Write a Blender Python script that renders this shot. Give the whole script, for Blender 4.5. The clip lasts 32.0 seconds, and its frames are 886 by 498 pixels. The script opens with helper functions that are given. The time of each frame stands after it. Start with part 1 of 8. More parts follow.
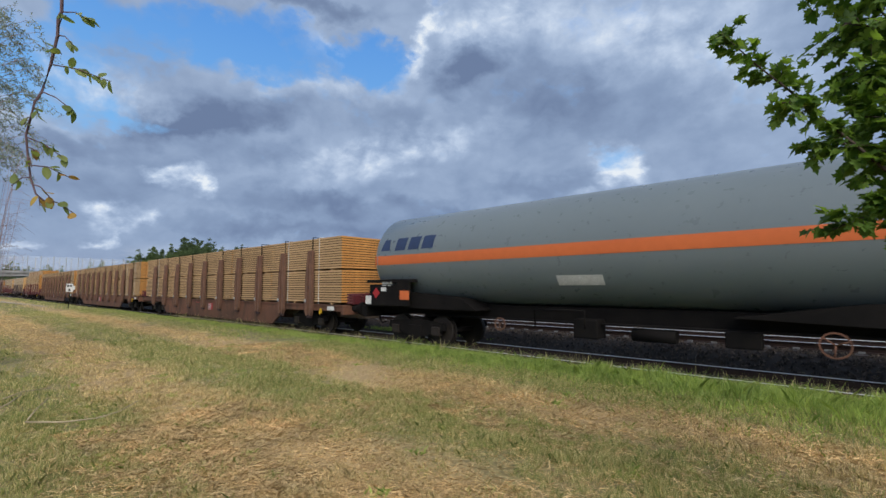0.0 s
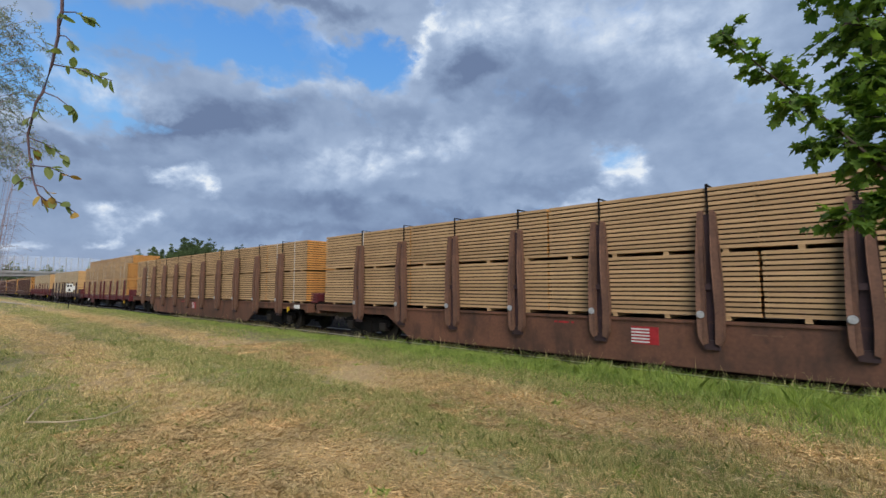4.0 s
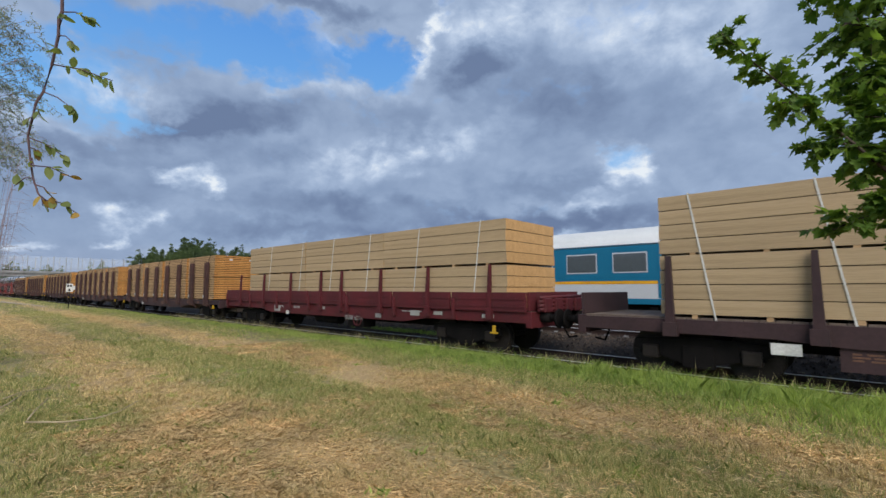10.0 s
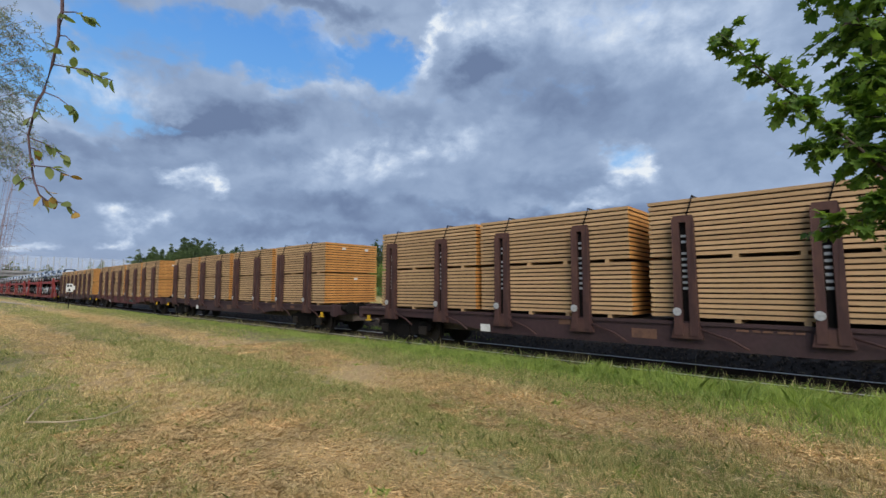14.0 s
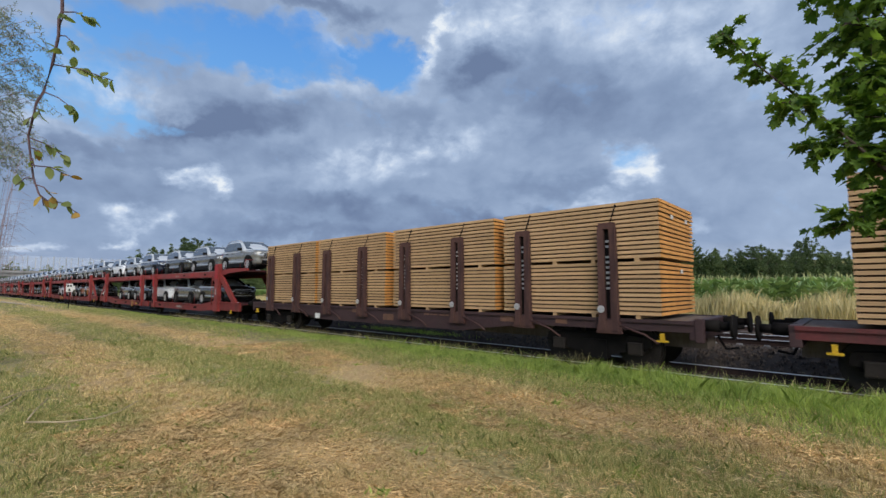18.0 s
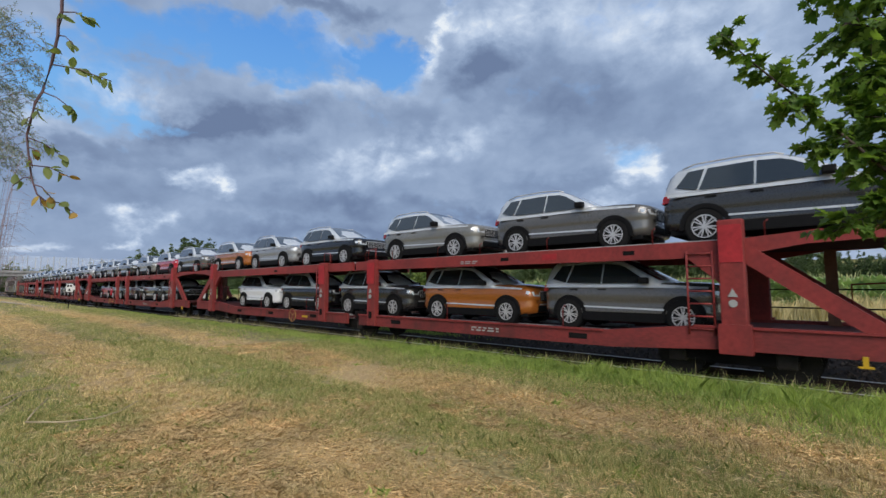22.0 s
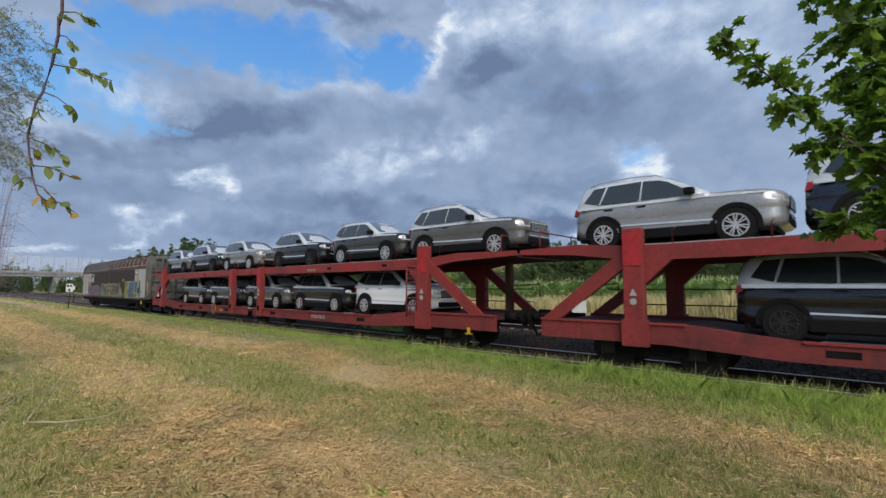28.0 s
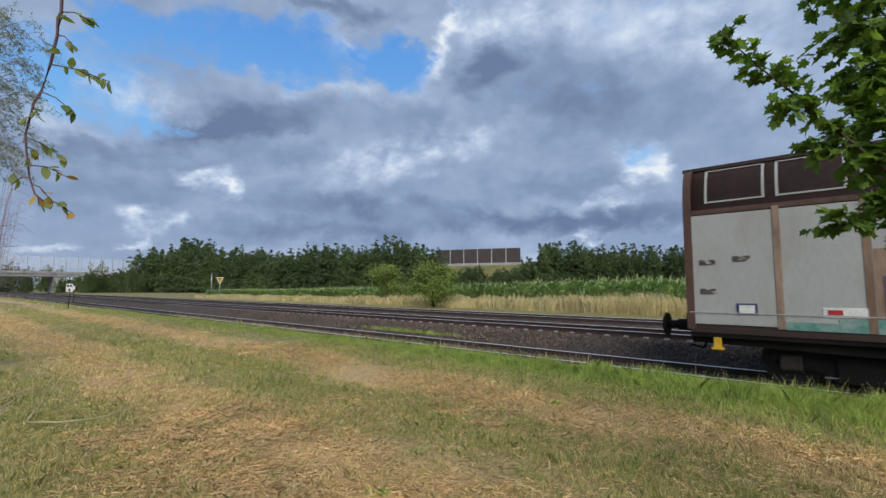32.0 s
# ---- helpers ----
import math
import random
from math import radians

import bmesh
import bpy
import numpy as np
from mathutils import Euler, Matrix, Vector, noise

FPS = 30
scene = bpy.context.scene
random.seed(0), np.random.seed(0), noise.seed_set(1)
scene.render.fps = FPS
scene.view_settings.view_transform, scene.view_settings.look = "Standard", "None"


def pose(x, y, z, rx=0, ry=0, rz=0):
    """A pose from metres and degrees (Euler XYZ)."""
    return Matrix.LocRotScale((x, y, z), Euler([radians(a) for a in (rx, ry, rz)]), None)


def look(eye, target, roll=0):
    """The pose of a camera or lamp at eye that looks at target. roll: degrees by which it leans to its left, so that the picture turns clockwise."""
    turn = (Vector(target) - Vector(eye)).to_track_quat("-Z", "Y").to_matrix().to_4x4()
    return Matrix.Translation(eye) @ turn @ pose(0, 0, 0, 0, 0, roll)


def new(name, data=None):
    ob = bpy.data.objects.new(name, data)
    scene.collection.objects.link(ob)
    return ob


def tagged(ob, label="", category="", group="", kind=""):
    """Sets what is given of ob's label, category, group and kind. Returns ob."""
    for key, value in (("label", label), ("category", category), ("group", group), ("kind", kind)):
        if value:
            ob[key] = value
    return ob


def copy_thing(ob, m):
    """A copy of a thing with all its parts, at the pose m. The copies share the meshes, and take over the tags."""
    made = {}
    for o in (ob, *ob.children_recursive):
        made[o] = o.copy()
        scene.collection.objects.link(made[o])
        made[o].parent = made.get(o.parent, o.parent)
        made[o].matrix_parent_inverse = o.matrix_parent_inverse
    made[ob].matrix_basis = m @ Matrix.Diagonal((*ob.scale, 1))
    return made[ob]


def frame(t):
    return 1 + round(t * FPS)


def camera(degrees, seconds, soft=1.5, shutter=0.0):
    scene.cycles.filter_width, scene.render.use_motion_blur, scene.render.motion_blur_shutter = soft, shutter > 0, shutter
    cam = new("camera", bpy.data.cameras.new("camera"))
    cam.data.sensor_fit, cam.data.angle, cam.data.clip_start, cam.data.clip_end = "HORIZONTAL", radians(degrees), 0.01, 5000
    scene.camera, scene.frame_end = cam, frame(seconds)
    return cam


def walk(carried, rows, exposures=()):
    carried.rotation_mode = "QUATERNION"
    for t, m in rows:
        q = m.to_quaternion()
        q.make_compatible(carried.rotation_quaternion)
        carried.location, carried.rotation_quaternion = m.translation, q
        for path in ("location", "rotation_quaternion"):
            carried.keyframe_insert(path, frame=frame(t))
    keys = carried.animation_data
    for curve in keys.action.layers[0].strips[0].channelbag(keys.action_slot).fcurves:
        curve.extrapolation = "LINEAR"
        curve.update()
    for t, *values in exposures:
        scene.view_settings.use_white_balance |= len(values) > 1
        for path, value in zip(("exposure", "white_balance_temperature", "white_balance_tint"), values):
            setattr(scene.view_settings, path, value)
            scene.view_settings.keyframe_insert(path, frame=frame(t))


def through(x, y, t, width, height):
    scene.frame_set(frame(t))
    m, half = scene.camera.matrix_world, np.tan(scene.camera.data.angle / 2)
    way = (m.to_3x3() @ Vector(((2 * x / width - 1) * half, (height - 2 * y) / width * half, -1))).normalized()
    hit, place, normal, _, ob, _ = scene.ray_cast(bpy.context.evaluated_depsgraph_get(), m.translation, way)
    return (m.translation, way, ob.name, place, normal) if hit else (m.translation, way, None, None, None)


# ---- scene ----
# ------------------------------------------------------------ camera
SECONDS = 32.0
EYE = Vector((0, 0, 1.777))
AIM = Vector((-0.67066358, 0.73681711, 0.08550387))
cam = camera(88.25, SECONDS, soft=1.5, shutter=0.05)
walk(cam, [(0, look(EYE, EYE + AIM)), (SECONDS, look(EYE, EYE + AIM))], [(0, 0.0), (SECONDS, 0.0)])

TRACK_Y, TRACK_Y2, TRACK_Y3 = 11.29, 15.75, 20.75     # centre lines of the three tracks
BED2 = 0.40                                           # rail level of the two far tracks


def run(t):
    """How far the goods train has come at t seconds."""
    return 11.8546 * t + 0.03699 * t * t


# ------------------------------------------------------------ world and sun
world = bpy.data.worlds.new("sky")
scene.world = world
world.use_nodes = True
wn, wl = world.node_tree.nodes, world.node_tree.links
sky = wn.new("ShaderNodeTexSky")
sky.sky_type, sky.sun_disc = "NISHITA", False
sky.sun_elevation, sky.sun_rotation = radians(37.5), radians(130)
wl.new(sky.outputs[0], wn["Background"].inputs[0])
wn["Background"].inputs[1].default_value = 0.13
sky.air_density, sky.dust_density, sky.ozone_density = 1.0, 0.4, 3.0

sun = new("sun", bpy.data.lights.new("sun", "SUN"))
sun.data.energy, sun.data.angle, sun.data.color = 3.9, radians(45), (1.0, 0.94, 0.85)
sun.matrix_world = look((60, -50, 60), (0, 0, 0))


# ------------------------------------------------------------ node helpers and materials
def node(tree, kind, **values):
    n = tree.nodes.new(kind)
    for key, value in values.items():
        if key in n.inputs:
            n.inputs[key].default_value = value
    return n


def ramp(tree, stops):
    n = tree.nodes.new("ShaderNodeValToRGB")
    while len(n.color_ramp.elements) < len(stops):
        n.color_ramp.elements.new(0.5)
    for e, (p, c) in zip(n.color_ramp.elements, stops):
        e.position, e.color = p, (*c, 1) if len(c) == 3 else c
    return n


def mix(tree, fac, a, b, blend="MIX"):
    n = tree.nodes.new("ShaderNodeMix")
    n.data_type, n.blend_type = "RGBA", blend
    for socket, value in ((n.inputs[0], fac), (n.inputs[6], a), (n.inputs[7], b)):
        if isinstance(value, bpy.types.NodeSocket):
            tree.links.new(value, socket)
        elif isinstance(value, (int, float)):
            socket.default_value = value
        else:
            socket.default_value = (*value, 1)
    return n.outputs[2]


def maths(tree, op, a, b=0.0, clamp=False):
    n = tree.nodes.new("ShaderNodeMath")
    n.operation, n.use_clamp = op, clamp
    for socket, value in zip(n.inputs, (a, b)):
        if isinstance(value, bpy.types.NodeSocket):
            tree.links.new(value, socket)
        else:
            socket.default_value = value
    return n.outputs[0]


def noise_of(tree, scale, detail=4.0, stretch=(1, 1, 1), rough=0.55, coords="Object"):
    tc = tree.nodes.new("ShaderNodeTexCoord")
    mp = tree.nodes.new("ShaderNodeMapping")
    mp.inputs["Scale"].default_value = stretch
    tree.links.new(tc.outputs[coords], mp.inputs[0])
    n = node(tree, "ShaderNodeTexNoise", Scale=scale, Detail=detail, Roughness=rough)
    tree.links.new(mp.outputs[0], n.inputs["Vector"])
    return n.outputs[0]


def surface(name, a, b=None, rough=0.6, metal=0.0, scale=1.5, grain=30.0, stretch=(1, 1, 1), bump=0.15,
            vary=0.0, dirt=None, dirt_amount=0.5, coat=0.0, spec=0.22, contrast=1.0):
    """A painted, rusty or wooden surface: two colours mixed by a broad noise, fine grain, dirt, and a shade of its own for each object."""
    m = bpy.data.materials.new(name)
    m.use_nodes = True
    t = m.node_tree
    p = t.nodes["Principled BSDF"]
    b = b or tuple(c * 0.75 for c in a)
    broad = ramp(t, [(0.35, (0, 0, 0)), (0.68, (1, 1, 1))])
    t.links.new(noise_of(t, scale, 5, stretch), broad.inputs[0])
    colour = mix(t, broad.outputs[0], a, b)
    fine = noise_of(t, grain, 4, stretch)
    low, high = 1 - 0.22 * contrast, 1 + 0.12 * contrast
    speck = ramp(t, [(0.3, (low, low, low)), (0.7, (high, high, high))])
    t.links.new(fine, speck.inputs[0])
    colour = mix(t, 1.0, colour, speck.outputs[0], "MULTIPLY")
    if dirt:
        spots = ramp(t, [(0.5, (0, 0, 0)), (0.72, (1, 1, 1))])
        t.links.new(noise_of(t, scale * 2.7, 6, (1, 1, 0.45)), spots.inputs[0])
        colour = mix(t, maths(t, "MULTIPLY", spots.outputs[0], dirt_amount), colour, dirt)
    if vary:
        info = t.nodes.new("ShaderNodeObjectInfo")
        hsv = t.nodes.new("ShaderNodeHueSaturation")
        t.links.new(maths(t, "ADD", maths(t, "MULTIPLY", info.outputs["Random"], vary), 1 - vary / 2), hsv.inputs["Value"])
        t.links.new(colour, hsv.inputs["Color"])
        colour = hsv.outputs[0]
    t.links.new(colour, p.inputs["Base Color"])
    p.inputs["Metallic"].default_value = metal
    p.inputs["Specular IOR Level"].default_value = spec
    p.inputs["Coat Weight"].default_value = coat
    p.inputs["Coat Roughness"].default_value = 0.06
    t.links.new(maths(t, "ADD", maths(t, "MULTIPLY", fine, 0.18), rough - 0.09, True), p.inputs["Roughness"])
    if bump:
        bp = node(t, "ShaderNodeBump", Strength=bump, Distance=0.01)
        t.links.new(fine, bp.inputs["Height"])
        t.links.new(bp.outputs[0], p.inputs["Normal"])
    return m


def leafy(name, a, b, through=0.35, rough=0.5, coords_scale=0.6):
    """Leaves and blades: a colour for each piece, partly lit through."""
    m = bpy.data.materials.new(name)
    m.use_nodes = True
    t = m.node_tree
    p = t.nodes["Principled BSDF"]
    geo = t.nodes.new("ShaderNodeNewGeometry")
    r = ramp(t, [(0.0, a), (1.0, b)])
    t.links.new(geo.outputs["Random Per Island"], r.inputs[0])
    broad = ramp(t, [(0.35, (0.7, 0.72, 0.7)), (0.65, (1.15, 1.12, 1.05))])
    t.links.new(noise_of(t, coords_scale, 3), broad.inputs[0])
    colour = mix(t, 1.0, r.outputs[0], broad.outputs[0], "MULTIPLY")
    t.links.new(colour, p.inputs["Base Color"])
    p.inputs["Roughness"].default_value = rough
    p.inputs["Specular IOR Level"].default_value = 0.3
    tl = t.nodes.new("ShaderNodeBsdfTranslucent")
    t.links.new(mix(t, 1.0, colour, (1.5, 1.5, 0.8), "MULTIPLY"), tl.inputs[0])
    ms = t.nodes.new("ShaderNodeMixShader")
    ms.inputs[0].default_value = through
    t.links.new(p.outputs[0], ms.inputs[1])
    t.links.new(tl.outputs[0], ms.inputs[2])
    t.links.new(ms.outputs[0], t.nodes["Material Output"].inputs[0])
    return m


def glass_dark(name, tint=(0.018, 0.023, 0.025), rough=0.03):
    m = surface(name, tint, tint, rough=0.10, bump=0.0, spec=0.5, coat=1.0)
    return m


def dryness(t):
    """0 in green sward, 1 on the dry wheel tracks along the meadow; from the place on the ground."""
    geo = t.nodes.new("ShaderNodeNewGeometry")
    sep = t.nodes.new("ShaderNodeSeparateXYZ")
    t.links.new(geo.outputs["Position"], sep.inputs[0])
    def noisy(scale, detail=4.0):
        n = node(t, "ShaderNodeTexNoise", Scale=scale, Detail=detail)
        t.links.new(geo.outputs["Position"], n.inputs["Vector"])
        return n.outputs[0]
    wob = maths(t, "MULTIPLY", maths(t, "SUBTRACT", noisy(0.35), 0.5), 2.2)
    y = maths(t, "ADD", sep.outputs[1], wob)
    def band(middle, half):
        d = maths(t, "ABSOLUTE", maths(t, "SUBTRACT", y, middle))
        return maths(t, "SUBTRACT", 1.0, maths(t, "DIVIDE", d, half), True)
    bands = maths(t, "MAXIMUM", maths(t, "MULTIPLY", band(2.5, 1.1), 1.8), maths(t, "MULTIPLY", band(6.15, 1.05), 1.8))
    patch = maths(t, "MULTIPLY", maths(t, "SUBTRACT", noisy(0.8, 6), 0.36), 1.2)
    near = maths(t, "MULTIPLY", maths(t, "SUBTRACT", 1.35, maths(t, "MULTIPLY", sep.outputs[1], 0.14), True), 1.0)
    total = maths(t, "ADD", maths(t, "MULTIPLY", bands, 0.66), maths(t, "MULTIPLY", patch, 0.78))
    total = maths(t, "ADD", total, maths(t, "MULTIPLY", near, 0.13))
    verge = maths(t, "MULTIPLY", maths(t, "SUBTRACT", sep.outputs[1], 7.6, True), 0.55)
    return maths(t, "SUBTRACT", total, verge, True)


def ground_material():
    m = bpy.data.materials.new("meadow_ground")
    m.use_nodes = True
    t = m.node_tree
    p = t.nodes["Principled BSDF"]
    dry = dryness(t)
    fine = ramp(t, [(0.32, (0.55, 0.54, 0.50)), (0.7, (1.3, 1.3, 1.3))])
    t.links.new(noise_of(t, 18, 6), fine.inputs[0])
    colour = mix(t, dry, (0.18, 0.165, 0.06), (0.40, 0.28, 0.13))
    colour = mix(t, 1.0, colour, fine.outputs[0], "MULTIPLY")
    t.links.new(colour, p.inputs["Base Color"])
    p.inputs["Roughness"].default_value = 0.95
    bp = node(t, "ShaderNodeBump", Strength=0.6, Distance=0.03)
    t.links.new(noise_of(t, 40, 6), bp.inputs["Height"])
    t.links.new(bp.outputs[0], p.inputs["Normal"])
    return m


def blade_material(name, green_a, green_b, dry_a, dry_b):
    m = bpy.data.materials.new(name)
    m.use_nodes = True
    t = m.node_tree
    p = t.nodes["Principled BSDF"]
    geo = t.nodes.new("ShaderNodeNewGeometry")
    one = ramp(t, [(0.0, green_a), (1.0, green_b)])
    two = ramp(t, [(0.0, dry_a), (1.0, dry_b)])
    for r in (one, two):
        t.links.new(geo.outputs["Random Per Island"], r.inputs[0])
    jitter = maths(t, "MULTIPLY", maths(t, "SUBTRACT", geo.outputs["Random Per Island"], 0.5), 0.95)
    dry = maths(t, "ADD", dryness(t), jitter, True)
    colour = mix(t, dry, one.outputs[0], two.outputs[0])
    t.links.new(colour, p.inputs["Base Color"])
    p.inputs["Roughness"].default_value = 0.6
    p.inputs["Specular IOR Level"].default_value = 0.25
    tl = t.nodes.new("ShaderNodeBsdfTranslucent")
    t.links.new(mix(t, 1.0, colour, (1.2, 1.2, 0.8), "MULTIPLY"), tl.inputs[0])
    ms = t.nodes.new("ShaderNodeMixShader")
    ms.inputs[0].default_value = 0.3
    t.links.new(p.outputs[0], ms.inputs[1])
    t.links.new(tl.outputs[0], ms.inputs[2])
    t.links.new(ms.outputs[0], t.nodes["Material Output"].inputs[0])
    return m


def cloud_material():
    """Broken cloud on a dome: grey-bellied heaps with bright heads, and holes of blue."""
    m = bpy.data.materials.new("cloud_cover")
    m.use_nodes = True
    t = m.node_tree
    for n in list(t.nodes):
        if n.bl_idname == "ShaderNodeBsdfPrincipled":
            t.nodes.remove(n)
    tc = t.nodes.new("ShaderNodeTexCoord")
    def vec(op, a, b):
        n = t.nodes.new("ShaderNodeVectorMath")
        n.operation = op
        for socket, value in zip(n.inputs, (a, b)):
            if isinstance(value, bpy.types.NodeSocket):
                t.links.new(value, socket)
            elif value is not None:
                socket.default_value = value
        return n.outputs[0]
    def split(v):
        n = t.nodes.new("ShaderNodeSeparateXYZ")
        t.links.new(v, n.inputs[0])
        return n.outputs
    def noise3(source, scale, detail, rough, shift=0.0):
        n = node(t, "ShaderNodeTexNoise", Scale=scale, Detail=detail, Roughness=rough)
        t.links.new(vec("ADD", source, (shift, shift * 0.7, shift * 0.3)), n.inputs["Vector"])
        return n
    def centred(source, scale, detail, rough, shift):
        return maths(t, "SUBTRACT", noise3(source, scale, detail, rough, shift).outputs[0], 0.5)
    way = vec("NORMALIZE", tc.outputs["Object"], None)
    dx, dy, height = split(way)
    layer = vec("MULTIPLY", way, (1.0, 1.0, 1.45))
    curl = vec("SUBTRACT", noise3(layer, 3.6, 2, 0.5, 9.0).outputs[1], (0.5, 0.5, 0.5))
    ripple = vec("SUBTRACT", noise3(layer, 14.0, 5, 0.55, 4.0).outputs[1], (0.5, 0.5, 0.5))
    bent = vec("ADD", layer, vec("ADD", vec("MULTIPLY", curl, (0.10, 0.10, 0.10)), vec("MULTIPLY", ripple, (0.022, 0.022, 0.022))))
    # direction in degrees, its outlines frayed
    cx, cy, _ = split(curl)
    rx, ry, _ = split(ripple)
    bearing = maths(t, "MULTIPLY", maths(t, "ARCTAN2", dx, dy), 57.2958)
    bearing = maths(t, "ADD", bearing, maths(t, "ADD", maths(t, "MULTIPLY", cx, 7.0), maths(t, "MULTIPLY", rx, 9.0)))
    rise = maths(t, "MULTIPLY", maths(t, "ARCSINE", height), 57.2958)
    rise = maths(t, "ADD", rise, maths(t, "ADD", maths(t, "MULTIPLY", cy, 4.0), maths(t, "MULTIPLY", ry, 6.0)))
    def add(value, spots, soft=False, broken=None):
        for az, el, wide, tall, tilt, amount in spots:
            c, s = math.cos(radians(tilt)), math.sin(radians(tilt))
            u, v = maths(t, "SUBTRACT", bearing, az), maths(t, "SUBTRACT", rise, el)
            p = maths(t, "ADD", maths(t, "MULTIPLY", u, c / (wide * 1.2)), maths(t, "MULTIPLY", v, s / (wide * 1.2)))
            q = maths(t, "SUBTRACT", maths(t, "MULTIPLY", v, c / (tall * 1.2)), maths(t, "MULTIPLY", u, s / (tall * 1.2)))
            d = maths(t, "SUBTRACT", 1.0, maths(t, "ADD", maths(t, "MULTIPLY", p, p), maths(t, "MULTIPLY", q, q)), True)
            if soft:
                d = maths(t, "MULTIPLY", d, d)
            if broken:
                d = maths(t, "MULTIPLY", d, broken)
            value = maths(t, "ADD", value, maths(t, "MULTIPLY", d, amount))
        return value
    big = centred(bent, 2.8, 3, 0.45, 3.1)
    mid = centred(bent, 8.5, 5, 0.45, 7.7)
    fine = centred(bent, 30.0, 7, 0.56, 1.7)
    # rounded heaps
    knobs = maths(t, "ABSOLUTE", centred(bent, 10.0, 5, 0.45, 12.0))
    cover_value = maths(t, "ADD", maths(t, "MULTIPLY", big, 0.35), maths(t, "MULTIPLY", mid, 0.75))
    cover_value = maths(t, "ADD", cover_value, maths(t, "MULTIPLY", fine, 0.50))
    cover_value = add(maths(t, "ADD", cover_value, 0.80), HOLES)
    cover = ramp(t, [(0.22, (0.0, 0.0, 0.0)), (0.40, (0.25, 0.25, 0.25)), (0.52, (0.66, 0.66, 0.66)), (0.68, (1, 1, 1))])
    t.links.new(cover_value, cover.inputs[0])
    thick = maths(t, "ADD", maths(t, "MULTIPLY", big, 0.50), maths(t, "MULTIPLY", mid, 0.30))
    thick = maths(t, "ADD", thick, maths(t, "MULTIPLY", fine, 0.14))
    thick = maths(t, "SUBTRACT", thick, maths(t, "MULTIPLY", maths(t, "SUBTRACT", knobs, 0.10), 0.40))
    tufts = maths(t, "MULTIPLY", maths(t, "SUBTRACT", noise3(bent, 17.0, 8, 0.58, 31.0).outputs[0], 0.26, True), 4.0)
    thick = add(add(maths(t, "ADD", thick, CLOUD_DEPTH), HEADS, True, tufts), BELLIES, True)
    shade = ramp(t, [(0.02, (0.80, 0.86, 0.925)), (0.22, (0.525, 0.63, 0.80)), (0.42, (0.355, 0.458, 0.64)), (0.62, (0.248, 0.336, 0.505)), (0.86, (0.15, 0.21, 0.35))])
    t.links.new(thick, shade.inputs[0])
    blue = ramp(t, [(0.0, (0.42, 0.55, 0.78)), (0.30, (0.20, 0.46, 0.84)), (0.60, (0.065, 0.245, 0.70))])
    t.links.new(height, blue.inputs[0])
    colour = mix(t, cover.outputs[0], blue.outputs[0], shade.outputs[0])
    haze = maths(t, "SUBTRACT", 1.0, maths(t, "DIVIDE", maths(t, "ABSOLUTE", height), 0.09), True)
    streak = ramp(t, [(0.44, (0.30, 0.36, 0.50)), (0.60, (0.80, 0.82, 0.84))])
    t.links.new(noise3(vec("MULTIPLY", way, (1, 1, 5.0)), 4.0, 8, 0.6, 40.0).outputs[0], streak.inputs[0])
    colour = mix(t, maths(t, "MULTIPLY", haze, 0.6), colour, streak.outputs[0])
    em = t.nodes.new("ShaderNodeEmission")
    t.links.new(colour, em.inputs[0])
    em.inputs[1].default_value = CLOUD_GLOW
    t.links.new(em.outputs[0], t.nodes["Material Output"].inputs[0])
    return m


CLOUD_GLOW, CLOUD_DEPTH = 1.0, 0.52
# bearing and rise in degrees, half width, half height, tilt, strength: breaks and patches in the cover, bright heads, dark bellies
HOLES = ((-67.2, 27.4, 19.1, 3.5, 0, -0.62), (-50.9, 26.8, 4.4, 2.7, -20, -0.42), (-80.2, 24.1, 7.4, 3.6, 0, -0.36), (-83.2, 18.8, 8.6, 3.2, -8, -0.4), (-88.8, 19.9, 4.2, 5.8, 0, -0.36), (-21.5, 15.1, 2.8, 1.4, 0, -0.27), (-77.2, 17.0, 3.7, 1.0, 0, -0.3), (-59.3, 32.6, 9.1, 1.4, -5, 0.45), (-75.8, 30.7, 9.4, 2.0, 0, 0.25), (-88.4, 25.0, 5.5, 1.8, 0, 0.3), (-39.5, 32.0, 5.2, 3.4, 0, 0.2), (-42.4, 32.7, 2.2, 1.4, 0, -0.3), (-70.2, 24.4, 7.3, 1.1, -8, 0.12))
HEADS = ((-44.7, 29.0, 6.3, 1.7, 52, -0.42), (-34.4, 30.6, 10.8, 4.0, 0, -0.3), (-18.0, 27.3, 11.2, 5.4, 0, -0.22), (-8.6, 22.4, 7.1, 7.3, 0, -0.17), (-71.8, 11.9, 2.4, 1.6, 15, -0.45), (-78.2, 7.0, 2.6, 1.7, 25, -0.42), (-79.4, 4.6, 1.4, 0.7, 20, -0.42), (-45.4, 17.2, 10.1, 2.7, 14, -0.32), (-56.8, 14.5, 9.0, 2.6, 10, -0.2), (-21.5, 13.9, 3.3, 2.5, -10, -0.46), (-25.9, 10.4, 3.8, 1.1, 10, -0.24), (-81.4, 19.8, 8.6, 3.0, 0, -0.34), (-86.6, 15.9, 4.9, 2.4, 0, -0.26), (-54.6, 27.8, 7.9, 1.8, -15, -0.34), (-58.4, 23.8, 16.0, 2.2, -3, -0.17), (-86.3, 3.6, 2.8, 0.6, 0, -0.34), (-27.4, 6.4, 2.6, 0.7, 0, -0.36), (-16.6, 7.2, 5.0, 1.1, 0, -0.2))
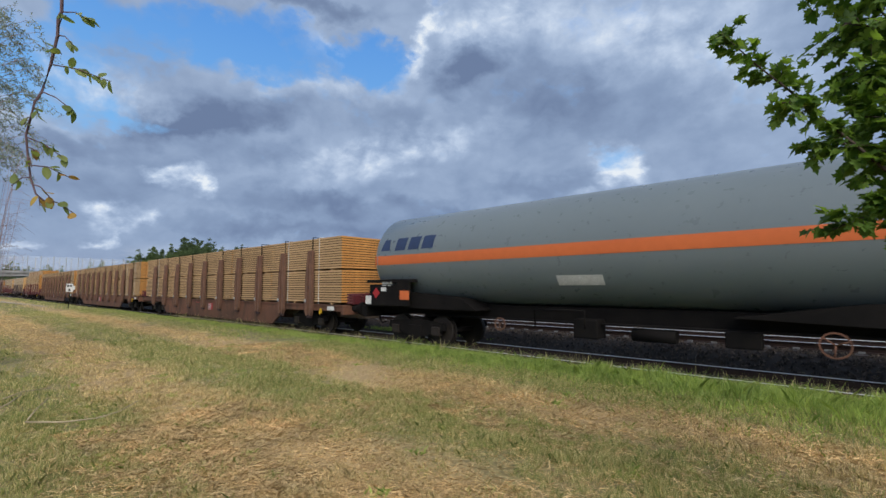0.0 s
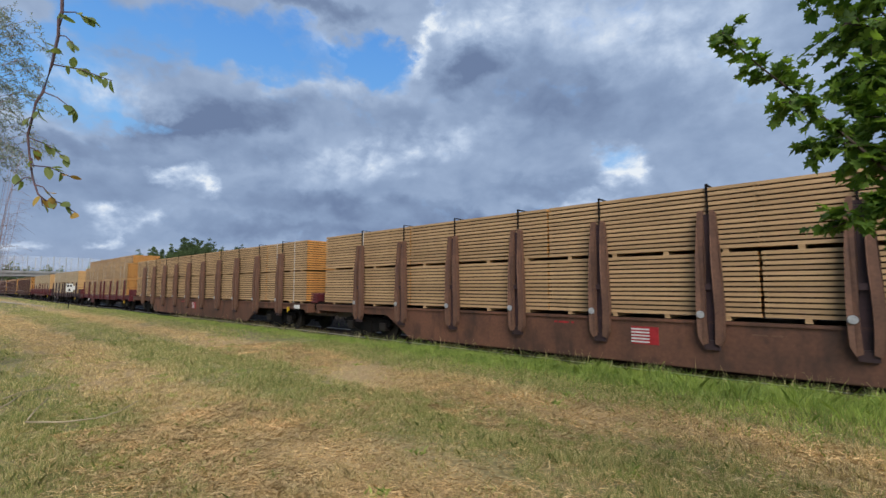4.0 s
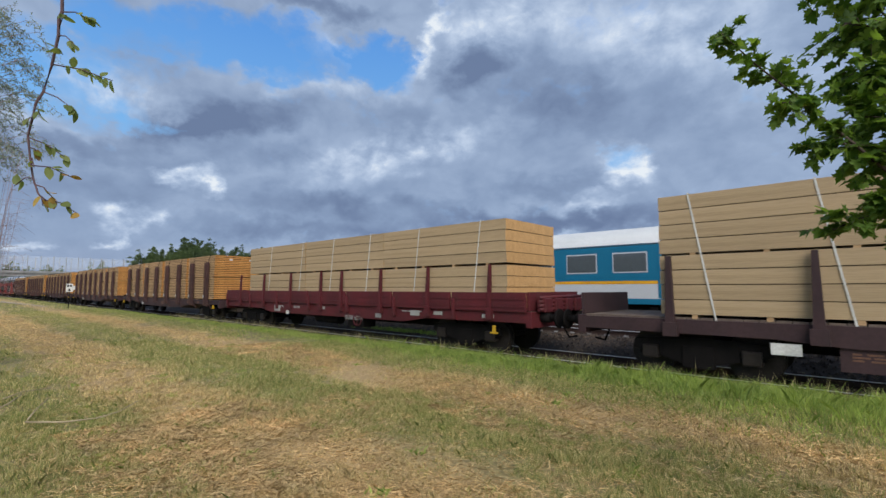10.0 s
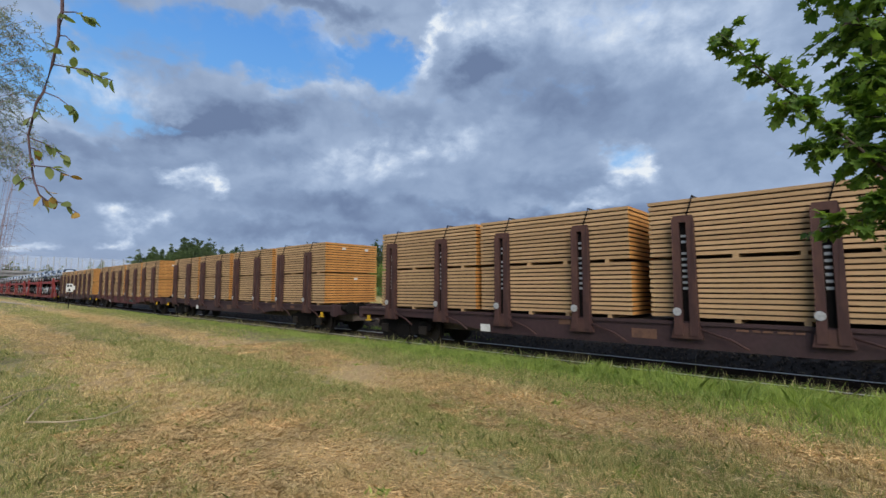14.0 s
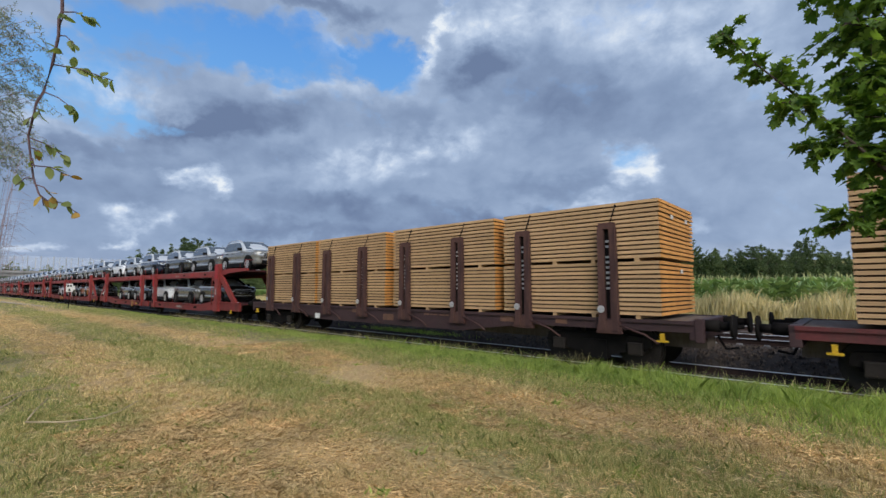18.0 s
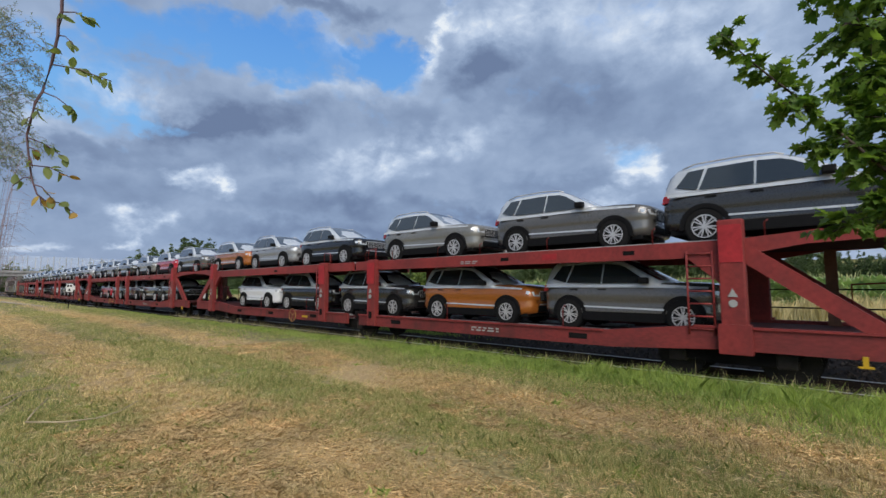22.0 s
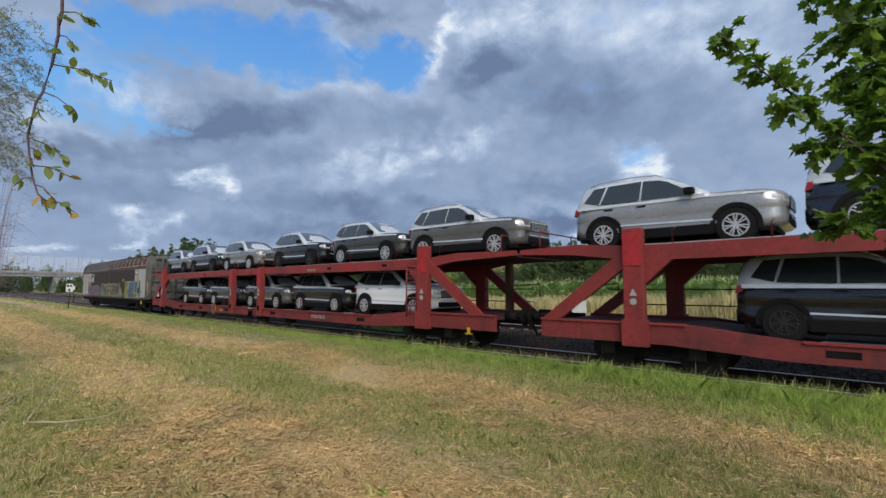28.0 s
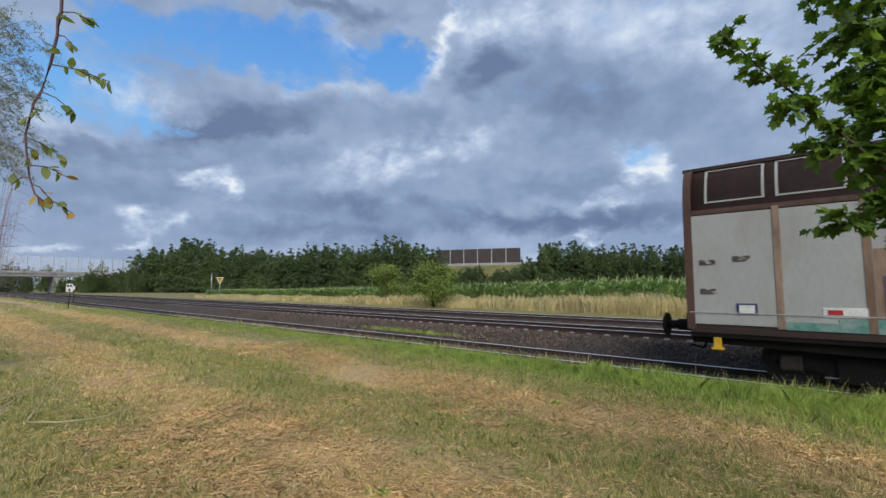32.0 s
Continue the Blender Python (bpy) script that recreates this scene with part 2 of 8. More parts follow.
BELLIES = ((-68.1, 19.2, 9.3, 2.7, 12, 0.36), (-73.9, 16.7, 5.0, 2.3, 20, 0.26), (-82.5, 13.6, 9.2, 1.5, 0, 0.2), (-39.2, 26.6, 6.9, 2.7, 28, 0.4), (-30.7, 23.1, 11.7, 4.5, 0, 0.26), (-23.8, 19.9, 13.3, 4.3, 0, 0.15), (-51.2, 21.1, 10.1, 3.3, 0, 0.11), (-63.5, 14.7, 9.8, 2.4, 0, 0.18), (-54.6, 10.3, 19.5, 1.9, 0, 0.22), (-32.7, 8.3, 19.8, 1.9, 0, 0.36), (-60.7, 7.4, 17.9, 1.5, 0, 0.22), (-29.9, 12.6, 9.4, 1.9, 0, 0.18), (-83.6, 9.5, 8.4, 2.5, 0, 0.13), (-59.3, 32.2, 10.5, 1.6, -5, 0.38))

WOOD = surface("sawn_timber", (0.43, 0.285, 0.155), (0.33, 0.213, 0.11), rough=0.75, scale=1.2, grain=9, stretch=(0.5, 6, 14), vary=0.30, bump=0.2)
WOOD_END = surface("sawn_timber_ends", (0.54, 0.265, 0.078), (0.43, 0.20, 0.06), rough=0.8, scale=3, grain=26, vary=0.2, bump=0.2)
# near-black: the shade between timber layers, put in as colour
GAP_SHADE = surface("timber_gap_shade", (0.035, 0.02, 0.01), rough=0.9)
PLANED = surface("planed_timber", (0.345, 0.258, 0.155), (0.285, 0.21, 0.122), rough=0.6, scale=0.9, grain=16, stretch=(0.25, 5, 9), vary=0.16, bump=0.06, contrast=0.8)
PLANED_END = surface("planed_timber_ends", (0.48, 0.29, 0.125), (0.40, 0.235, 0.10), rough=0.7, scale=4, grain=30, vary=0.12)
STRAP = surface("white_strap", (0.56, 0.56, 0.53), rough=0.5)
BROWN = surface("brown_wagon_paint", (0.135, 0.060, 0.036), (0.072, 0.036, 0.024), rough=0.68, scale=0.9, grain=14, dirt=(0.028, 0.018, 0.014), dirt_amount=0.8, spec=0.3)
STANCHION = surface("stanchion_paint", (0.145, 0.075, 0.050), (0.095, 0.052, 0.036), rough=0.6, scale=2, grain=18, dirt=(0.06, 0.035, 0.03), dirt_amount=0.6)
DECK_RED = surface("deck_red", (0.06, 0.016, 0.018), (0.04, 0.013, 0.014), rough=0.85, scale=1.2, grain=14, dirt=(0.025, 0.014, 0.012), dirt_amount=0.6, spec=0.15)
GUIDE = surface("wheel_guide_steel", (0.34, 0.33, 0.33), (0.24, 0.235, 0.235), rough=0.6, scale=3, spec=0.3)
MAROON = surface("maroon_wagon_paint", (0.095, 0.016, 0.020), (0.06, 0.013, 0.016), rough=0.55, scale=0.8, grain=14, dirt=(0.04, 0.022, 0.02), dirt_amount=0.5)
RUSTY = surface("rusty_stanchion_steel", (0.066, 0.032, 0.029), (0.042, 0.022, 0.021), rough=0.7, scale=1.6, grain=16, stretch=(1, 1, 0.4), dirt=(0.10, 0.052, 0.036), dirt_amount=0.5)
MAROON_FADED = surface("faded_maroon_paint", (0.10, 0.026, 0.027), (0.065, 0.022, 0.023), rough=0.65, scale=0.9, grain=12, dirt=(0.05, 0.034, 0.03), dirt_amount=0.7)
SCRAWL = surface("pale_scrawl", (0.055, 0.13, 0.13), rough=0.6)
PURPLE = surface("weathered_purple_paint", (0.048, 0.027, 0.029), (0.036, 0.021, 0.023), rough=0.6, scale=0.9, grain=16, dirt=(0.028, 0.02, 0.02), dirt_amount=0.6)
RED = surface("carrier_red_paint", (0.215, 0.031, 0.028), (0.155, 0.026, 0.025), rough=0.5, scale=0.6, grain=12, dirt=(0.075, 0.022, 0.02), dirt_amount=0.55)
# carrier red, darker and more mottled, for the lower beams
RED_LOWER = surface("carrier_red_lower", (0.175, 0.029, 0.027), (0.11, 0.024, 0.023), rough=0.6, scale=0.8, grain=9, stretch=(1, 1, 2), dirt=(0.035, 0.018, 0.016), dirt_amount=0.7)
RED_BRIGHT = surface("fresh_red_panel", (0.30, 0.022, 0.026), (0.25, 0.02, 0.024), rough=0.5, scale=3, grain=10)
BLACK = surface("sooty_black", (0.006, 0.0055, 0.0055), (0.011, 0.0095, 0.009), rough=0.8, scale=2, grain=20, spec=0.08)
WHEEL_STEEL = surface("wheel_steel", (0.03, 0.025, 0.022), rough=0.55, metal=0.1, scale=3, spec=0.12)
DECK = surface("deck_planks", (0.10, 0.075, 0.06), (0.14, 0.11, 0.09), rough=0.8, scale=1.5, grain=12, stretch=(6, 1, 1))
TANK = surface("tank_grey", (0.128, 0.153, 0.163), (0.118, 0.142, 0.152), rough=0.30, scale=0.35, grain=5, bump=0.0, spec=0.5, contrast=0.12)
ORANGE = surface("orange_stripe", (0.50, 0.125, 0.04), (0.46, 0.112, 0.037), rough=0.4, scale=0.5, grain=6, bump=0.01, contrast=0.3)
NAVY = surface("navy_mark", (0.028, 0.045, 0.10), rough=0.5)
WHITE = surface("white_paint", (0.56, 0.56, 0.54), rough=0.5, scale=3, dirt=(0.45, 0.43, 0.4), dirt_amount=0.3)
YELLOW = surface("yellow_paint", (0.46, 0.29, 0.02), rough=0.5, scale=4)
HOOD_WALL = surface("hood_wall_brown", (0.034, 0.021, 0.018), (0.026, 0.017, 0.0155), rough=0.6, scale=0.9, grain=10, stretch=(1, 1, 0.3), dirt=(0.018, 0.014, 0.013), dirt_amount=0.5)
HOOD_BROWN = surface("hood_brown", (0.078, 0.043, 0.032), (0.052, 0.031, 0.025), rough=0.5, scale=0.6, grain=10, dirt=(0.035, 0.026, 0.023), dirt_amount=0.5)
HOOD_GREY = surface("hood_grey", (0.285, 0.295, 0.285), (0.25, 0.258, 0.25), rough=0.5, scale=0.5, grain=22, stretch=(1, 1, 0.35), dirt=(0.20, 0.17, 0.14), dirt_amount=0.4, contrast=0.35)
END_GREY = surface("sooty_end_grey", (0.13, 0.128, 0.118), (0.075, 0.072, 0.066), rough=0.7, scale=1.2, grain=12, dirt=(0.035, 0.03, 0.026), dirt_amount=0.8)
RAIL_HEAD = surface("rail_head", (0.84, 0.83, 0.82), (0.74, 0.73, 0.72), rough=0.42, metal=0.7, scale=6, bump=0.02)
RAIL_SIDE = surface("rail_rust", (0.055, 0.035, 0.03), (0.04, 0.026, 0.024), rough=0.8, scale=4)
BALLAST = surface("ballast", (0.070, 0.054, 0.044), (0.044, 0.034, 0.028), rough=0.95, scale=0.5, grain=16, bump=0.9)
STONE = leafy("ballast_stones", (0.022, 0.017, 0.014), (0.15, 0.112, 0.09), 0.0, 0.9)
SLEEPER = surface("sleeper", (0.095, 0.08, 0.072), (0.06, 0.05, 0.046), rough=0.9, scale=3, vary=0.3)
GROUND = ground_material()
BLADES = blade_material("meadow_blades", (0.14, 0.195, 0.045), (0.40, 0.40, 0.14), (0.37, 0.252, 0.11), (0.82, 0.65, 0.36))
LITTER = leafy("straw_litter", (0.37, 0.225, 0.09), (0.90, 0.68, 0.38), 0.15, coords_scale=1.5)
VERGE = leafy("verge_blades", (0.17, 0.27, 0.055), (0.42, 0.50, 0.15), 0.4, coords_scale=1.3)
STRAW = leafy("dry_reed", (0.40, 0.34, 0.17), (0.66, 0.57, 0.36), 0.3)
CORN = leafy("maize_leaves", (0.22, 0.36, 0.16), (0.40, 0.53, 0.30), 0.35)
CORN_TASSEL = leafy("maize_tassels", (0.30, 0.33, 0.16), (0.42, 0.42, 0.22), 0.3)
TREE = leafy("woodland_leaves", (0.045, 0.078, 0.034), (0.105, 0.15, 0.064), 0.3, coords_scale=0.22)
TREE2 = leafy("lighter_woodland_leaves", (0.06, 0.098, 0.038), (0.135, 0.185, 0.075), 0.3, coords_scale=0.22)
BUSH = leafy("bush_leaves", (0.09, 0.145, 0.03), (0.22, 0.28, 0.07), 0.3)
MAPLE = leafy("maple_leaves", (0.055, 0.12, 0.02), (0.165, 0.26, 0.05), 0.5, coords_scale=3)
HAZEL = leafy("small_tree_leaves", (0.12, 0.165, 0.055), (0.25, 0.29, 0.11), 0.5, coords_scale=5)
SEAR = leafy("yellowed_leaves", (0.30, 0.17, 0.05), (0.36, 0.26, 0.07), 0.4)
WILLOW = leafy("willow_leaves", (0.17, 0.21, 0.19), (0.31, 0.36, 0.33), 0.4)
BARK = surface("bark", (0.075, 0.055, 0.045), (0.05, 0.038, 0.033), rough=0.9, scale=6, grain=30, bump=0.6)
PALE_TWIG = surface("pale_pinkish_twigs", (0.30, 0.235, 0.25), (0.24, 0.19, 0.2), rough=0.8, scale=20)
TWIG = surface("thin_twigs", (0.12, 0.075, 0.08), (0.085, 0.06, 0.065), rough=0.8, scale=20)
CONCRETE = surface("bridge_concrete", (0.32, 0.32, 0.31), (0.25, 0.25, 0.245), rough=0.85, scale=0.3, grain=8, dirt=(0.15, 0.15, 0.14))
STEEL_GREY = surface("galvanised_steel", (0.42, 0.43, 0.44), rough=0.5, metal=0.4, scale=4)
BARRIER = surface("noise_barrier_boards", (0.06, 0.048, 0.046), (0.042, 0.035, 0.034), rough=0.8, scale=0.6, grain=6, stretch=(5, 5, 0.6))
TYRE = surface("tyre", (0.012, 0.012, 0.012), rough=0.85, scale=8, spec=0.1)
ALLOY = surface("alloy_wheel", (0.48, 0.48, 0.49), (0.40, 0.40, 0.41), rough=0.3, metal=0.4, scale=8, bump=0)
ALLOY_BLACK = surface("black_alloy_wheel", (0.03, 0.03, 0.03), rough=0.35, metal=0.3, scale=8, bump=0)
PLASTIC = surface("black_trim", (0.007, 0.007, 0.0075), rough=0.6, scale=8, bump=0.03, spec=0.1)
CAR_GLASS = glass_dark("car_glass")
COACH_GLASS = glass_dark("coach_glass", (0.07, 0.085, 0.095))
FILM = surface("white_transport_film", (0.42, 0.445, 0.475), (0.36, 0.385, 0.415), rough=0.24, scale=3, grain=5, bump=0.03, spec=0.5, coat=0.6, contrast=0.4)
TAIL = surface("tail_lamp_red", (0.30, 0.012, 0.015), rough=0.15, coat=0.8, bump=0)
HEADLAMP = surface("headlamp_lens", (0.5, 0.52, 0.54), rough=0.12, metal=0.3, coat=0.8, bump=0)
PASS_BLUE = surface("coach_blue", (0.012, 0.13, 0.23), (0.011, 0.115, 0.205), rough=0.35, scale=0.5, bump=0)
PASS_WHITE = surface("coach_white", (0.45, 0.475, 0.50), (0.41, 0.435, 0.46), rough=0.4, scale=0.5, bump=0)
PASS_DARK = surface("loco_dark_blue", (0.012, 0.03, 0.085), rough=0.35, scale=0.6, bump=0)
PASS_YELLOW = surface("coach_yellow_line", (0.66, 0.33, 0.02), rough=0.4)


def car_paint(name, a, metal=0.35):
    return surface(name, a, tuple(c * 0.94 for c in a), rough=0.28, metal=metal, scale=0.8, grain=60, bump=0.0, coat=1.0, contrast=0.2)


PAINTS = {
    "silver": (car_paint("silver_paint", (0.235, 0.24, 0.245)), "silver"),
    "beige": (car_paint("warm_grey_paint", (0.175, 0.172, 0.158)), "warm grey"),
    "grey": (car_paint("grey_paint", (0.098, 0.094, 0.088)), "mid-grey"),
    "dark": (car_paint("graphite_paint", (0.034, 0.034, 0.033)), "graphite grey"),
    "black": (car_paint("black_paint", (0.005, 0.005, 0.0065), 0.0), "black"),
    "navy": (car_paint("navy_paint", (0.006, 0.011, 0.028), 0.1), "dark blue"),
    "white": (car_paint("white_car_paint", (0.66, 0.67, 0.68), 0.0), "white"),
    "orange": (car_paint("orange_car_paint", (0.30, 0.095, 0.016), 0.2), "orange"),
    "red": (car_paint("red_car_paint", (0.36, 0.010, 0.022), 0.2), "red"),
}


# ------------------------------------------------------------ mesh helpers
def box(bm, x0, x1, y0, y1, z0, z1, m=0):
    v = [bm.verts.new((x, y, z)) for x in (x0, x1) for y in (y0, y1) for z in (z0, z1)]
    for f in ((0, 1, 3, 2), (4, 6, 7, 5), (0, 4, 5, 1), (2, 3, 7, 6), (0, 2, 6, 4), (1, 5, 7, 3)):
        bm.faces.new([v[i] for i in f]).material_index = m
    return v


def soft_box(bm, x0, x1, y0, y1, z0, z1, r=0.02, m=0):
    v = box(bm, x0, x1, y0, y1, z0, z1, m)
    es = list({e for a in v for e in a.link_edges})
    bmesh.ops.bevel(bm, geom=es, offset=r, segments=2, affect="EDGES", profile=0.6)


def prism(bm, pts, shift, m=0):
    """A flat polygon of 3D points, thickened by a vector."""
    s = Vector(shift)
    a = [bm.verts.new(p) for p in pts]
    b = [bm.verts.new(Vector(p) + s) for p in pts]
    n = len(pts)
    faces = [bm.faces.new(a[::-1]), bm.faces.new(b)]
    faces += [bm.faces.new((a[i], a[(i + 1) % n], b[(i + 1) % n], b[i])) for i in range(n)]
    for f in faces:
        f.material_index = m
    return faces


def tube(bm, a, b, r, n=8, r2=None, caps=True, m=0):
    a, b = Vector(a), Vector(b)
    r2 = r if r2 is None else r2
    d = (b - a).normalized()
    u = d.orthogonal().normalized()
    w = d.cross(u)
    rings = []
    for c, q in ((a, r), (b, r2)):
        rings.append([bm.verts.new(c + (u * math.cos(k * math.tau / n) + w * math.sin(k * math.tau / n)) * q) for k in range(n)])
    for k in range(n):
        f = bm.faces.new((rings[0][k], rings[0][(k + 1) % n], rings[1][(k + 1) % n], rings[1][k]))
        f.smooth, f.material_index = True, m
    if caps:
        bm.faces.new(rings[0][::-1]).material_index = m
        bm.faces.new(rings[1]).material_index = m


def pipe(bm, pts, r, n=6, r_end=None):
    """A bent, tapering rod along points."""
    pts = [Vector(p) for p in pts]
    rings = []
    for i, p in enumerate(pts):
        d = (pts[min(i + 1, len(pts) - 1)] - pts[max(i - 1, 0)]).normalized()
        u = Vector((0.3, 0.2, 1)).cross(d)
        u = u.normalized() if u.length > 1e-4 else d.orthogonal().normalized()
        w = d.cross(u)
        q = r if r_end is None else r + (r_end - r) * i / (len(pts) - 1)
        rings.append([bm.verts.new(p + (u * math.cos(k * math.tau / n) + w * math.sin(k * math.tau / n)) * q) for k in range(n)])
    for a, b in zip(rings, rings[1:]):
        for k in range(n):
            bm.faces.new((a[k], a[(k + 1) % n], b[(k + 1) % n], b[k])).smooth = True
    bm.faces.new(rings[0][::-1])
    bm.faces.new(rings[-1])


def ring(bm, centre, r0, r1, y0, y1, n=20, a0=0.0, a1=math.tau):
    """A flat annulus, or a part of one, in the plane of the track, from y0 to y1."""
    closed = abs(a1 - a0 - math.tau) < 1e-6
    cx, cz = centre
    grid = []
    steps = n if closed else n + 1
    for k in range(steps):
        a = a0 + (a1 - a0) * k / n
        c, s = math.cos(a), math.sin(a)
        grid.append([bm.verts.new((cx + q * c, y, cz + q * s)) for q, y in ((r0, y0), (r1, y0), (r1, y1), (r0, y1))])
    for k in range(n):
        p, q = grid[k], grid[(k + 1) % steps]
        for i in range(4):
            j = (i + 1) % 4
            bm.faces.new((p[i], q[i], q[j], p[j]))
    if not closed:
        bm.faces.new(grid[0][::-1])
        bm.faces.new(grid[-1])


def mesh_of(bm, mats, name="piece", smooth=False):
    bmesh.ops.recalc_face_normals(bm, faces=bm.faces)
    me = bpy.data.meshes.new(name)
    bm.to_mesh(me)
    bm.free()
    for m in mats if isinstance(mats, (list, tuple)) else (mats,):
        me.materials.append(m)
    if smooth:
        me.shade_smooth()
    return me


def part(name, bm, mats, parent, label="", smooth=False):
    me = bm if isinstance(bm, bpy.types.Mesh) else mesh_of(bm, mats, name, smooth)
    ob = new(name, me)
    ob.parent = parent
    if label:
        ob["label"] = label
    return ob


def thing(name, label, category, group="", kind="", m=None):
    ob = tagged(new(name), label, category, group, kind)
    if m is not None:
        ob.matrix_basis = m
    return ob


def solid(name, bm, mats, label, category="", group="", kind="", smooth=False):
    return tagged(new(name, mesh_of(bm, mats, name, smooth)), label, category, group, kind)


def loose(name, verts, faces, mats, label, category="", group="", kind="stuff", parent=None):
    me = bpy.data.meshes.new(name)
    me.from_pydata(verts, [], faces)
    for m in mats if isinstance(mats, (list, tuple)) else (mats,):
        me.materials.append(m)
    ob = tagged(new(name, me), label, category, group, kind)
    if parent:
        ob.parent = parent
    return ob


def quick_mesh(name, co, size):
    """A mesh of separate triangles or quads from a numpy array of corners (pieces, size, 3)."""
    n = len(co)
    me = bpy.data.meshes.new(name)
    me.vertices.add(n * size)
    me.vertices.foreach_set("co", np.ascontiguousarray(co, dtype=np.float32).ravel())
    me.loops.add(n * size)
    me.loops.foreach_set("vertex_index", np.arange(n * size, dtype=np.int32))
    me.polygons.add(n)
    me.polygons.foreach_set("loop_start", np.arange(0, n * size, size, dtype=np.int32))
    me.update(calc_edges=True)
    return me


MOVERS = []           # things that ride on the goods train: (thing, place along it, y, z)


def rides(ob, s, z=0.0):
    MOVERS.append((ob, s, z))
    ob.matrix_basis = pose(s, TRACK_Y, z)
    return ob


# ------------------------------------------------------------ sky dome, ground, tracks
bm = bmesh.new()
bmesh.ops.create_uvsphere(bm, u_segments=48, v_segments=24, radius=3600)
bmesh.ops.delete(bm, geom=[v for v in bm.verts if v.co.z < -700], context="VERTS")
# towards the sun, behind the viewer, an added opening admits the sun lamp
SUN_WAY = Vector((60, -50, 60)).normalized()
bmesh.ops.delete(bm, geom=[v for v in bm.verts if v.co.normalized().dot(SUN_WAY) > 0.70], context="VERTS")
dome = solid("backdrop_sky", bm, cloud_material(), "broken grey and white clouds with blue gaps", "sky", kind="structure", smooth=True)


def ground_z(y):
    ys = (-4000, -30, 0, 8.9, 9.45, 10.1, 12.6, 13.4, 23.2, 25.0, 27, 4000)
    zs = (0.05, 0.05, 0.05, 0.05, 0.0, -0.30, -0.32, -0.25, 0.02, 0.22, 0.30, 0.30)
    return float(np.interp(y, ys, zs))


def build_ground():
    xs = sorted({-3400, -1500, -700, -400, 400, 1500, 3400, *range(-220, 61, 10)})
    ys = sorted({-3400, -800, -200, -60, -20, 60, 120, 300, 900, 3400, 8.9, 9.45, 10.1, 12.6, 13.4, 23.2, 25.0, 27, 33, *range(-10, 9, 1)})
    verts, faces = [], []
    for x in xs:
        for y in ys:
            bumpy = 0.05 * noise.noise((x * 0.3, y * 0.45, 0)) if -20 < y < 9 and abs(x) < 230 else 0
            verts.append((x, y, ground_z(y) + bumpy))
    n = len(ys)
    for i in range(len(xs) - 1):
        for j in range(n - 1):
            faces.append((i * n + j, (i + 1) * n + j, (i + 1) * n + j + 1, i * n + j + 1))
    loose("ground", verts, faces, GROUND, "dry summer meadow with worn wheel tracks", "ground", kind="structure")


def bed_z(y):
    ys = (9.95, 10.25, 12.45, 13.3, 13.9, 22.6, 24.4)
    zs = (-0.26, -0.19, -0.19, 0.05, 0.19, 0.19, 0.05)
    return float(np.interp(y, ys, zs))


def build_bed():
    ys = (9.9, 10.25, 10.6, 11.3, 12.0, 12.45, 12.9, 13.3, 13.9, 15, 16, 17, 18.3, 19.6, 21, 22.0, 22.6, 23.5, 24.4)
    xs = sorted({-400, -300, *range(-220, 60, 2), 100, 300})
    verts, faces = [], []
    for x in xs:
        for y in ys:
            j = 0.035 * noise.noise((x * 0.9, y * 1.3, 3)) if -200 < x < 60 else 0
            verts.append((x, y, bed_z(y) + j if 9.95 < y < 24.3 else bed_z(y) - 0.35))
    n = len(ys)
    for i in range(len(xs) - 1):
        for j in range(n - 1):
            faces.append((i * n + j, (i + 1) * n + j, (i + 1) * n + j + 1, i * n + j + 1))
    loose("ballast_bed", verts, faces, BALLAST, "dark brown-grey ballast under the tracks", "ballast", kind="structure")
    # loose stones on the near part of the bed
    rng = np.random.default_rng(5)
    n = 42000
    x = -34 + 43 * rng.random(n) ** 0.8
    y = rng.uniform(10.1, 19.0, n)
    z = np.array([bed_z(v) for v in y])
    r = rng.uniform(0.022, 0.062, n)
    base = np.array([[1, 0, 0], [-1, 0, 0], [0, 1, 0], [0, -1, 0], [0, 0, 1], [0, 0, -0.6]], float)
    tris = np.array([[0, 2, 4], [2, 1, 4], [1, 3, 4], [3, 0, 4]])
    a = rng.uniform(0, math.tau, n)
    ca, sa = np.cos(a), np.sin(a)
    pts = base[None] * rng.uniform(0.6, 1.35, (n, 6, 3)) * r[:, None, None]
    rot = np.stack([pts[..., 0] * ca[:, None] - pts[..., 1] * sa[:, None], pts[..., 0] * sa[:, None] + pts[..., 1] * ca[:, None], pts[..., 2]], -1)
    rot += np.stack([x, y, z + 0.01], -1)[:, None]
    me = quick_mesh("stones", rot[:, tris].reshape(-1, 3, 3), 3)
    me.materials.append(STONE)
    tagged(new("ballast_stones", me), "loose dark ballast stones", "stones", kind="stuff")


def rail_mesh(x0, x1):
    prof = [(-0.065, -0.172), (0.065, -0.172), (0.065, -0.160), (0.012, -0.145), (0.010, -0.045), (0.036, -0.035), (0.036, -0.006), (0.030, 0), (-0.030, 0), (-0.036, -0.006), (-0.036, -0.035), (-0.010, -0.045), (-0.012, -0.145), (-0.065, -0.160)]
    bm = bmesh.new()
    prism(bm, [(x0, y, z) for y, z in prof], (x1 - x0, 0, 0))
    for f in bm.faces:
        c = f.calc_center_median()
        f.material_index = 1 if c.z > -0.008 and abs(f.normal.x) < 0.5 else 0
    return mesh_of(bm, (RAIL_SIDE, RAIL_HEAD), "rail")


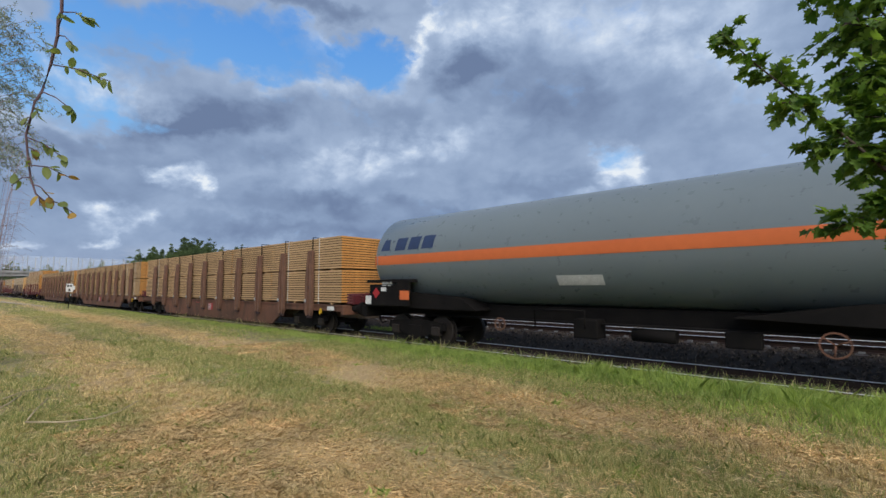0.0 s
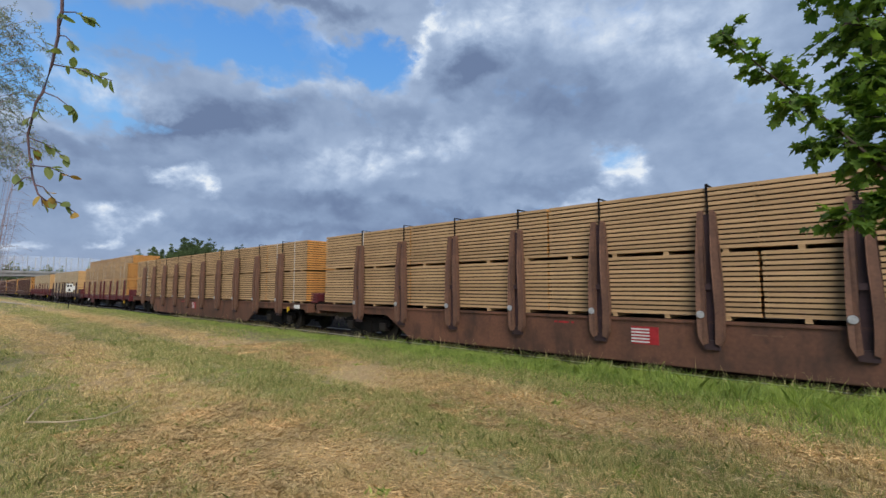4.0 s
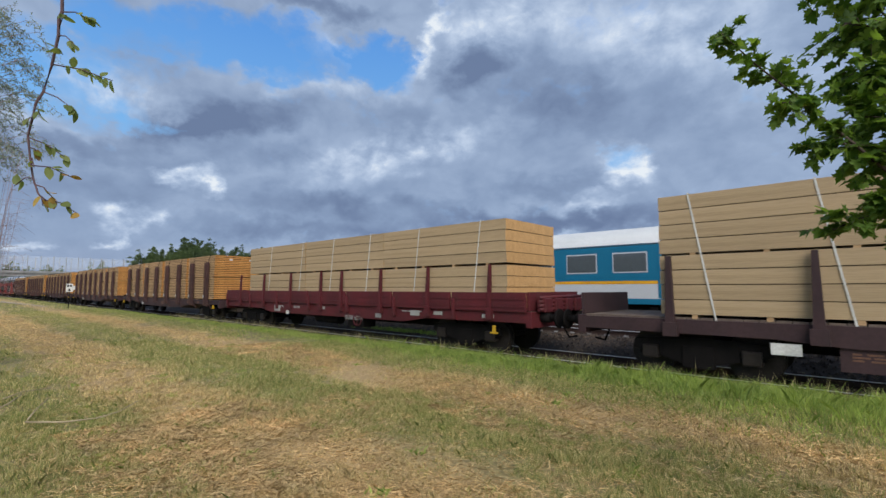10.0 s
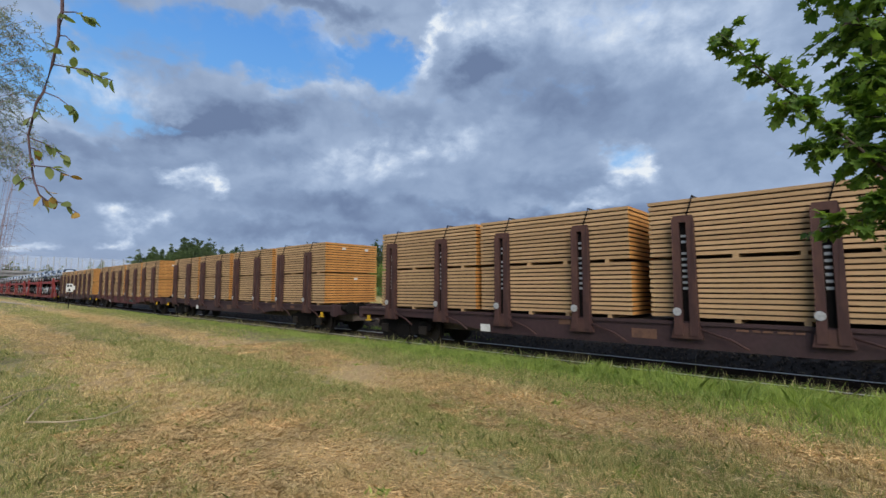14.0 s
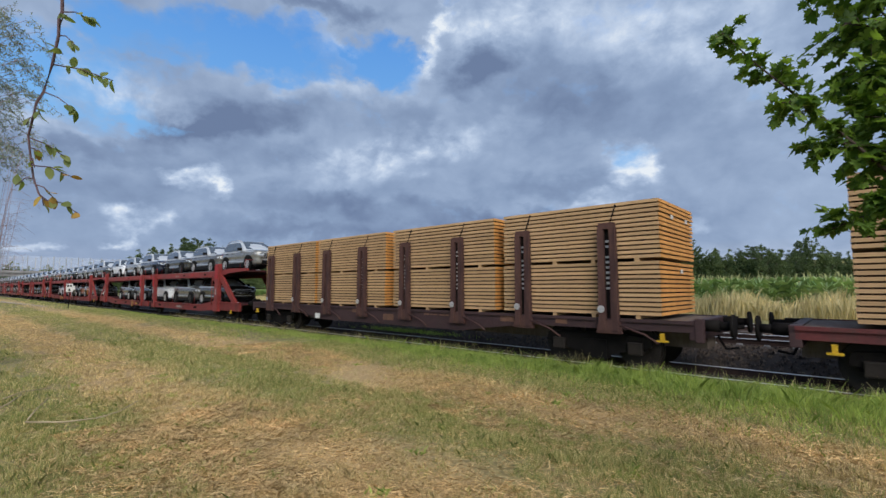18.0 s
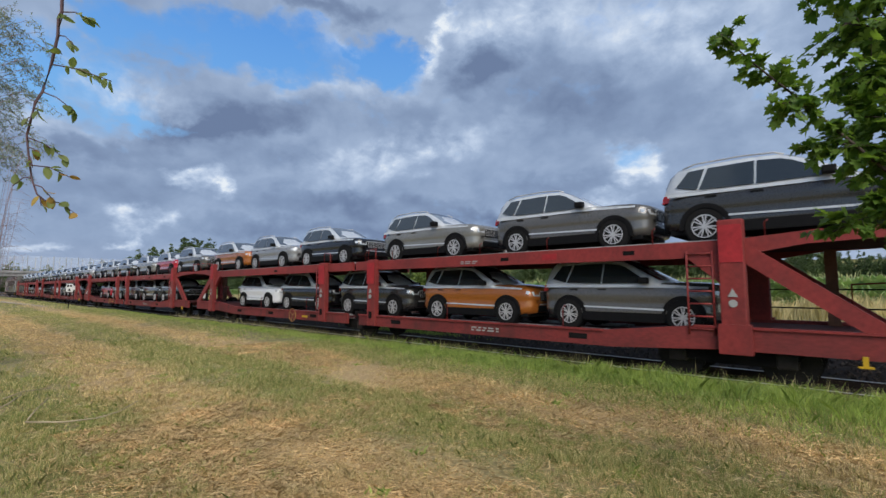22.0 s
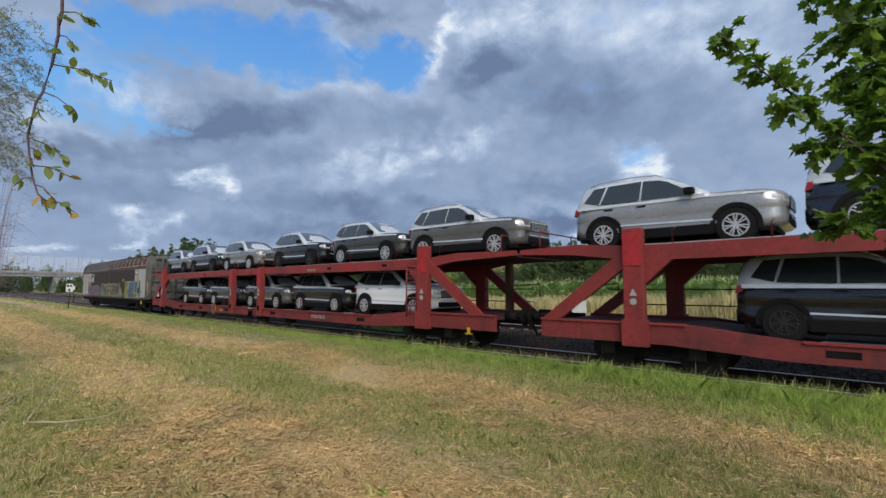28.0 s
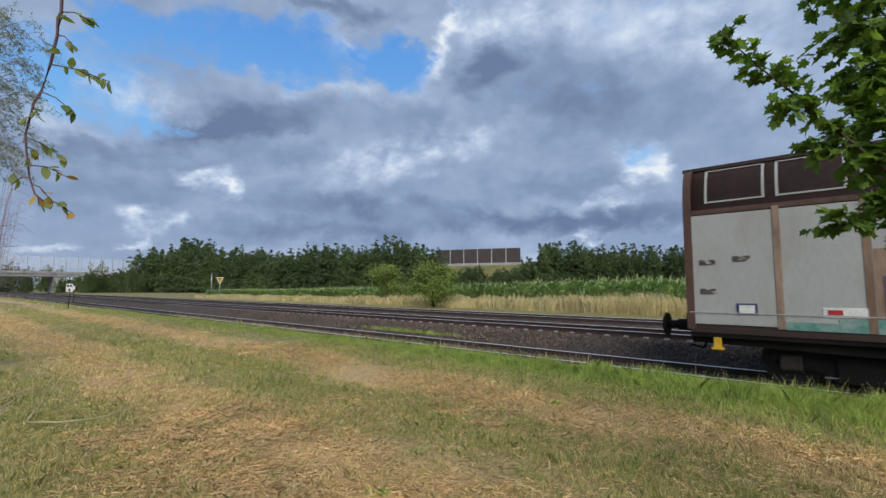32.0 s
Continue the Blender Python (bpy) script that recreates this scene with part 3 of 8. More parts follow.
def build_tracks():
    long_rail = rail_mesh(-400, 200)
    bm = bmesh.new()
    soft_box(bm, -0.13, 0.13, -1.3, 1.3, -0.205, 0.0, 0.015)
    sleeper_mesh = mesh_of(bm, SLEEPER, "sleeper")
    bm = bmesh.new()
    for s in (-0.75, 0.75):
        for d in (-0.10, 0.10):
            box(bm, -0.07, 0.07, s + d - 0.035, s + d + 0.035, 0.0, 0.035)
    clip_mesh = mesh_of(bm, STEEL_GREY, "fastening")
    for i, (y, z) in enumerate(((TRACK_Y, 0.0), (TRACK_Y2, BED2), (TRACK_Y3, BED2)), 1):
        tr = thing("railway_track", "steel rails on sleepers in dark ballast", "track", "railway tracks", "structure", pose(0, y, z))
        for side in (-0.753, 0.753):
            r = part("rail", long_rail, None, tr)
            r.location = (0, side, 0)
        n = 95 if i == 2 else 75
        for k in range(n):
            s = part("sleeper", sleeper_mesh, None, tr)
            s.location = (8 - 0.62 * k, 0, -0.172)
            if i == 2:
                c = part("fastening", clip_mesh, None, s)
                c.location = (0, 0, 0)


def blades(rng, x, y, z, height, width, lean=0.45, material=None, name="grass", label="", category="grass"):
    """Grass as bent blades of two faces each, thinning to a tip."""
    n = len(x)
    a = rng.uniform(0, math.tau, n)
    ux, uy = np.cos(a), np.sin(a)
    d = rng.uniform(0, math.tau, n)
    k = rng.uniform(0.1, 1.0, n) * lean * height
    lx, ly = np.cos(d) * k, np.sin(d) * k
    w = width * rng.uniform(0.6, 1.3, n)
    p = np.stack([x, y, z], -1)
    side = np.stack([ux * w / 2, uy * w / 2, np.zeros(n)], -1)
    mid = p + np.stack([lx * 0.35, ly * 0.35, height * 0.55], -1)
    tip = p + np.stack([lx, ly, height * (1 - 0.25 * rng.random(n) * lean)], -1)
    co = np.stack([p - side, p + side, mid + side * 0.8, tip, mid - side * 0.8], 1)
    me = quick_mesh(name, co, 5)
    me.materials.append(material)
    return tagged(new(name, me), label, category, kind="stuff")


def worn(x, y):
    """Roughly where the sward is worn and dry: 0 to 1."""
    wob = 0.7 * np.array([noise.noise((p * 0.35, q * 0.35, 1)) for p, q in zip(x, y)])
    d = np.minimum(np.abs(y + wob - 2.5) / 1.05, np.abs(y + wob - 6.15) / 1.0)
    return np.clip(1.25 - d, 0, 1)


def meadow_z(x, y):
    return np.array([ground_z(v) for v in y]) + 0.05 * np.array([noise.noise((p * 0.3, q * 0.45, 0)) for p, q in zip(x, y)]) - 0.005


def litter(rng, n, x0, x1, y0, y1, size):
    """Dead straw lying criss-cross on the worn ground."""
    x, y = rng.uniform(x0, x1, n * 2), rng.uniform(y0, y1, n * 2)
    keep = rng.random(n * 2) < 0.12 + 0.88 * worn(x, y)
    x, y = x[keep], y[keep]
    n = len(x)
    p = np.stack([x, y, meadow_z(x, y) + 0.008 + rng.random(n) * 0.03], -1)
    a = rng.uniform(0, math.tau, n)
    d = np.stack([np.cos(a), np.sin(a), rng.normal(0, 0.22, n)], -1) * (size * rng.uniform(0.5, 1.6, n))[:, None]
    s = np.stack([-np.sin(a), np.cos(a), rng.normal(0, 0.4, n)], -1) * (0.0017 + 0.00017 * np.abs(x + y)[:, None])
    bend = np.array([0, 0, 1.0]) * (size * 0.12)
    co = np.stack([p - d - s, p - d + s, p + s + bend, p + d, p - s + bend], 1)
    me = quick_mesh("straw_litter", co, 5)
    me.materials.append(LITTER)
    tagged(new("straw_litter", me), "dead straw lying on the worn ground", "straw", kind="stuff")


def build_meadow():
    rng = np.random.default_rng(11)
    def field(n, x0, x1, y0, y1, h0, h1, w, name, label):
        x, y = rng.uniform(x0, x1, n), rng.uniform(y0, y1, n)
        dry = worn(x, y)
        patch = np.array([noise.noise((p * 1.3, q * 1.3, 5)) for p, q in zip(x, y)])
        tuft = np.array([noise.noise((p * 5.5, q * 5.5, 9)) for p, q in zip(x, y)])
        keep = rng.random(n) < np.clip(1.0 - 0.35 * dry + 0.7 * tuft, 0.4, 1)
        x, y, dry, patch, tuft = x[keep], y[keep], dry[keep], patch[keep], tuft[keep]
        grow = np.clip(0.75 + 0.8 * patch + 1.1 * tuft - 0.35 * dry, 0.22, 1.7)
        blades(rng, x, y, meadow_z(x, y), rng.uniform(h0, h1, len(x)) * grow, w, 0.8, BLADES, name, label)
    field(330000, -9.0, 1.5, 0.2, 5.2, 0.03, 0.11, 0.0031, "meadow_grass", "short dry meadow grass, straw and green blades")
    field(215000, -13.0, 2.5, 4.2, 9.3, 0.035, 0.12, 0.0048, "meadow_grass", "short dry meadow grass, straw and green blades")
    field(150000, -45.0, -7.0, -1.0, 9.4, 0.04, 0.13, 0.012, "meadow_grass", "meadow grass further along the track")
    field(95000, -18.0, -6.5, -0.6, 5.0, 0.035, 0.125, 0.006, "meadow_grass", "meadow grass, straw and green blades")
    field(26000, -110.0, -40.0, -6.0, 9.4, 0.08, 0.18, 0.035, "meadow_grass", "meadow grass far along the track")
    litter(rng, 120000, -7.0, 1.0, 0.6, 5.0, 0.043)
    litter(rng, 60000, -14.0, 1.5, 4.5, 8.4, 0.043)
    litter(rng, 34000, -40.0, -7.0, 0.0, 8.0, 0.045)
    # greener tufts and low herbs
    n = 230
    cx, cy = rng.uniform(-16, 2.0, n), rng.uniform(1.0, 9.0, n)
    m = 70
    spread = rng.uniform(0.04, 0.17, n)
    x = (cx[:, None] + rng.normal(0, 1, (n, m)) * spread[:, None]).ravel()
    y = (cy[:, None] + rng.normal(0, 1, (n, m)) * spread[:, None]).ravel()
    blades(rng, x, y, meadow_z(x, y), rng.uniform(0.04, 0.10, n * m), 0.0042, 1.2, VERGE, "green_tufts", "low green tufts in the dry meadow")
    n = 26
    cx, cy = rng.uniform(-20, 0.5, n), rng.uniform(2.0, 8.5, n)
    m = 24
    x = (cx[:, None] + rng.normal(0, 0.05, (n, m))).ravel()
    y = (cy[:, None] + rng.normal(0, 0.05, (n, m))).ravel()
    blades(rng, x, y, meadow_z(x, y), rng.uniform(0.05, 0.11, n * m), 0.022, 1.6, VERGE, "meadow_herbs", "broad-leaved green herbs in the sward")
    # tall green verge along the near rail
    n = 190000
    x = rng.uniform(-46, 4, n)
    lift = np.clip((x + 13) / 13, 0, 1)
    y = 9.75 - np.abs(rng.normal(0, 0.65 + 0.75 * lift, n))
    y = np.clip(y + 0.25 * rng.random(n), 6.4, 10.0)
    keep = rng.random(n) < np.clip((x + 34) / 26, 0.12, 1)
    x, y, lift = x[keep], y[keep], lift[keep]
    n = len(x)
    edge = 8.6 - 1.3 * lift
    tall = np.clip((y - edge + 0.5) / 1.2, 0.3, 1) * (0.55 + 0.45 * lift)
    clump = np.clip(0.85 + 0.75 * np.array([noise.noise((p * 1.6, q * 1.6, 8)) for p, q in zip(x, y)]), 0.35, 1.5)
    z = np.array([ground_z(v) for v in y])
    blades(rng, x, y, z, rng.uniform(0.12, 0.30, n) * tall * clump + 0.04, 0.006, 0.9, VERGE, "verge_grass", "taller lush green grass beside the track")
    n = 120
    cx, cy = rng.uniform(-12, 2, n), rng.uniform(9.4, 10.0, n)
    m = 26
    x = (cx[:, None] + rng.normal(0, 0.06, (n, m))).ravel()
    y = (cy[:, None] + rng.normal(0, 0.06, (n, m))).ravel()
    z = np.array([ground_z(v) for v in y])
    blades(rng, x, y, z, rng.uniform(0.16, 0.42, n * m), 0.0065, 1.4, VERGE, "arching_grass", "tufts of long arching grass at the track edge")
    n = 1700
    x = rng.uniform(-30, 3, n)
    y = rng.uniform(9.1, 9.95, n)
    z = np.array([ground_z(v) for v in y])
    blades(rng, x, y, z, rng.uniform(0.25, 0.5, n), 0.006, 0.5, STRAW, "seed_stalks", "thin dry seed stalks in the verge")
    # weeds between the tracks
    n = 1100
    x = rng.normal(-13.8, 1.5, n)
    y = rng.normal(13.1, 0.22, n)
    blades(rng, x, y, np.full(n, 0.0), rng.uniform(0.05, 0.16, n), 0.02, 0.9, VERGE, "track_weeds", "green weeds between the tracks")
    # a pale trodden path that bends away far along the meadow
    path = [(-110, 3.4), (-95, 4.2), (-79, 5.2), (-68, 5.8), (-60, 6.25), (-54, 6.55)]
    verts, faces = [], []
    for k, (px, py) in enumerate(path):
        half = 0.45 if k < 4 else 0.22
        for d in (-half, half):
            verts.append((px, py + d, ground_z(py) + 0.075))
        if k:
            faces.append((2 * k - 2, 2 * k - 1, 2 * k + 1, 2 * k))
    loose("foot_path", verts, faces, surface("trodden_earth", (0.42, 0.36, 0.27), (0.34, 0.28, 0.20), rough=0.95, scale=0.6, grain=8), "pale trodden path across the far meadow", "path", kind="structure")


def twig_on_grass(points, label):
    bm = bmesh.new()
    pipe(bm, [(x, y, z + 0.03) for x, y, z in points], 0.011, 6, 0.005)
    solid("fallen_stick", bm, surface("pale_stick", (0.42, 0.34, 0.22), rough=0.8), label, "stick")


build_ground()
build_bed()
build_tracks()
build_meadow()
twig_on_grass([(-7.62, 0.81, 0.12), (-7.2, 1.1, 0.14), (-7.19, 1.43, 0.12), (-7.26, 1.68, 0.14), (-7.82, 2.03, 0.12)], "long thin dry bent stick lying in the grass")
twig_on_grass([(-7.73, 0.84, 0.12), (-8.17, 0.96, 0.14), (-9.04, 1.2, 0.12)], "thin dry stick lying in the grass")
twig_on_grass([(-8.73, 0.63, 0.12), (-8.92, 0.76, 0.14), (-9.62, 0.95, 0.12)], "pale dry stick lying in the grass")
twig_on_grass([(-9.44, 0.73, 0.12), (-9.75, 0.98, 0.14), (-9.9, 1.33, 0.12)], "thin dry stick lying in the grass")


# ------------------------------------------------------------ beyond the tracks: reeds, maize, bushes, trees, bank
def build_field():
    rng = np.random.default_rng(21)
    n = 52000
    x = rng.uniform(-75, 26, n)
    y = 26.2 + rng.random(n) ** 1.2 * (7.0 + 0.02 * x)
    near = np.clip((x + 60) / 60, 0.15, 1)
    clump = np.clip(0.85 + 0.7 * np.array([noise.noise((a * 0.5, b * 0.5, 2)) for a, b in zip(x, y)]), 0.4, 1.3)
    z = np.array([ground_z(v) for v in y])
    blades(rng, x, y, z, rng.uniform(0.8, 1.5, n) * (0.35 + 0.65 * near) * clump, 0.035, 0.45, STRAW, "dry_tall_grass", "tall pale dry grass along the field edge")
    # maize
    n = 15000
    x = rng.uniform(-90, 45, n)
    row = rng.integers(0, 38, n)
    y = 33.5 + row * 0.95 + rng.normal(0, 0.07, n)
    height = np.clip(1.25 + (x + 60) * 0.019, 1.15, 2.15) * rng.uniform(0.85, 1.08, n)
    z = np.full(n, 0.3)
    cos, tas = [], []
    for k in range(7):
        a = rng.uniform(0, math.tau, n)
        zb = z + height * (0.25 + 0.1 * k)
        length = rng.uniform(0.45, 0.8, n)
        p = np.stack([x, y, zb], -1)
        d = np.stack([np.cos(a), np.sin(a), np.zeros(n)], -1)
        s = np.stack([-np.sin(a), np.cos(a), np.zeros(n)], -1) * 0.05
        up = np.array([0, 0, 1.0])
        m1 = p + d * (length * 0.45)[:, None] + up * 0.28
        m2 = p + d * length[:, None] + up * 0.05
        cos.append(np.stack([p - s * 0.4, p + s * 0.4, m1 + s, m2, m1 - s], 1))
    me = quick_mesh("maize", np.concatenate(cos), 5)
    me.materials.append(CORN)
    tagged(new("maize_field", me), "rows of green maize plants", "maize", kind="stuff")
    tas = np.stack([x, y, z + height], -1)
    blades(rng, tas[:, 0], tas[:, 1], tas[:, 2] - 0.1, np.full(n, 0.38), 0.05, 0.5, CORN_TASSEL, "maize_tassels", "pale tassels on the maize", "maize")


def leaf_cloud(rng, blobs, count, size, flat=0.75):
    """Corners of many small leaves spread over uneven rounded clumps."""
    b = np.array(blobs, float)
    weight = b[:, 3] ** 2
    pick = rng.choice(len(b), count, p=weight / weight.sum())
    v = rng.normal(0, 1, (count, 3))
    v /= np.linalg.norm(v, axis=1)[:, None]
    rad = b[pick, 3] * (0.15 + 1.0 * rng.random(count) ** 0.6) * rng.choice((1.0, 1.0, 1.7), count)
    p = b[pick, :3] + v * rad[:, None] * np.array([1, 1, flat])
    a = rng.normal(0, 1, (count, 3))
    a /= np.linalg.norm(a, axis=1)[:, None]
    c = np.cross(a, v + rng.normal(0, 0.5, (count, 3)))
    c /= np.linalg.norm(c, axis=1)[:, None] + 1e-6
    s = size * rng.uniform(0.6, 1.4, count)
    a, c = a * s[:, None], c * s[:, None] * 0.6
    return np.stack([p - a, p - c * 0.9, p + a, p + c], 1)


def tree_parts(seed, height, spread, material, leaves, leaf, low=0.12):
    rng = np.random.default_rng(seed)
    t = thing("tree", "dense dark green broadleaf tree", "tree", "trees of the wood")
    bm = bmesh.new()
    lean = rng.normal(0, 0.25, 2)
    top = (lean[0], lean[1], height * 0.8)
    pipe(bm, [(0, 0, -0.2), (lean[0] * 0.3, lean[1] * 0.3, height * 0.3), (lean[0] * 0.7, lean[1] * 0.5, height * 0.55), top], 0.17, 7, 0.04)
    blobs = []
    # several leaders, each with tiers of small sprays
    tips = [(rng.normal(0, spread * 0.40), rng.normal(0, spread * 0.40), height * rng.uniform(0.70, 1.0)) for _ in range(13)]
    for k in range(420):
        px, py, pz = tips[k % 13]
        f = low + (1 - low) * rng.random() ** 0.85
        a = rng.uniform(0, math.tau)
        wide = spread * 0.62 * (1.0 - f) ** 0.75 * (0.3 + 0.7 * math.sqrt(rng.random()))
        z = pz * (0.04 + 0.96 * f)
        c = (math.cos(a) * wide + px * (0.45 + 0.55 * f), math.sin(a) * wide + py * (0.45 + 0.55 * f), z)
        blobs.append((*c, spread * rng.uniform(0.055, 0.13) * (1.15 - 0.5 * f)))
        if k < 14:
            z0 = height * f * 0.5
            pipe(bm, [(lean[0] * f * 0.6, lean[1] * f * 0.6, z0), (c[0] * 0.5, c[1] * 0.5, (z0 + z) / 2), c], 0.06, 5, 0.015)
    part("trunk", bm, BARK, t)
    me = quick_mesh("crown", leaf_cloud(rng, blobs, leaves, leaf), 4)
    me.materials.append(material)
    part("crown", me, None, t)
    return t


def build_wood():
    rng = random.Random(4)
    kinds = [tree_parts(31, 12.0, 4.2, TREE, 19000, 0.14, 0.0), tree_parts(32, 12.5, 3.7, TREE, 19000, 0.14, 0.0),
             tree_parts(33, 11.0, 4.5, TREE2, 19000, 0.14, 0.0), tree_parts(34, 13.0, 3.9, TREE, 19000, 0.14, 0.0), tree_parts(35, 10.0, 4.0, TREE2, 19000, 0.14, 0.0)]
    first = set()
    # the wood's edge runs from beside the bridge, slantwise, to beyond the maize
    stretch = [((-188, 50), (-130, 64)), ((-130, 64), (-75, 82)), ((-75, 82), (-30, 102)), ((-30, 102), (40, 122)), ((40, 122), (80, 124))]
    spots = []
    for (ax, ay), (bx, by) in stretch:
        length = math.hypot(bx - ax, by - ay)
        n = int(length / 2.25)
        for k in range(n):
            f = (k + 0.5) / n
            for rowk in range(2):
                spots.append((ax + (bx - ax) * f + rng.uniform(-1.5, 1.5), ay + (by - ay) * f + rng.uniform(-1.5, 1.5) + (0, 5)[rowk], rowk))
    spots += [(-187, 33, 5), (-183, 36, 5), (-180, 33, 5), (-179, 40, 5), (-174, 42, 5), (-186, 41, 5), (-192, 28, 6), (-188, 26, 6)]
    spots += [(-268 + 6 * (k % 3), -30 + 5.5 * k, 7) for k in range(20)]
    for x, y, rowk in spots:
        u = (x * 0.73952537 + y * 0.67312869) / (-x * 0.67311 + y * 0.7395)
        gap = -0.01 < u < 0.165
        i = rng.randrange(5)
        s = rng.uniform(0.74, 1.06)
        depth = -x * 0.673 + y * 0.7395
        s *= depth / 138
        if rowk >= 5:
            s, i = s * {5: 0.52, 6: 0.36, 7: 0.62}[rowk], 2
        elif gap:
            s *= 0.56
        tall = rng.uniform(1.0, 1.36) if x < -95 else rng.uniform(1.12, 1.48)
        m = pose(x, y, 0.2, 0, 0, rng.uniform(0, 360)) @ Matrix.Diagonal((s * 1.4, s * 1.4, s * tall, 1))
        if i not in first:
            first.add(i)
            kinds[i].matrix_basis = m
        else:
            sc = kinds[i].scale
            copy_thing(kinds[i], m @ Matrix.Diagonal((1 / sc[0], 1 / sc[1], 1 / sc[2], 1)))


def build_bush(x, y, height, spread, seed):
    rng = np.random.default_rng(seed)
    t = thing("bush", "light green leafy bush at the field edge", "bush", "bushes by the track", m=pose(x, y, 0.25))
    bm = bmesh.new()
    blobs = []
    for k in range(15):
        a, f = rng.uniform(0, math.tau), 0.25 + 0.75 * rng.random()
        w = spread * rng.uniform(0.2, 0.95) * (1.15 - 0.6 * f)
        c = (math.cos(a) * w, math.sin(a) * w, height * f * 0.9)
        blobs.append((*c, spread * rng.uniform(0.24, 0.42)))
        pipe(bm, [(0, 0, -0.1), (c[0] * 0.4, c[1] * 0.4, c[2] * 0.55), c], 0.03, 5, 0.008)
    part("trunk", bm, BARK, t, "thin branching stems")
    me = quick_mesh("crown", leaf_cloud(rng, blobs, 9000, 0.085, 0.9), 4)
    me.materials.append(BUSH)
    part("crown", me, None, t)


def build_bank():
    """The road bank behind the wood with its noise barrier, and the bridge over the line."""
    bm = bmesh.new()
    prof = [(-16, 0.2), (-4, 8.0), (5, 8.0), (16, 0.2)]
    line = [(-170, 68), (-130, 82), (-88, 99), (-60, 110.5), (0, 136), (90, 150)]
    rows = []
    for i, (x, y) in enumerate(line):
        rows.append([bm.verts.new((x, y + dy, z)) for dy, z in prof])
    for a, b in zip(rows, rows[1:]):
        for k in range(3):
            bm.faces.new((a[k], b[k], b[k + 1], a[k + 1]))
    for y0, y1 in ((46, 420), (-420, -40)):
        bm_rows = [[bm.verts.new((-202 + dx, y, z)) for dx, z in ((-17, -0.2), (-6.5, 7.25), (6.5, 7.25), (17, -0.2))] for y in (y0, y1)]
        for k in range(3):
            bm.faces.new((bm_rows[0][k], bm_rows[0][k + 1], bm_rows[1][k + 1], bm_rows[1][k]))
    solid("road_bank", bm, surface("bank_grass", (0.10, 0.11, 0.04), (0.16, 0.14, 0.06), rough=0.95, scale=0.2, grain=3), "grassy road embankment behind the wood", "bank", kind="structure")
    barrier = thing("noise_barrier", "brown boarded noise barrier with pale posts on the bank", "noise barrier")
    panel = bmesh.new()
    box(panel, 0.1, 3.9, -0.08, 0.08, 0.5, 4.4)
    panel = mesh_of(panel, BARRIER, "panel")
    foot = bmesh.new()
    box(foot, 0.1, 3.9, -0.12, 0.12, -0.3, 0.5)
    foot = mesh_of(foot, CONCRETE, "footing")
    post = bmesh.new()
    box(post, -0.1, 0.1, -0.14, 0.14, -0.5, 4.6)
    post = mesh_of(post, STEEL_GREY, "post")
    a, b = Vector((-89.0, 95.3, 8.2)), Vector((-64.6, 105.2, 8.2))
    d = (b - a).normalized()
    n = int((b - a).length / 4)
    for k in range(n):
        m = Matrix.Translation(a + d * 4 * k) @ Matrix.Rotation(math.atan2(d.y, d.x), 4, "Z")
        for name, me in (("panel", panel), ("footing", foot), ("post", post)):
            part(name, me, None, barrier).matrix_basis = m
    # bridge
    bridge = thing("road_bridge", "concrete road bridge over the tracks with tall see-through screens", "bridge")
    X0, X1 = -208, -196
    bm = bmesh.new()
    box(bm, X0, X1, -40, 46, 5.6, 6.6)
    box(bm, X0 - 0.4, X1 + 0.4, -40, 60, 6.6, 7.3)
    part("deck", bm, CONCRETE, bridge)
    for y in (26.5, 3.0):
        bm = bmesh.new()
        soft_box(bm, X0 + 1, X1 - 0.5, y - 1.4, y + 1.4, -0.5, 5.6, 0.2)
        part("pier", bm, CONCRETE, bridge)
    bm = bmesh.new()
    prism(bm, [(X0, 38, 6.6), (X0, 62, 6.6), (X0, 62, 0), (X0, 50, 0)], (X1 - X0, 0, 0))
    part("abutment", bm, CONCRETE, bridge)
    post = bmesh.new()
    box(post, -0.09, 0.09, -0.09, 0.09, 0, 4.9)
    post = mesh_of(post, STEEL_GREY, "screen_post")
    glass = bpy.data.materials.new("screen_pane")
    glass.use_nodes = True
    g = glass.node_tree.nodes["Principled BSDF"]
    g.inputs["Base Color"].default_value = (0.8, 0.83, 0.85, 1)
    g.inputs["Alpha"].default_value = 0.10
    g.inputs["Roughness"].default_value = 0.2
    pane = bmesh.new()
    box(pane, -0.02, 0.02, 0.1, 3.1, 0.5, 4.7)
    pane = mesh_of(pane, glass, "pane")
    for k in range(30):
        y = -36 + 3.2 * k
        for x in (X1 + 0.3, X0 - 0.3):
            part("screen_post", post, None, bridge).location = (x, y, 7.3)
        p = part("pane", pane, None, bridge)
        p.location = (X1 + 0.3, y, 7.3)
    bm = bmesh.new()
    for z in (0.5, 1.1):
        box(bm, X1 + 0.25, X1 + 0.35, -40, 58, 7.3 + z, 7.36 + z)
    part("rail", bm, STEEL_GREY, bridge)


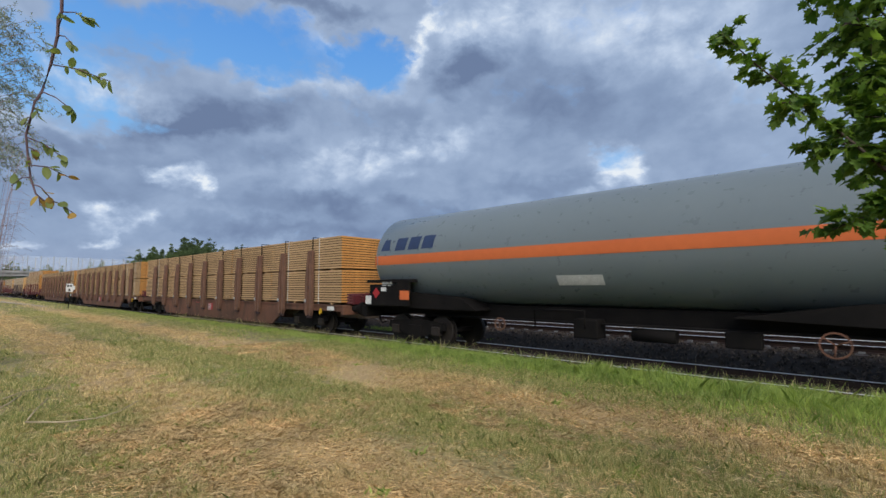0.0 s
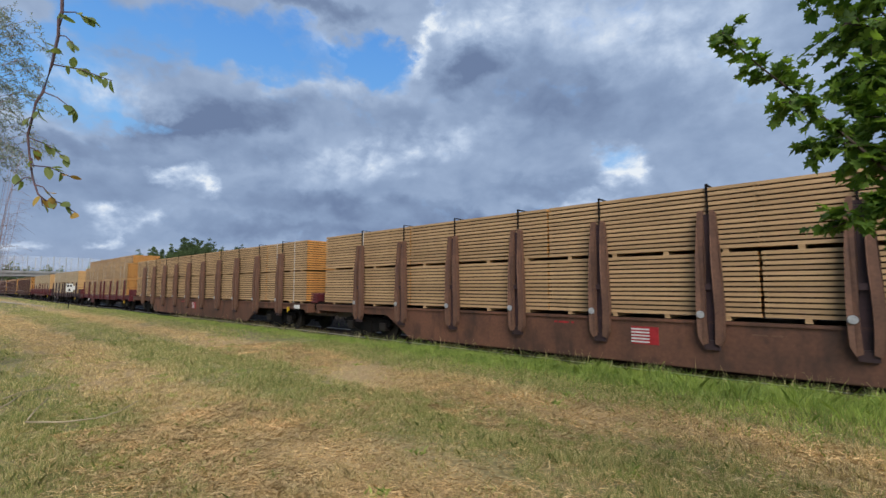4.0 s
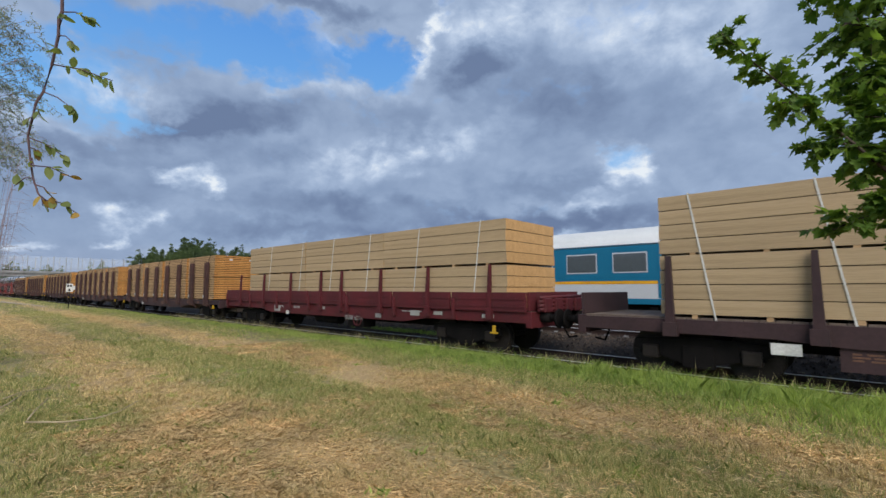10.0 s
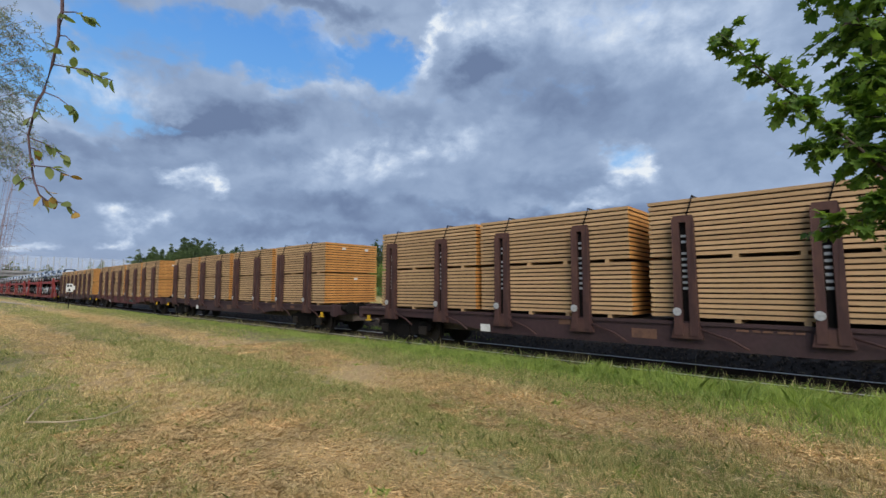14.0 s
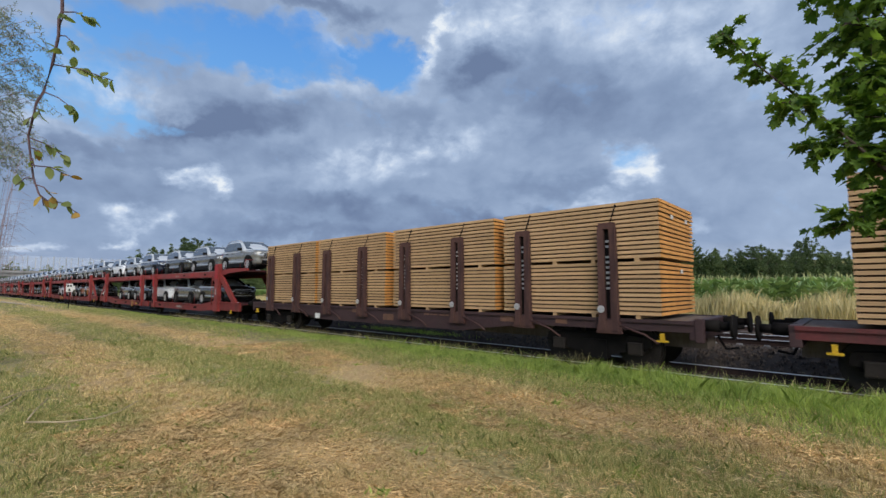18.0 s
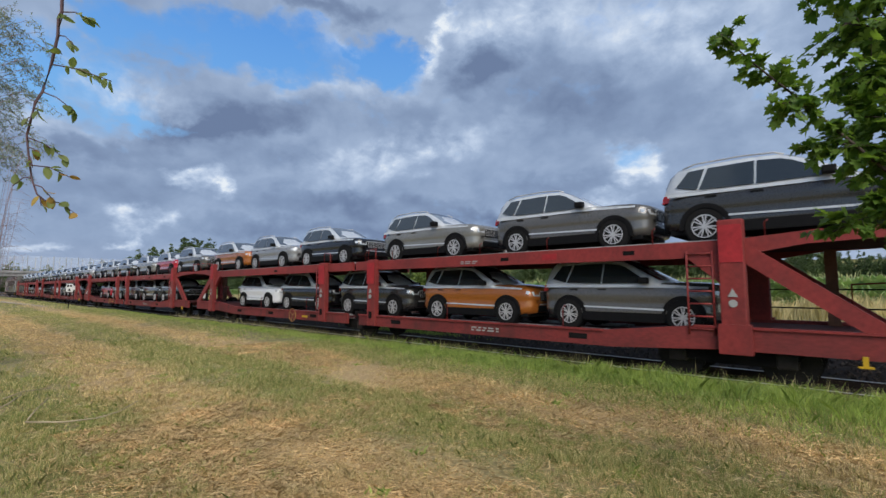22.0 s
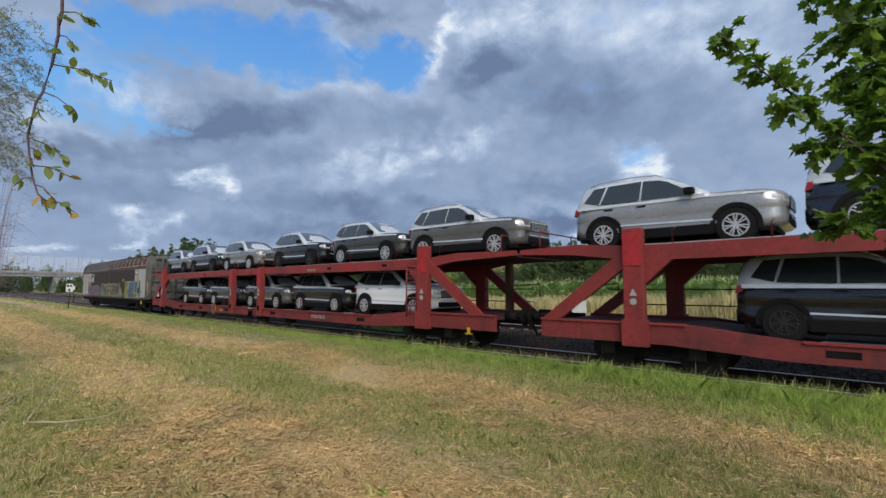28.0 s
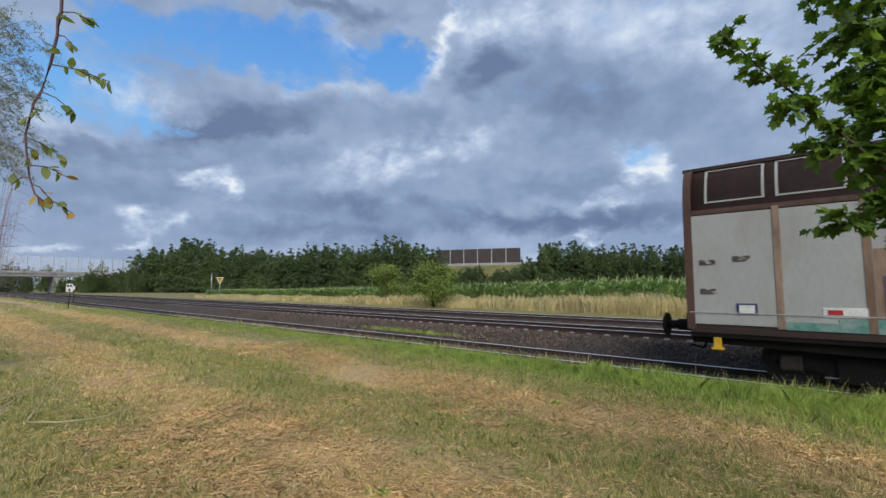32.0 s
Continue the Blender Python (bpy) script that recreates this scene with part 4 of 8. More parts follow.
def build_signs():
    t = thing("warning_board", "yellow triangular signal board on a thin post beside the line", "signal board", m=pose(-59, 23.5, 0.3, 0, 0, 45) @ Matrix.Diagonal((0.75, 0.75, 0.9, 1)))
    bm = bmesh.new()
    tube(bm, (0, 0, -0.3), (0, 0, 3.0), 0.045)
    part("post", bm, STEEL_GREY, t)
    bm = bmesh.new()
    prism(bm, [(-0.62, -0.06, 3.15), (0.62, -0.06, 3.15), (0, -0.06, 2.15)], (0, -0.02, 0))
    part("plate", bm, WHITE, t, "white edge")
    bm = bmesh.new()
    prism(bm, [(-0.50, -0.085, 3.08), (0.50, -0.085, 3.08), (0, -0.085, 2.27)], (0, -0.01, 0))
    plate = part("face", bm, YELLOW, t, "yellow face")
    bm = bmesh.new()
    for k in (0, 1):
        box(bm, -0.22, 0.22, -0.102, -0.096, 2.95 - 0.2 * k, 3.03 - 0.2 * k)
    part("marking", bm, BLACK, t)
    t = thing("line_board", "white rectangular board with dark markings on a post", "board", m=pose(-50.3, 7.55, 0.22, 0, 0, 62) @ Matrix.Diagonal((0.72, 0.72, 0.88, 1)))
    bm = bmesh.new()
    tube(bm, (0, 0, -0.3), (0, 0, 2.0), 0.04)
    part("post", bm, BLACK, t)
    bm = bmesh.new()
    soft_box(bm, -0.34, 0.34, -0.08, -0.05, 1.42, 2.2, 0.01)
    part("plate", bm, WHITE, t)
    bm = bmesh.new()
    box(bm, -0.24, -0.02, -0.09, -0.083, 1.9, 2.1)
    box(bm, 0.04, 0.24, -0.09, -0.083, 1.9, 2.1)
    prism(bm, [(-0.16, -0.083, 1.52), (0.16, -0.083, 1.52), (0, -0.083, 1.78)], (0, -0.007, 0))
    part("marking", bm, BLACK, t)
    t = thing("small_board", "small white marker board", "board", m=pose(-59, 9.2, 0.0, 0, 0, 62) @ Matrix.Diagonal((0.8, 0.8, 1, 1)))
    bm = bmesh.new()
    tube(bm, (0, 0, -0.3), (0, 0, 1.7), 0.03)
    part("post", bm, BLACK, t)
    bm = bmesh.new()
    box(bm, -0.13, 0.13, -0.06, -0.04, 1.62, 2.0)
    part("plate", bm, WHITE, t)
    for x, y, h in ((-118, 45, 5.2),):
        t = thing("wooden_pole", "thin grey wooden pole before the wood", "pole", m=pose(x, y, 0.2))
        bm = bmesh.new()
        tube(bm, (0, 0, -0.3), (0, 0, h), 0.12, 8, 0.08)
        part("shaft", bm, STEEL_GREY, t)


def build_lorry():
    """A car transporter that crosses the bridge."""
    t = thing("car_transporter", "grey double-deck car transporter lorry on the bridge", "lorry", m=pose(-200, -357, 7.3))
    bm = bmesh.new()
    soft_box(bm, -1.2, 1.2, 3.4, 5.5, 0.6, 3.0, 0.15)
    part("cab", bm, WHITE, t, "white driver's cab")
    for z in (0.9, 2.35):
        bm = bmesh.new()
        box(bm, -1.25, 1.25, -5.6, 3.3, z, z + 0.16)
        part("deck", bm, STEEL_GREY, t)
    bm = bmesh.new()
    box(bm, 1.15, 1.28, -0.09, 0.09, 0.5, 3.3)
    post = mesh_of(bm, STEEL_GREY, "post")
    for y in (-5.4, -2.6, 0.2, 3.0):
        part("post", post, None, t).location = (0, y, 0)
    bm = bmesh.new()
    prism(bm, [(-0.8, -1.9, 0.25), (-0.8, 1.9, 0.25), (-0.8, 1.9, 0.75), (-0.8, 1.0, 0.85), (-0.8, 0.4, 1.35), (-0.8, -1.4, 1.35), (-0.8, -1.9, 0.8)], (1.6, 0, 0))
    shape = mesh_of(bm, PAINTS["dark"][0], "carried_car")
    for y, z in ((-3.7, 1.0), (0.7, 1.0), (-3.6, 2.45), (0.8, 2.45)):
        part("carried_car", shape, None, t).location = (0, y, z)
    bm = bmesh.new()
    tube(bm, (-1.15, 0, 0.45), (1.15, 0, 0.45), 0.45, 14)
    wheel = mesh_of(bm, TYRE, "wheel")
    for y in (-4.2, -3.0, 4.2, 1.2):
        part("wheel", wheel, None, t).location = (0, y, 0)
    return t


build_field()
build_wood()
build_bush(-34.6, 29.7, 3.6, 1.9, 61)
build_bush(-25.0, 26.4, 3.5, 2.0, 62)
build_bank()
build_signs()
LORRY = build_lorry()


# ------------------------------------------------------------ running gear shared by the wagons
def wheelset_mesh():
    bm = bmesh.new()
    for s in (-0.75, 0.75):
        tube(bm, (0, s - 0.065, 0.46), (0, s + 0.065, 0.46), 0.46, 24)
        tube(bm, (0, s - 0.10 * np.sign(s) - 0.02, 0.46), (0, s - 0.10 * np.sign(s) + 0.02, 0.46), 0.49, 24)
    tube(bm, (0, -1.0, 0.46), (0, 1.0, 0.46), 0.08, 10)
    for s in (-1.0, 1.0):
        soft_box(bm, -0.16, 0.16, s - 0.12, s + 0.12, 0.33, 0.6, 0.03)
    return mesh_of(bm, WHEEL_STEEL, "wheelset")


def bogie_mesh(half=0.9):
    bm = bmesh.new()
    for s in (-1.0, 1.0):
        prism(bm, [(-half - 0.35, s - 0.06, 0.52), (-half + 0.15, s - 0.06, 0.40), (-0.35, s - 0.06, 0.28), (0.35, s - 0.06, 0.28), (half - 0.15, s - 0.06, 0.40), (half + 0.35, s - 0.06, 0.52),
                   (half + 0.3, s - 0.06, 0.72), (0.45, s - 0.06, 0.78), (-0.45, s - 0.06, 0.78), (-half - 0.3, s - 0.06, 0.72)], (0, 0.12, 0))
        for x in (-half - 0.17, -half + 0.17, half - 0.17, half + 0.17):
            tube(bm, (x, s, 0.42), (x, s, 0.68), 0.07, 8)
        box(bm, -0.28, 0.28, s - 0.1, s + 0.1, 0.2, 0.62)
    box(bm, -0.25, 0.25, -1.0, 1.0, 0.5, 0.86)
    return mesh_of(bm, BLACK, "bogie_frame")


WHEELSET, BOGIE = wheelset_mesh(), bogie_mesh()


def add_bogie(wagon, x, half=0.9):
    b = part("bogie", BOGIE, None, wagon)
    b.location = (x, 0, 0)
    for dx in (-half, half):
        w = part("wheelset", WHEELSET, None, b)
        w.location = (dx, 0, 0)


def buffer_mesh(sign):
    bm = bmesh.new()
    tube(bm, (0, 0, 1.03), (sign * 0.36, 0, 1.03), 0.12, 14)
    tube(bm, (sign * 0.30, 0, 1.03), (sign * 0.56, 0, 1.03), 0.085, 12)
    tube(bm, (sign * 0.56, 0, 1.03), (sign * 0.61, 0, 1.03), 0.235, 18)
    return mesh_of(bm, BLACK, "buffer")


BUFFER_FRONT, BUFFER_BACK = buffer_mesh(1), buffer_mesh(-1)


def add_ends(wagon, front, back):
    for me, x in ((BUFFER_FRONT, front), (BUFFER_BACK, back)):
        for y in (-0.875, 0.875):
            part("buffer", me, None, wagon).location = (x, y, 0)
    bm = bmesh.new()
    for x, s in ((front, 1), (back, -1)):
        pipe(bm, [(x, 0, 1.0), (x + s * 0.3, 0, 0.92), (x + s * 0.62, 0, 0.98)], 0.05, 6)
        pipe(bm, [(x, 0.35, 0.85), (x + s * 0.2, 0.38, 0.45), (x + s * 0.45, 0.36, 0.5)], 0.03, 6)
    part("coupling", bm, BLACK, wagon, "screw coupling and brake hose")


def folded_stakes(wg, x):
    """End stakes folded down across the wagon's end, and their pockets."""
    bm = bmesh.new()
    soft_box(bm, 0, 0.26, 0, 0.36, 1.17, 1.52, 0.03)
    pocket = mesh_of(bm, MAROON, "stake_pocket")
    for y in (-1.05, -0.5, 0.08, 0.6):
        part("stake_pocket", pocket, None, wg).location = (x, y, 0)
    bm = bmesh.new()
    tube(bm, (0.16, -1.22, 1.24), (0.16, 1.22, 1.26), 0.042, 6)
    stake = mesh_of(bm, MAROON, "folded_stake")
    for k in range(4):
        part("folded_stake", stake, None, wg).location = (x, 0, 0.1 * k)


def hand_wheel(wagon, x, z, y=-1.44, r=0.27, mats=None):
    bm = bmesh.new()
    ring(bm, (x, z), r - 0.03, r, y - 0.03, y, 20)
    for k in range(3):
        a = k * math.tau / 3 + 0.4
        tube(bm, (x, y - 0.015, z), (x + r * math.cos(a), y - 0.015, z + r * math.sin(a)), 0.014, 6)
    part("brake_wheel", bm, mats or STANCHION, wagon, "spoked brake hand wheel")


def tag_plate(wagon, x0, x1, z0, z1, y, material, name="plate", label=""):
    bm = bmesh.new()
    box(bm, x0, x1, y - 0.006, y, z0, z1)
    part(name, bm, material, wagon, label)


def lettering(wagon, x, z, w, h, y, rows=2, material=None):
    """Small unreadable lines of writing, as bars."""
    bm = bmesh.new()
    rng = random.Random(int(x * 100) + int(z * 10))
    for r in range(rows):
        zz = z - r * h * 1.7
        xx = x
        while xx < x + w:
            d = rng.uniform(0.08, 0.25)
            box(bm, xx, min(xx + d, x + w), y - 0.005, y, zz, zz + h)
            xx += d + rng.uniform(0.03, 0.08)
    part("lettering", bm, material or WHITE, wagon, "rows of small faded writing")


# ------------------------------------------------------------ timber loads
def layer_mesh(length, width, thick, mats, boards):
    """One layer of boards lying tight side by side."""
    bm = bmesh.new()
    box(bm, -length / 2, length / 2, -width / 2, width / 2, -thick / 2, thick / 2)
    bm.normal_update()
    for f in bm.faces:
        f.material_index = 1 if abs(f.normal.x) > 0.7 else 0
    return mesh_of(bm, mats, "board_layer")


LAYERS = {}


def timber_stack(length, s_mid, z0, tiers, pitch, thick, width=2.56, planed=False, label="", cap=None, boards=11, name="timber_stack"):
    """A stack of timber bundles: tiers are (bottom, number of layers)."""
    rng = random.Random(int(s_mid * 10))
    key = (length, thick, width, planed, boards)
    mats = (PLANED, PLANED_END) if planed else (WOOD, WOOD_END)
    if key not in LAYERS:
        LAYERS[key] = layer_mesh(length, width, thick, mats, boards)
        # inset dark box that paints the gaps between layers as shaded
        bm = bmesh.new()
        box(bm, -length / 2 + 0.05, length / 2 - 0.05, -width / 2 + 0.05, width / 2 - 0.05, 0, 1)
        LAYERS[key, "shade_core"] = mesh_of(bm, GAP_SHADE, "shade_core")
        bm = bmesh.new()
        box(bm, -0.05, 0.05, -width / 2 + 0.01, width / 2 - 0.01, -0.08, 0)
        LAYERS[key, "bearer"] = mesh_of(bm, WOOD, "bearer")
    st = thing(name, label, "timber", "timber loads")
    rides(st, s_mid, z0)
    for bottom, layers in tiers:
        # the pack's own mesh is that dark box; its layers hang on it
        b = part("pack", LAYERS[key, "shade_core"], None, st)
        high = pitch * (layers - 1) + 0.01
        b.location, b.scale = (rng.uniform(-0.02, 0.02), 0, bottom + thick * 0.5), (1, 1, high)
        back = Matrix.Diagonal((1, 1, 1 / high, 1)) @ Matrix.Translation((0, 0, -thick * 0.5))
        for k in range(4):
            part("bearer", LAYERS[key, "bearer"], None, b).matrix_basis = back @ pose(length * ((k + 0.5) / 4 - 0.5), 0, 0)
        for k in range(layers):
            l = part("board_layer", LAYERS[key], None, b)
            l.matrix_basis = back @ pose(rng.uniform(-0.012, 0.012), rng.uniform(-0.008, 0.008), thick / 2 + k * pitch)
    return st


def strap_over(st, x, half, z0, z1, lean=0.0, top=None):
    """A white strap down the near side, over the top and down the far side."""
    bm = bmesh.new()
    w = 0.016
    y = half + 0.012
    t = top or z1
    for s in (-1, 1):
        prism(bm, [(x - w, s * y, z0), (x + w, s * y, z0), (x + lean + w, s * y, z1), (x + lean - w, s * y, z1)], (0, s * 0.006, 0))
    if top:
        for s in (-1, 1):
            prism(bm, [(x + lean - w, s * y, z1), (x + lean + w, s * y, z1), (x + lean + 0.12 + w, s * (y - 0.62), top + 0.01), (x + lean + 0.12 - w, s * (y - 0.62), top + 0.01)], (0, 0, 0.006))
        box(bm, x + lean + 0.12 - w, x + lean + 0.12 + w, -(y - 0.62), y - 0.62, top + 0.008, top + 0.016)
    else:
        box(bm, x + lean - w, x + lean + w, -y, y, z1 + 0.008, z1 + 0.014)
    part("strap", bm, STRAP, st, "white lashing strap")


# ------------------------------------------------------------ brown eight-metre-high-sided timber wagons
def brown_wagon():
    """Long brown stanchion wagon; its length runs from 0 back to -25.5."""
    wg = thing("timber_wagon", "rusty brown flat wagon with paired stanchions", "railway wagon", "brown timber wagons")
    F, B = -0.62, -24.88
    bm = bmesh.new()
    side = [(F, 1.14), (F, 0.93), (-4.7, 0.90), (-5.8, 0.24), (-19.7, 0.24), (-20.8, 0.90), (B, 0.93), (B, 1.14)]
    bm.free()
    for y, f in ((-1.36, -1.40), (1.28, 1.32)):
        bm = bmesh.new()
        prism(bm, [(x, y, z) for x, z in side], (0, 0.08, 0))
        sill = part("side_sill", bm, BROWN, wg)
        bm = bmesh.new()
        box(bm, B, F, f, f + 0.08, 1.10, 1.16)
        part("flange", bm, BROWN, sill)
    bm = bmesh.new()
    box(bm, B, F, -1.27, 1.27, 1.03, 1.13)
    box(bm, B, F, -0.4, 0.4, 0.62, 1.03)
    part("floor", bm, DECK, wg)
    for x in (F, B):
        bm = bmesh.new()
        soft_box(bm, x - 0.09, x + 0.09, -1.36, 1.36, 0.80, 1.16, 0.02)
        part("headstock", bm, BROWN, wg)
    # paired stanchions with a dark channel between
    bm = bmesh.new()
    for d in (-1, 1):
        prism(bm, [(d * 0.06, -1.49, 0.74), (d * 0.15, -1.49, 0.70), (d * 0.22, -1.50, 0.84), (d * 0.24, -1.50, 1.35), (d * 0.21, -1.50, 2.35), (d * 0.155, -1.46, 3.22), (d * 0.12, -1.46, 3.27), (d * 0.06, -1.46, 3.27), (d * 0.05, -1.50, 2.3), (d * 0.085, -1.50, 1.3)], (0, 0.12, 0))
    post_near = mesh_of(bm, STANCHION, "stanchion")
    bm = bmesh.new()
    box(bm, -0.08, 0.08, -1.40, -1.35, 0.74, 3.2)
    box(bm, -0.13, 0.13, -1.45, -1.36, 0.62, 0.80)
    box(bm, -0.09, 0.09, -1.47, -1.40, 1.75, 1.86)
    ring(bm, (-0.16, 1.28), 0.0, 0.075, -1.515, -1.50, 12)
    slot = mesh_of(bm, (PURPLE,), "ratchet")
    bm = bmesh.new()
    ring(bm, (-0.16, 1.28), 0.001, 0.07, -1.522, -1.512, 14)
    disc = mesh_of(bm, STEEL_GREY, "tension_disc")
    bm = bmesh.new()
    box(bm, -0.022, 0.022, -1.33, -1.315, 3.15, 3.80)
    box(bm, -0.022, 0.022, -1.33, 1.33, 3.79, 3.81)
    lash = mesh_of(bm, BLACK, "lashing")
    for k in range(10):
        x = -2.72 - 2.165 * k
        for name, me in (("stanchion", post_near), ("lashing", lash)):
            p = part(name, me, None, wg)
            p.location = (x, 0, 0)
            if name == "stanchion":
                part("ratchet", slot, None, p)
                part("tension_disc", disc, None, p)
        far = part("stanchion", post_near, None, wg)
        far.matrix_basis = pose(x, 0, 0, 0, 0, 180)
    for x in (-3.3, -22.2):
        add_bogie(wg, x)
    add_ends(wg, F, B)
    folded_stakes(wg, F - 0.02)
    tag_plate(wg, -12.9, -12.35, 0.62, 0.98, -1.362, RED_BRIGHT, "placard", "red and white striped placard")
    for k in range(5):
        tag_plate(wg, -12.9, -12.53, 0.65 + k * 0.065, 0.68 + k * 0.065, -1.37, WHITE, "placard_line")
    lettering(wg, -14.7, 0.97, 0.5, 0.04, -1.362, 1, RED_BRIGHT)
    lettering(wg, -10.75, 0.92, 0.5, 0.03, -1.362, 1, STANCHION)
    tag_plate(wg, -1.5, -1.05, 0.95, 1.10, -1.405, WHITE, "label_plate")
    bm = bmesh.new()
    box(bm, -1.96, -1.87, -1.46, -1.4, 0.84, 1.0)
    tube(bm, (-1.92, -1.45, 0.85), (-1.92, -1.45, 0.77), 0.02)
    part("valve_handle", bm, YELLOW, wg, "yellow brake handle")
    return wg


def build_brown_rake():
    wg = brown_wagon()
    starts = (-13.40, -38.75, -63.82)
    rides(wg, starts[0])
    for s in starts[1:]:
        rides(copy_thing(wg, pose(0, 0, 0)), s)
    for i, s in enumerate(starts):
        x = s - 0.78
        lengths = ((5.35, 4.2, 5.35, 3.55, 5.3), (4.9, 4.9, 4.3, 4.9, 4.75), (3.4, 5.35, 4.9, 4.85, 5.25))[i]
        for k, length in enumerate(lengths):
            st = timber_stack(length - 0.03, x - length / 2, 1.16, ((0.09, 13), (1.375, 13)), 0.095, 0.064,
                              label="sawn pale planks in two bundles with spacers, lashed between brown stanchions")
            if k in (0, 4):
                for q in (0.28, 0.72) if k == 0 else (0.5,):
                    strap_over(st, length * (0.5 - q), 1.28, 0.0, 2.61, -0.02)
            x -= length


# ------------------------------------------------------------ maroon flat wagons with planed timber
def flat_wagon(front, back, stakes, sides=False, material=None, headboards=True):
    wg = thing("flat_wagon", "low-sided maroon wagon with drop sides" if sides else "dark maroon flat wagon with short stakes", "railway wagon", "flat wagons")
    F, B = front, back
    mat = material or MAROON
    bm = bmesh.new()
    mid = (F + B) / 2
    low = 0.74 if sides else 0.80
    side = [(F, 1.16), (F, 0.90), (F - 3.6, 0.88), (F - 4.6, low), (B + 4.6, low), (B + 3.6, 0.88), (B, 0.90), (B, 1.16)]
    bm.free()
    for y in (-1.36, 1.28):
        bm = bmesh.new()
        prism(bm, [(x, y, z) for x, z in side], (0, 0.08, 0))
        part("side_sill", bm, mat, wg)
    bm = bmesh.new()
    box(bm, B, F, -1.27, 1.27, 1.05, 1.155)
    part("frame", bm, mat, wg)
    bm = bmesh.new()
    n = int((F - B) / 0.24)
    for k in range(n):
        x = B + (F - B) * (k + 0.5) / n
        box(bm, x - 0.112, x + 0.112, -1.26, 1.26, 1.155, 1.20)
    part("floor_planks", bm, DECK, wg, "worn wooden floor planks")
    for x in (F, B):
        bm = bmesh.new()
        soft_box(bm, x - 0.09, x + 0.09, -1.36, 1.36, 0.78, 1.18, 0.02)
        part("headstock", bm, mat, wg)
    bm = bmesh.new()
    box(bm, mid - 5.2, mid + 5.2, -0.5, 0.5, 0.58, 0.9)
    tube(bm, (mid - 1.2, -0.9, 0.62), (mid + 0.3, -0.9, 0.62), 0.2, 14)
    box(bm, mid + 1.2, mid + 2.1, -1.25, -0.7, 0.42, 0.82)
    part("underframe_gear", bm, BLACK, wg)
    if headboards:
        for x in (F - 0.03, B + 0.03):
            bm = bmesh.new()
            soft_box(bm, x - 0.04, x + 0.04, -1.33, 1.33, 1.2, 1.68, 0.015)
            part("end_flap", bm, mat, wg)
    top = 2.42
    bm = bmesh.new()
    prism(bm, [(-0.09, -1.47, 0.86), (0.09, -1.47, 0.86), (0.075, -1.47, 1.4), (0.045, -1.44, top), (-0.045, -1.44, top), (-0.075, -1.47, 1.4)], (0, 0.1, 0))
    box(bm, -0.13, 0.13, -1.5, -1.36, 0.83, 1.1)
    if sides:
        bm.free()
        bm = bmesh.new()
        prism(bm, [(-0.055, -1.47, 1.12), (0.055, -1.47, 1.12), (0.055, -1.47, 1.7), (0.035, -1.44, top), (-0.035, -1.44, top), (-0.055, -1.47, 1.7)], (0, 0.07, 0))
        box(bm, -0.09, 0.09, -1.5, -1.38, 0.95, 1.25)
    stake = mesh_of(bm, MAROON if material is None else material, "stake")
    for x in stakes:
        part("stake", stake, None, wg).location = (x, 0, 0)
        part("stake", stake, None, wg).matrix_basis = pose(x, 0, 0, 0, 0, 180)
    if sides:
        n = 7
        step = (F - B) / n
        bm = bmesh.new()
        soft_box(bm, -step / 2 + 0.04, step / 2 - 0.04, -1.43, -1.37, 1.17, 1.67, 0.012)
        for z in (1.30, 1.50):
            box(bm, -step / 2 + 0.06, step / 2 - 0.06, -1.446, -1.43, z - 0.02, z + 0.02)
        flap = mesh_of(bm, MAROON, "drop_side")
        bm = bmesh.new()
        soft_box(bm, -0.05, 0.05, -1.48, -1.36, 0.90, 1.50, 0.02)
        hinge = mesh_of(bm, MAROON, "side_post")
        for k in range(n):
            x = B + step * (k + 0.5)
            for a in (0, 180):
                part("drop_side", flap, None, wg).matrix_basis = pose(x, 0, 0, 0, 0, a)
                part("side_post", hinge, None, wg).matrix_basis = pose(B + step * (k + 0.0) + 0.1, 0, 0, 0, 0, a)
        for x, z, w, h in ((mid + 5.6, 1.0, 0.34, 0.10), (mid + 2.9, 0.80, 0.30, 0.14), (mid - 0.6, 0.98, 0.5, 0.10), (mid - 4.0, 0.80, 0.5, 0.24), (mid + 7.4, 0.98, 0.4, 0.1)):
            tag_plate(wg, x, x + w, z, z + h, -1.366, HOOD_GREY, "label_plate", "pale worn label")
        hand_wheel(wg, mid + 2.0, 0.72, -1.42, 0.24, MAROON)
        lettering(wg, mid + 4.2, 1.05, 0.9, 0.03, -1.364, 1, HOOD_GREY)
        lettering(wg, mid + 1.2, 0.78, 1.0, 0.03, -1.364, 3, HOOD_GREY)
        lettering(wg, mid - 4.0, 1.02, 0.8, 0.03, -1.364, 2, HOOD_GREY)
        lettering(wg, mid - 2.4, 1.02, 0.5, 0.03, -1.364, 2, HOOD_GREY)
        tag_plate(wg, mid - 3.0, mid - 2.75, 0.70, 0.86, -1.364, WHITE, "label_plate")
        tag_plate(wg, mid + 4.6, mid + 5.0, 0.94, 1.10, -1.372, HOOD_GREY, "label_plate", "pale data panel")
    else:
        lettering(wg, mid + 2.2, 1.06, 0.7, 0.05, -1.364, 1)
        lettering(wg, mid - 3.4, 1.06, 0.7, 0.05, -1.364, 1)
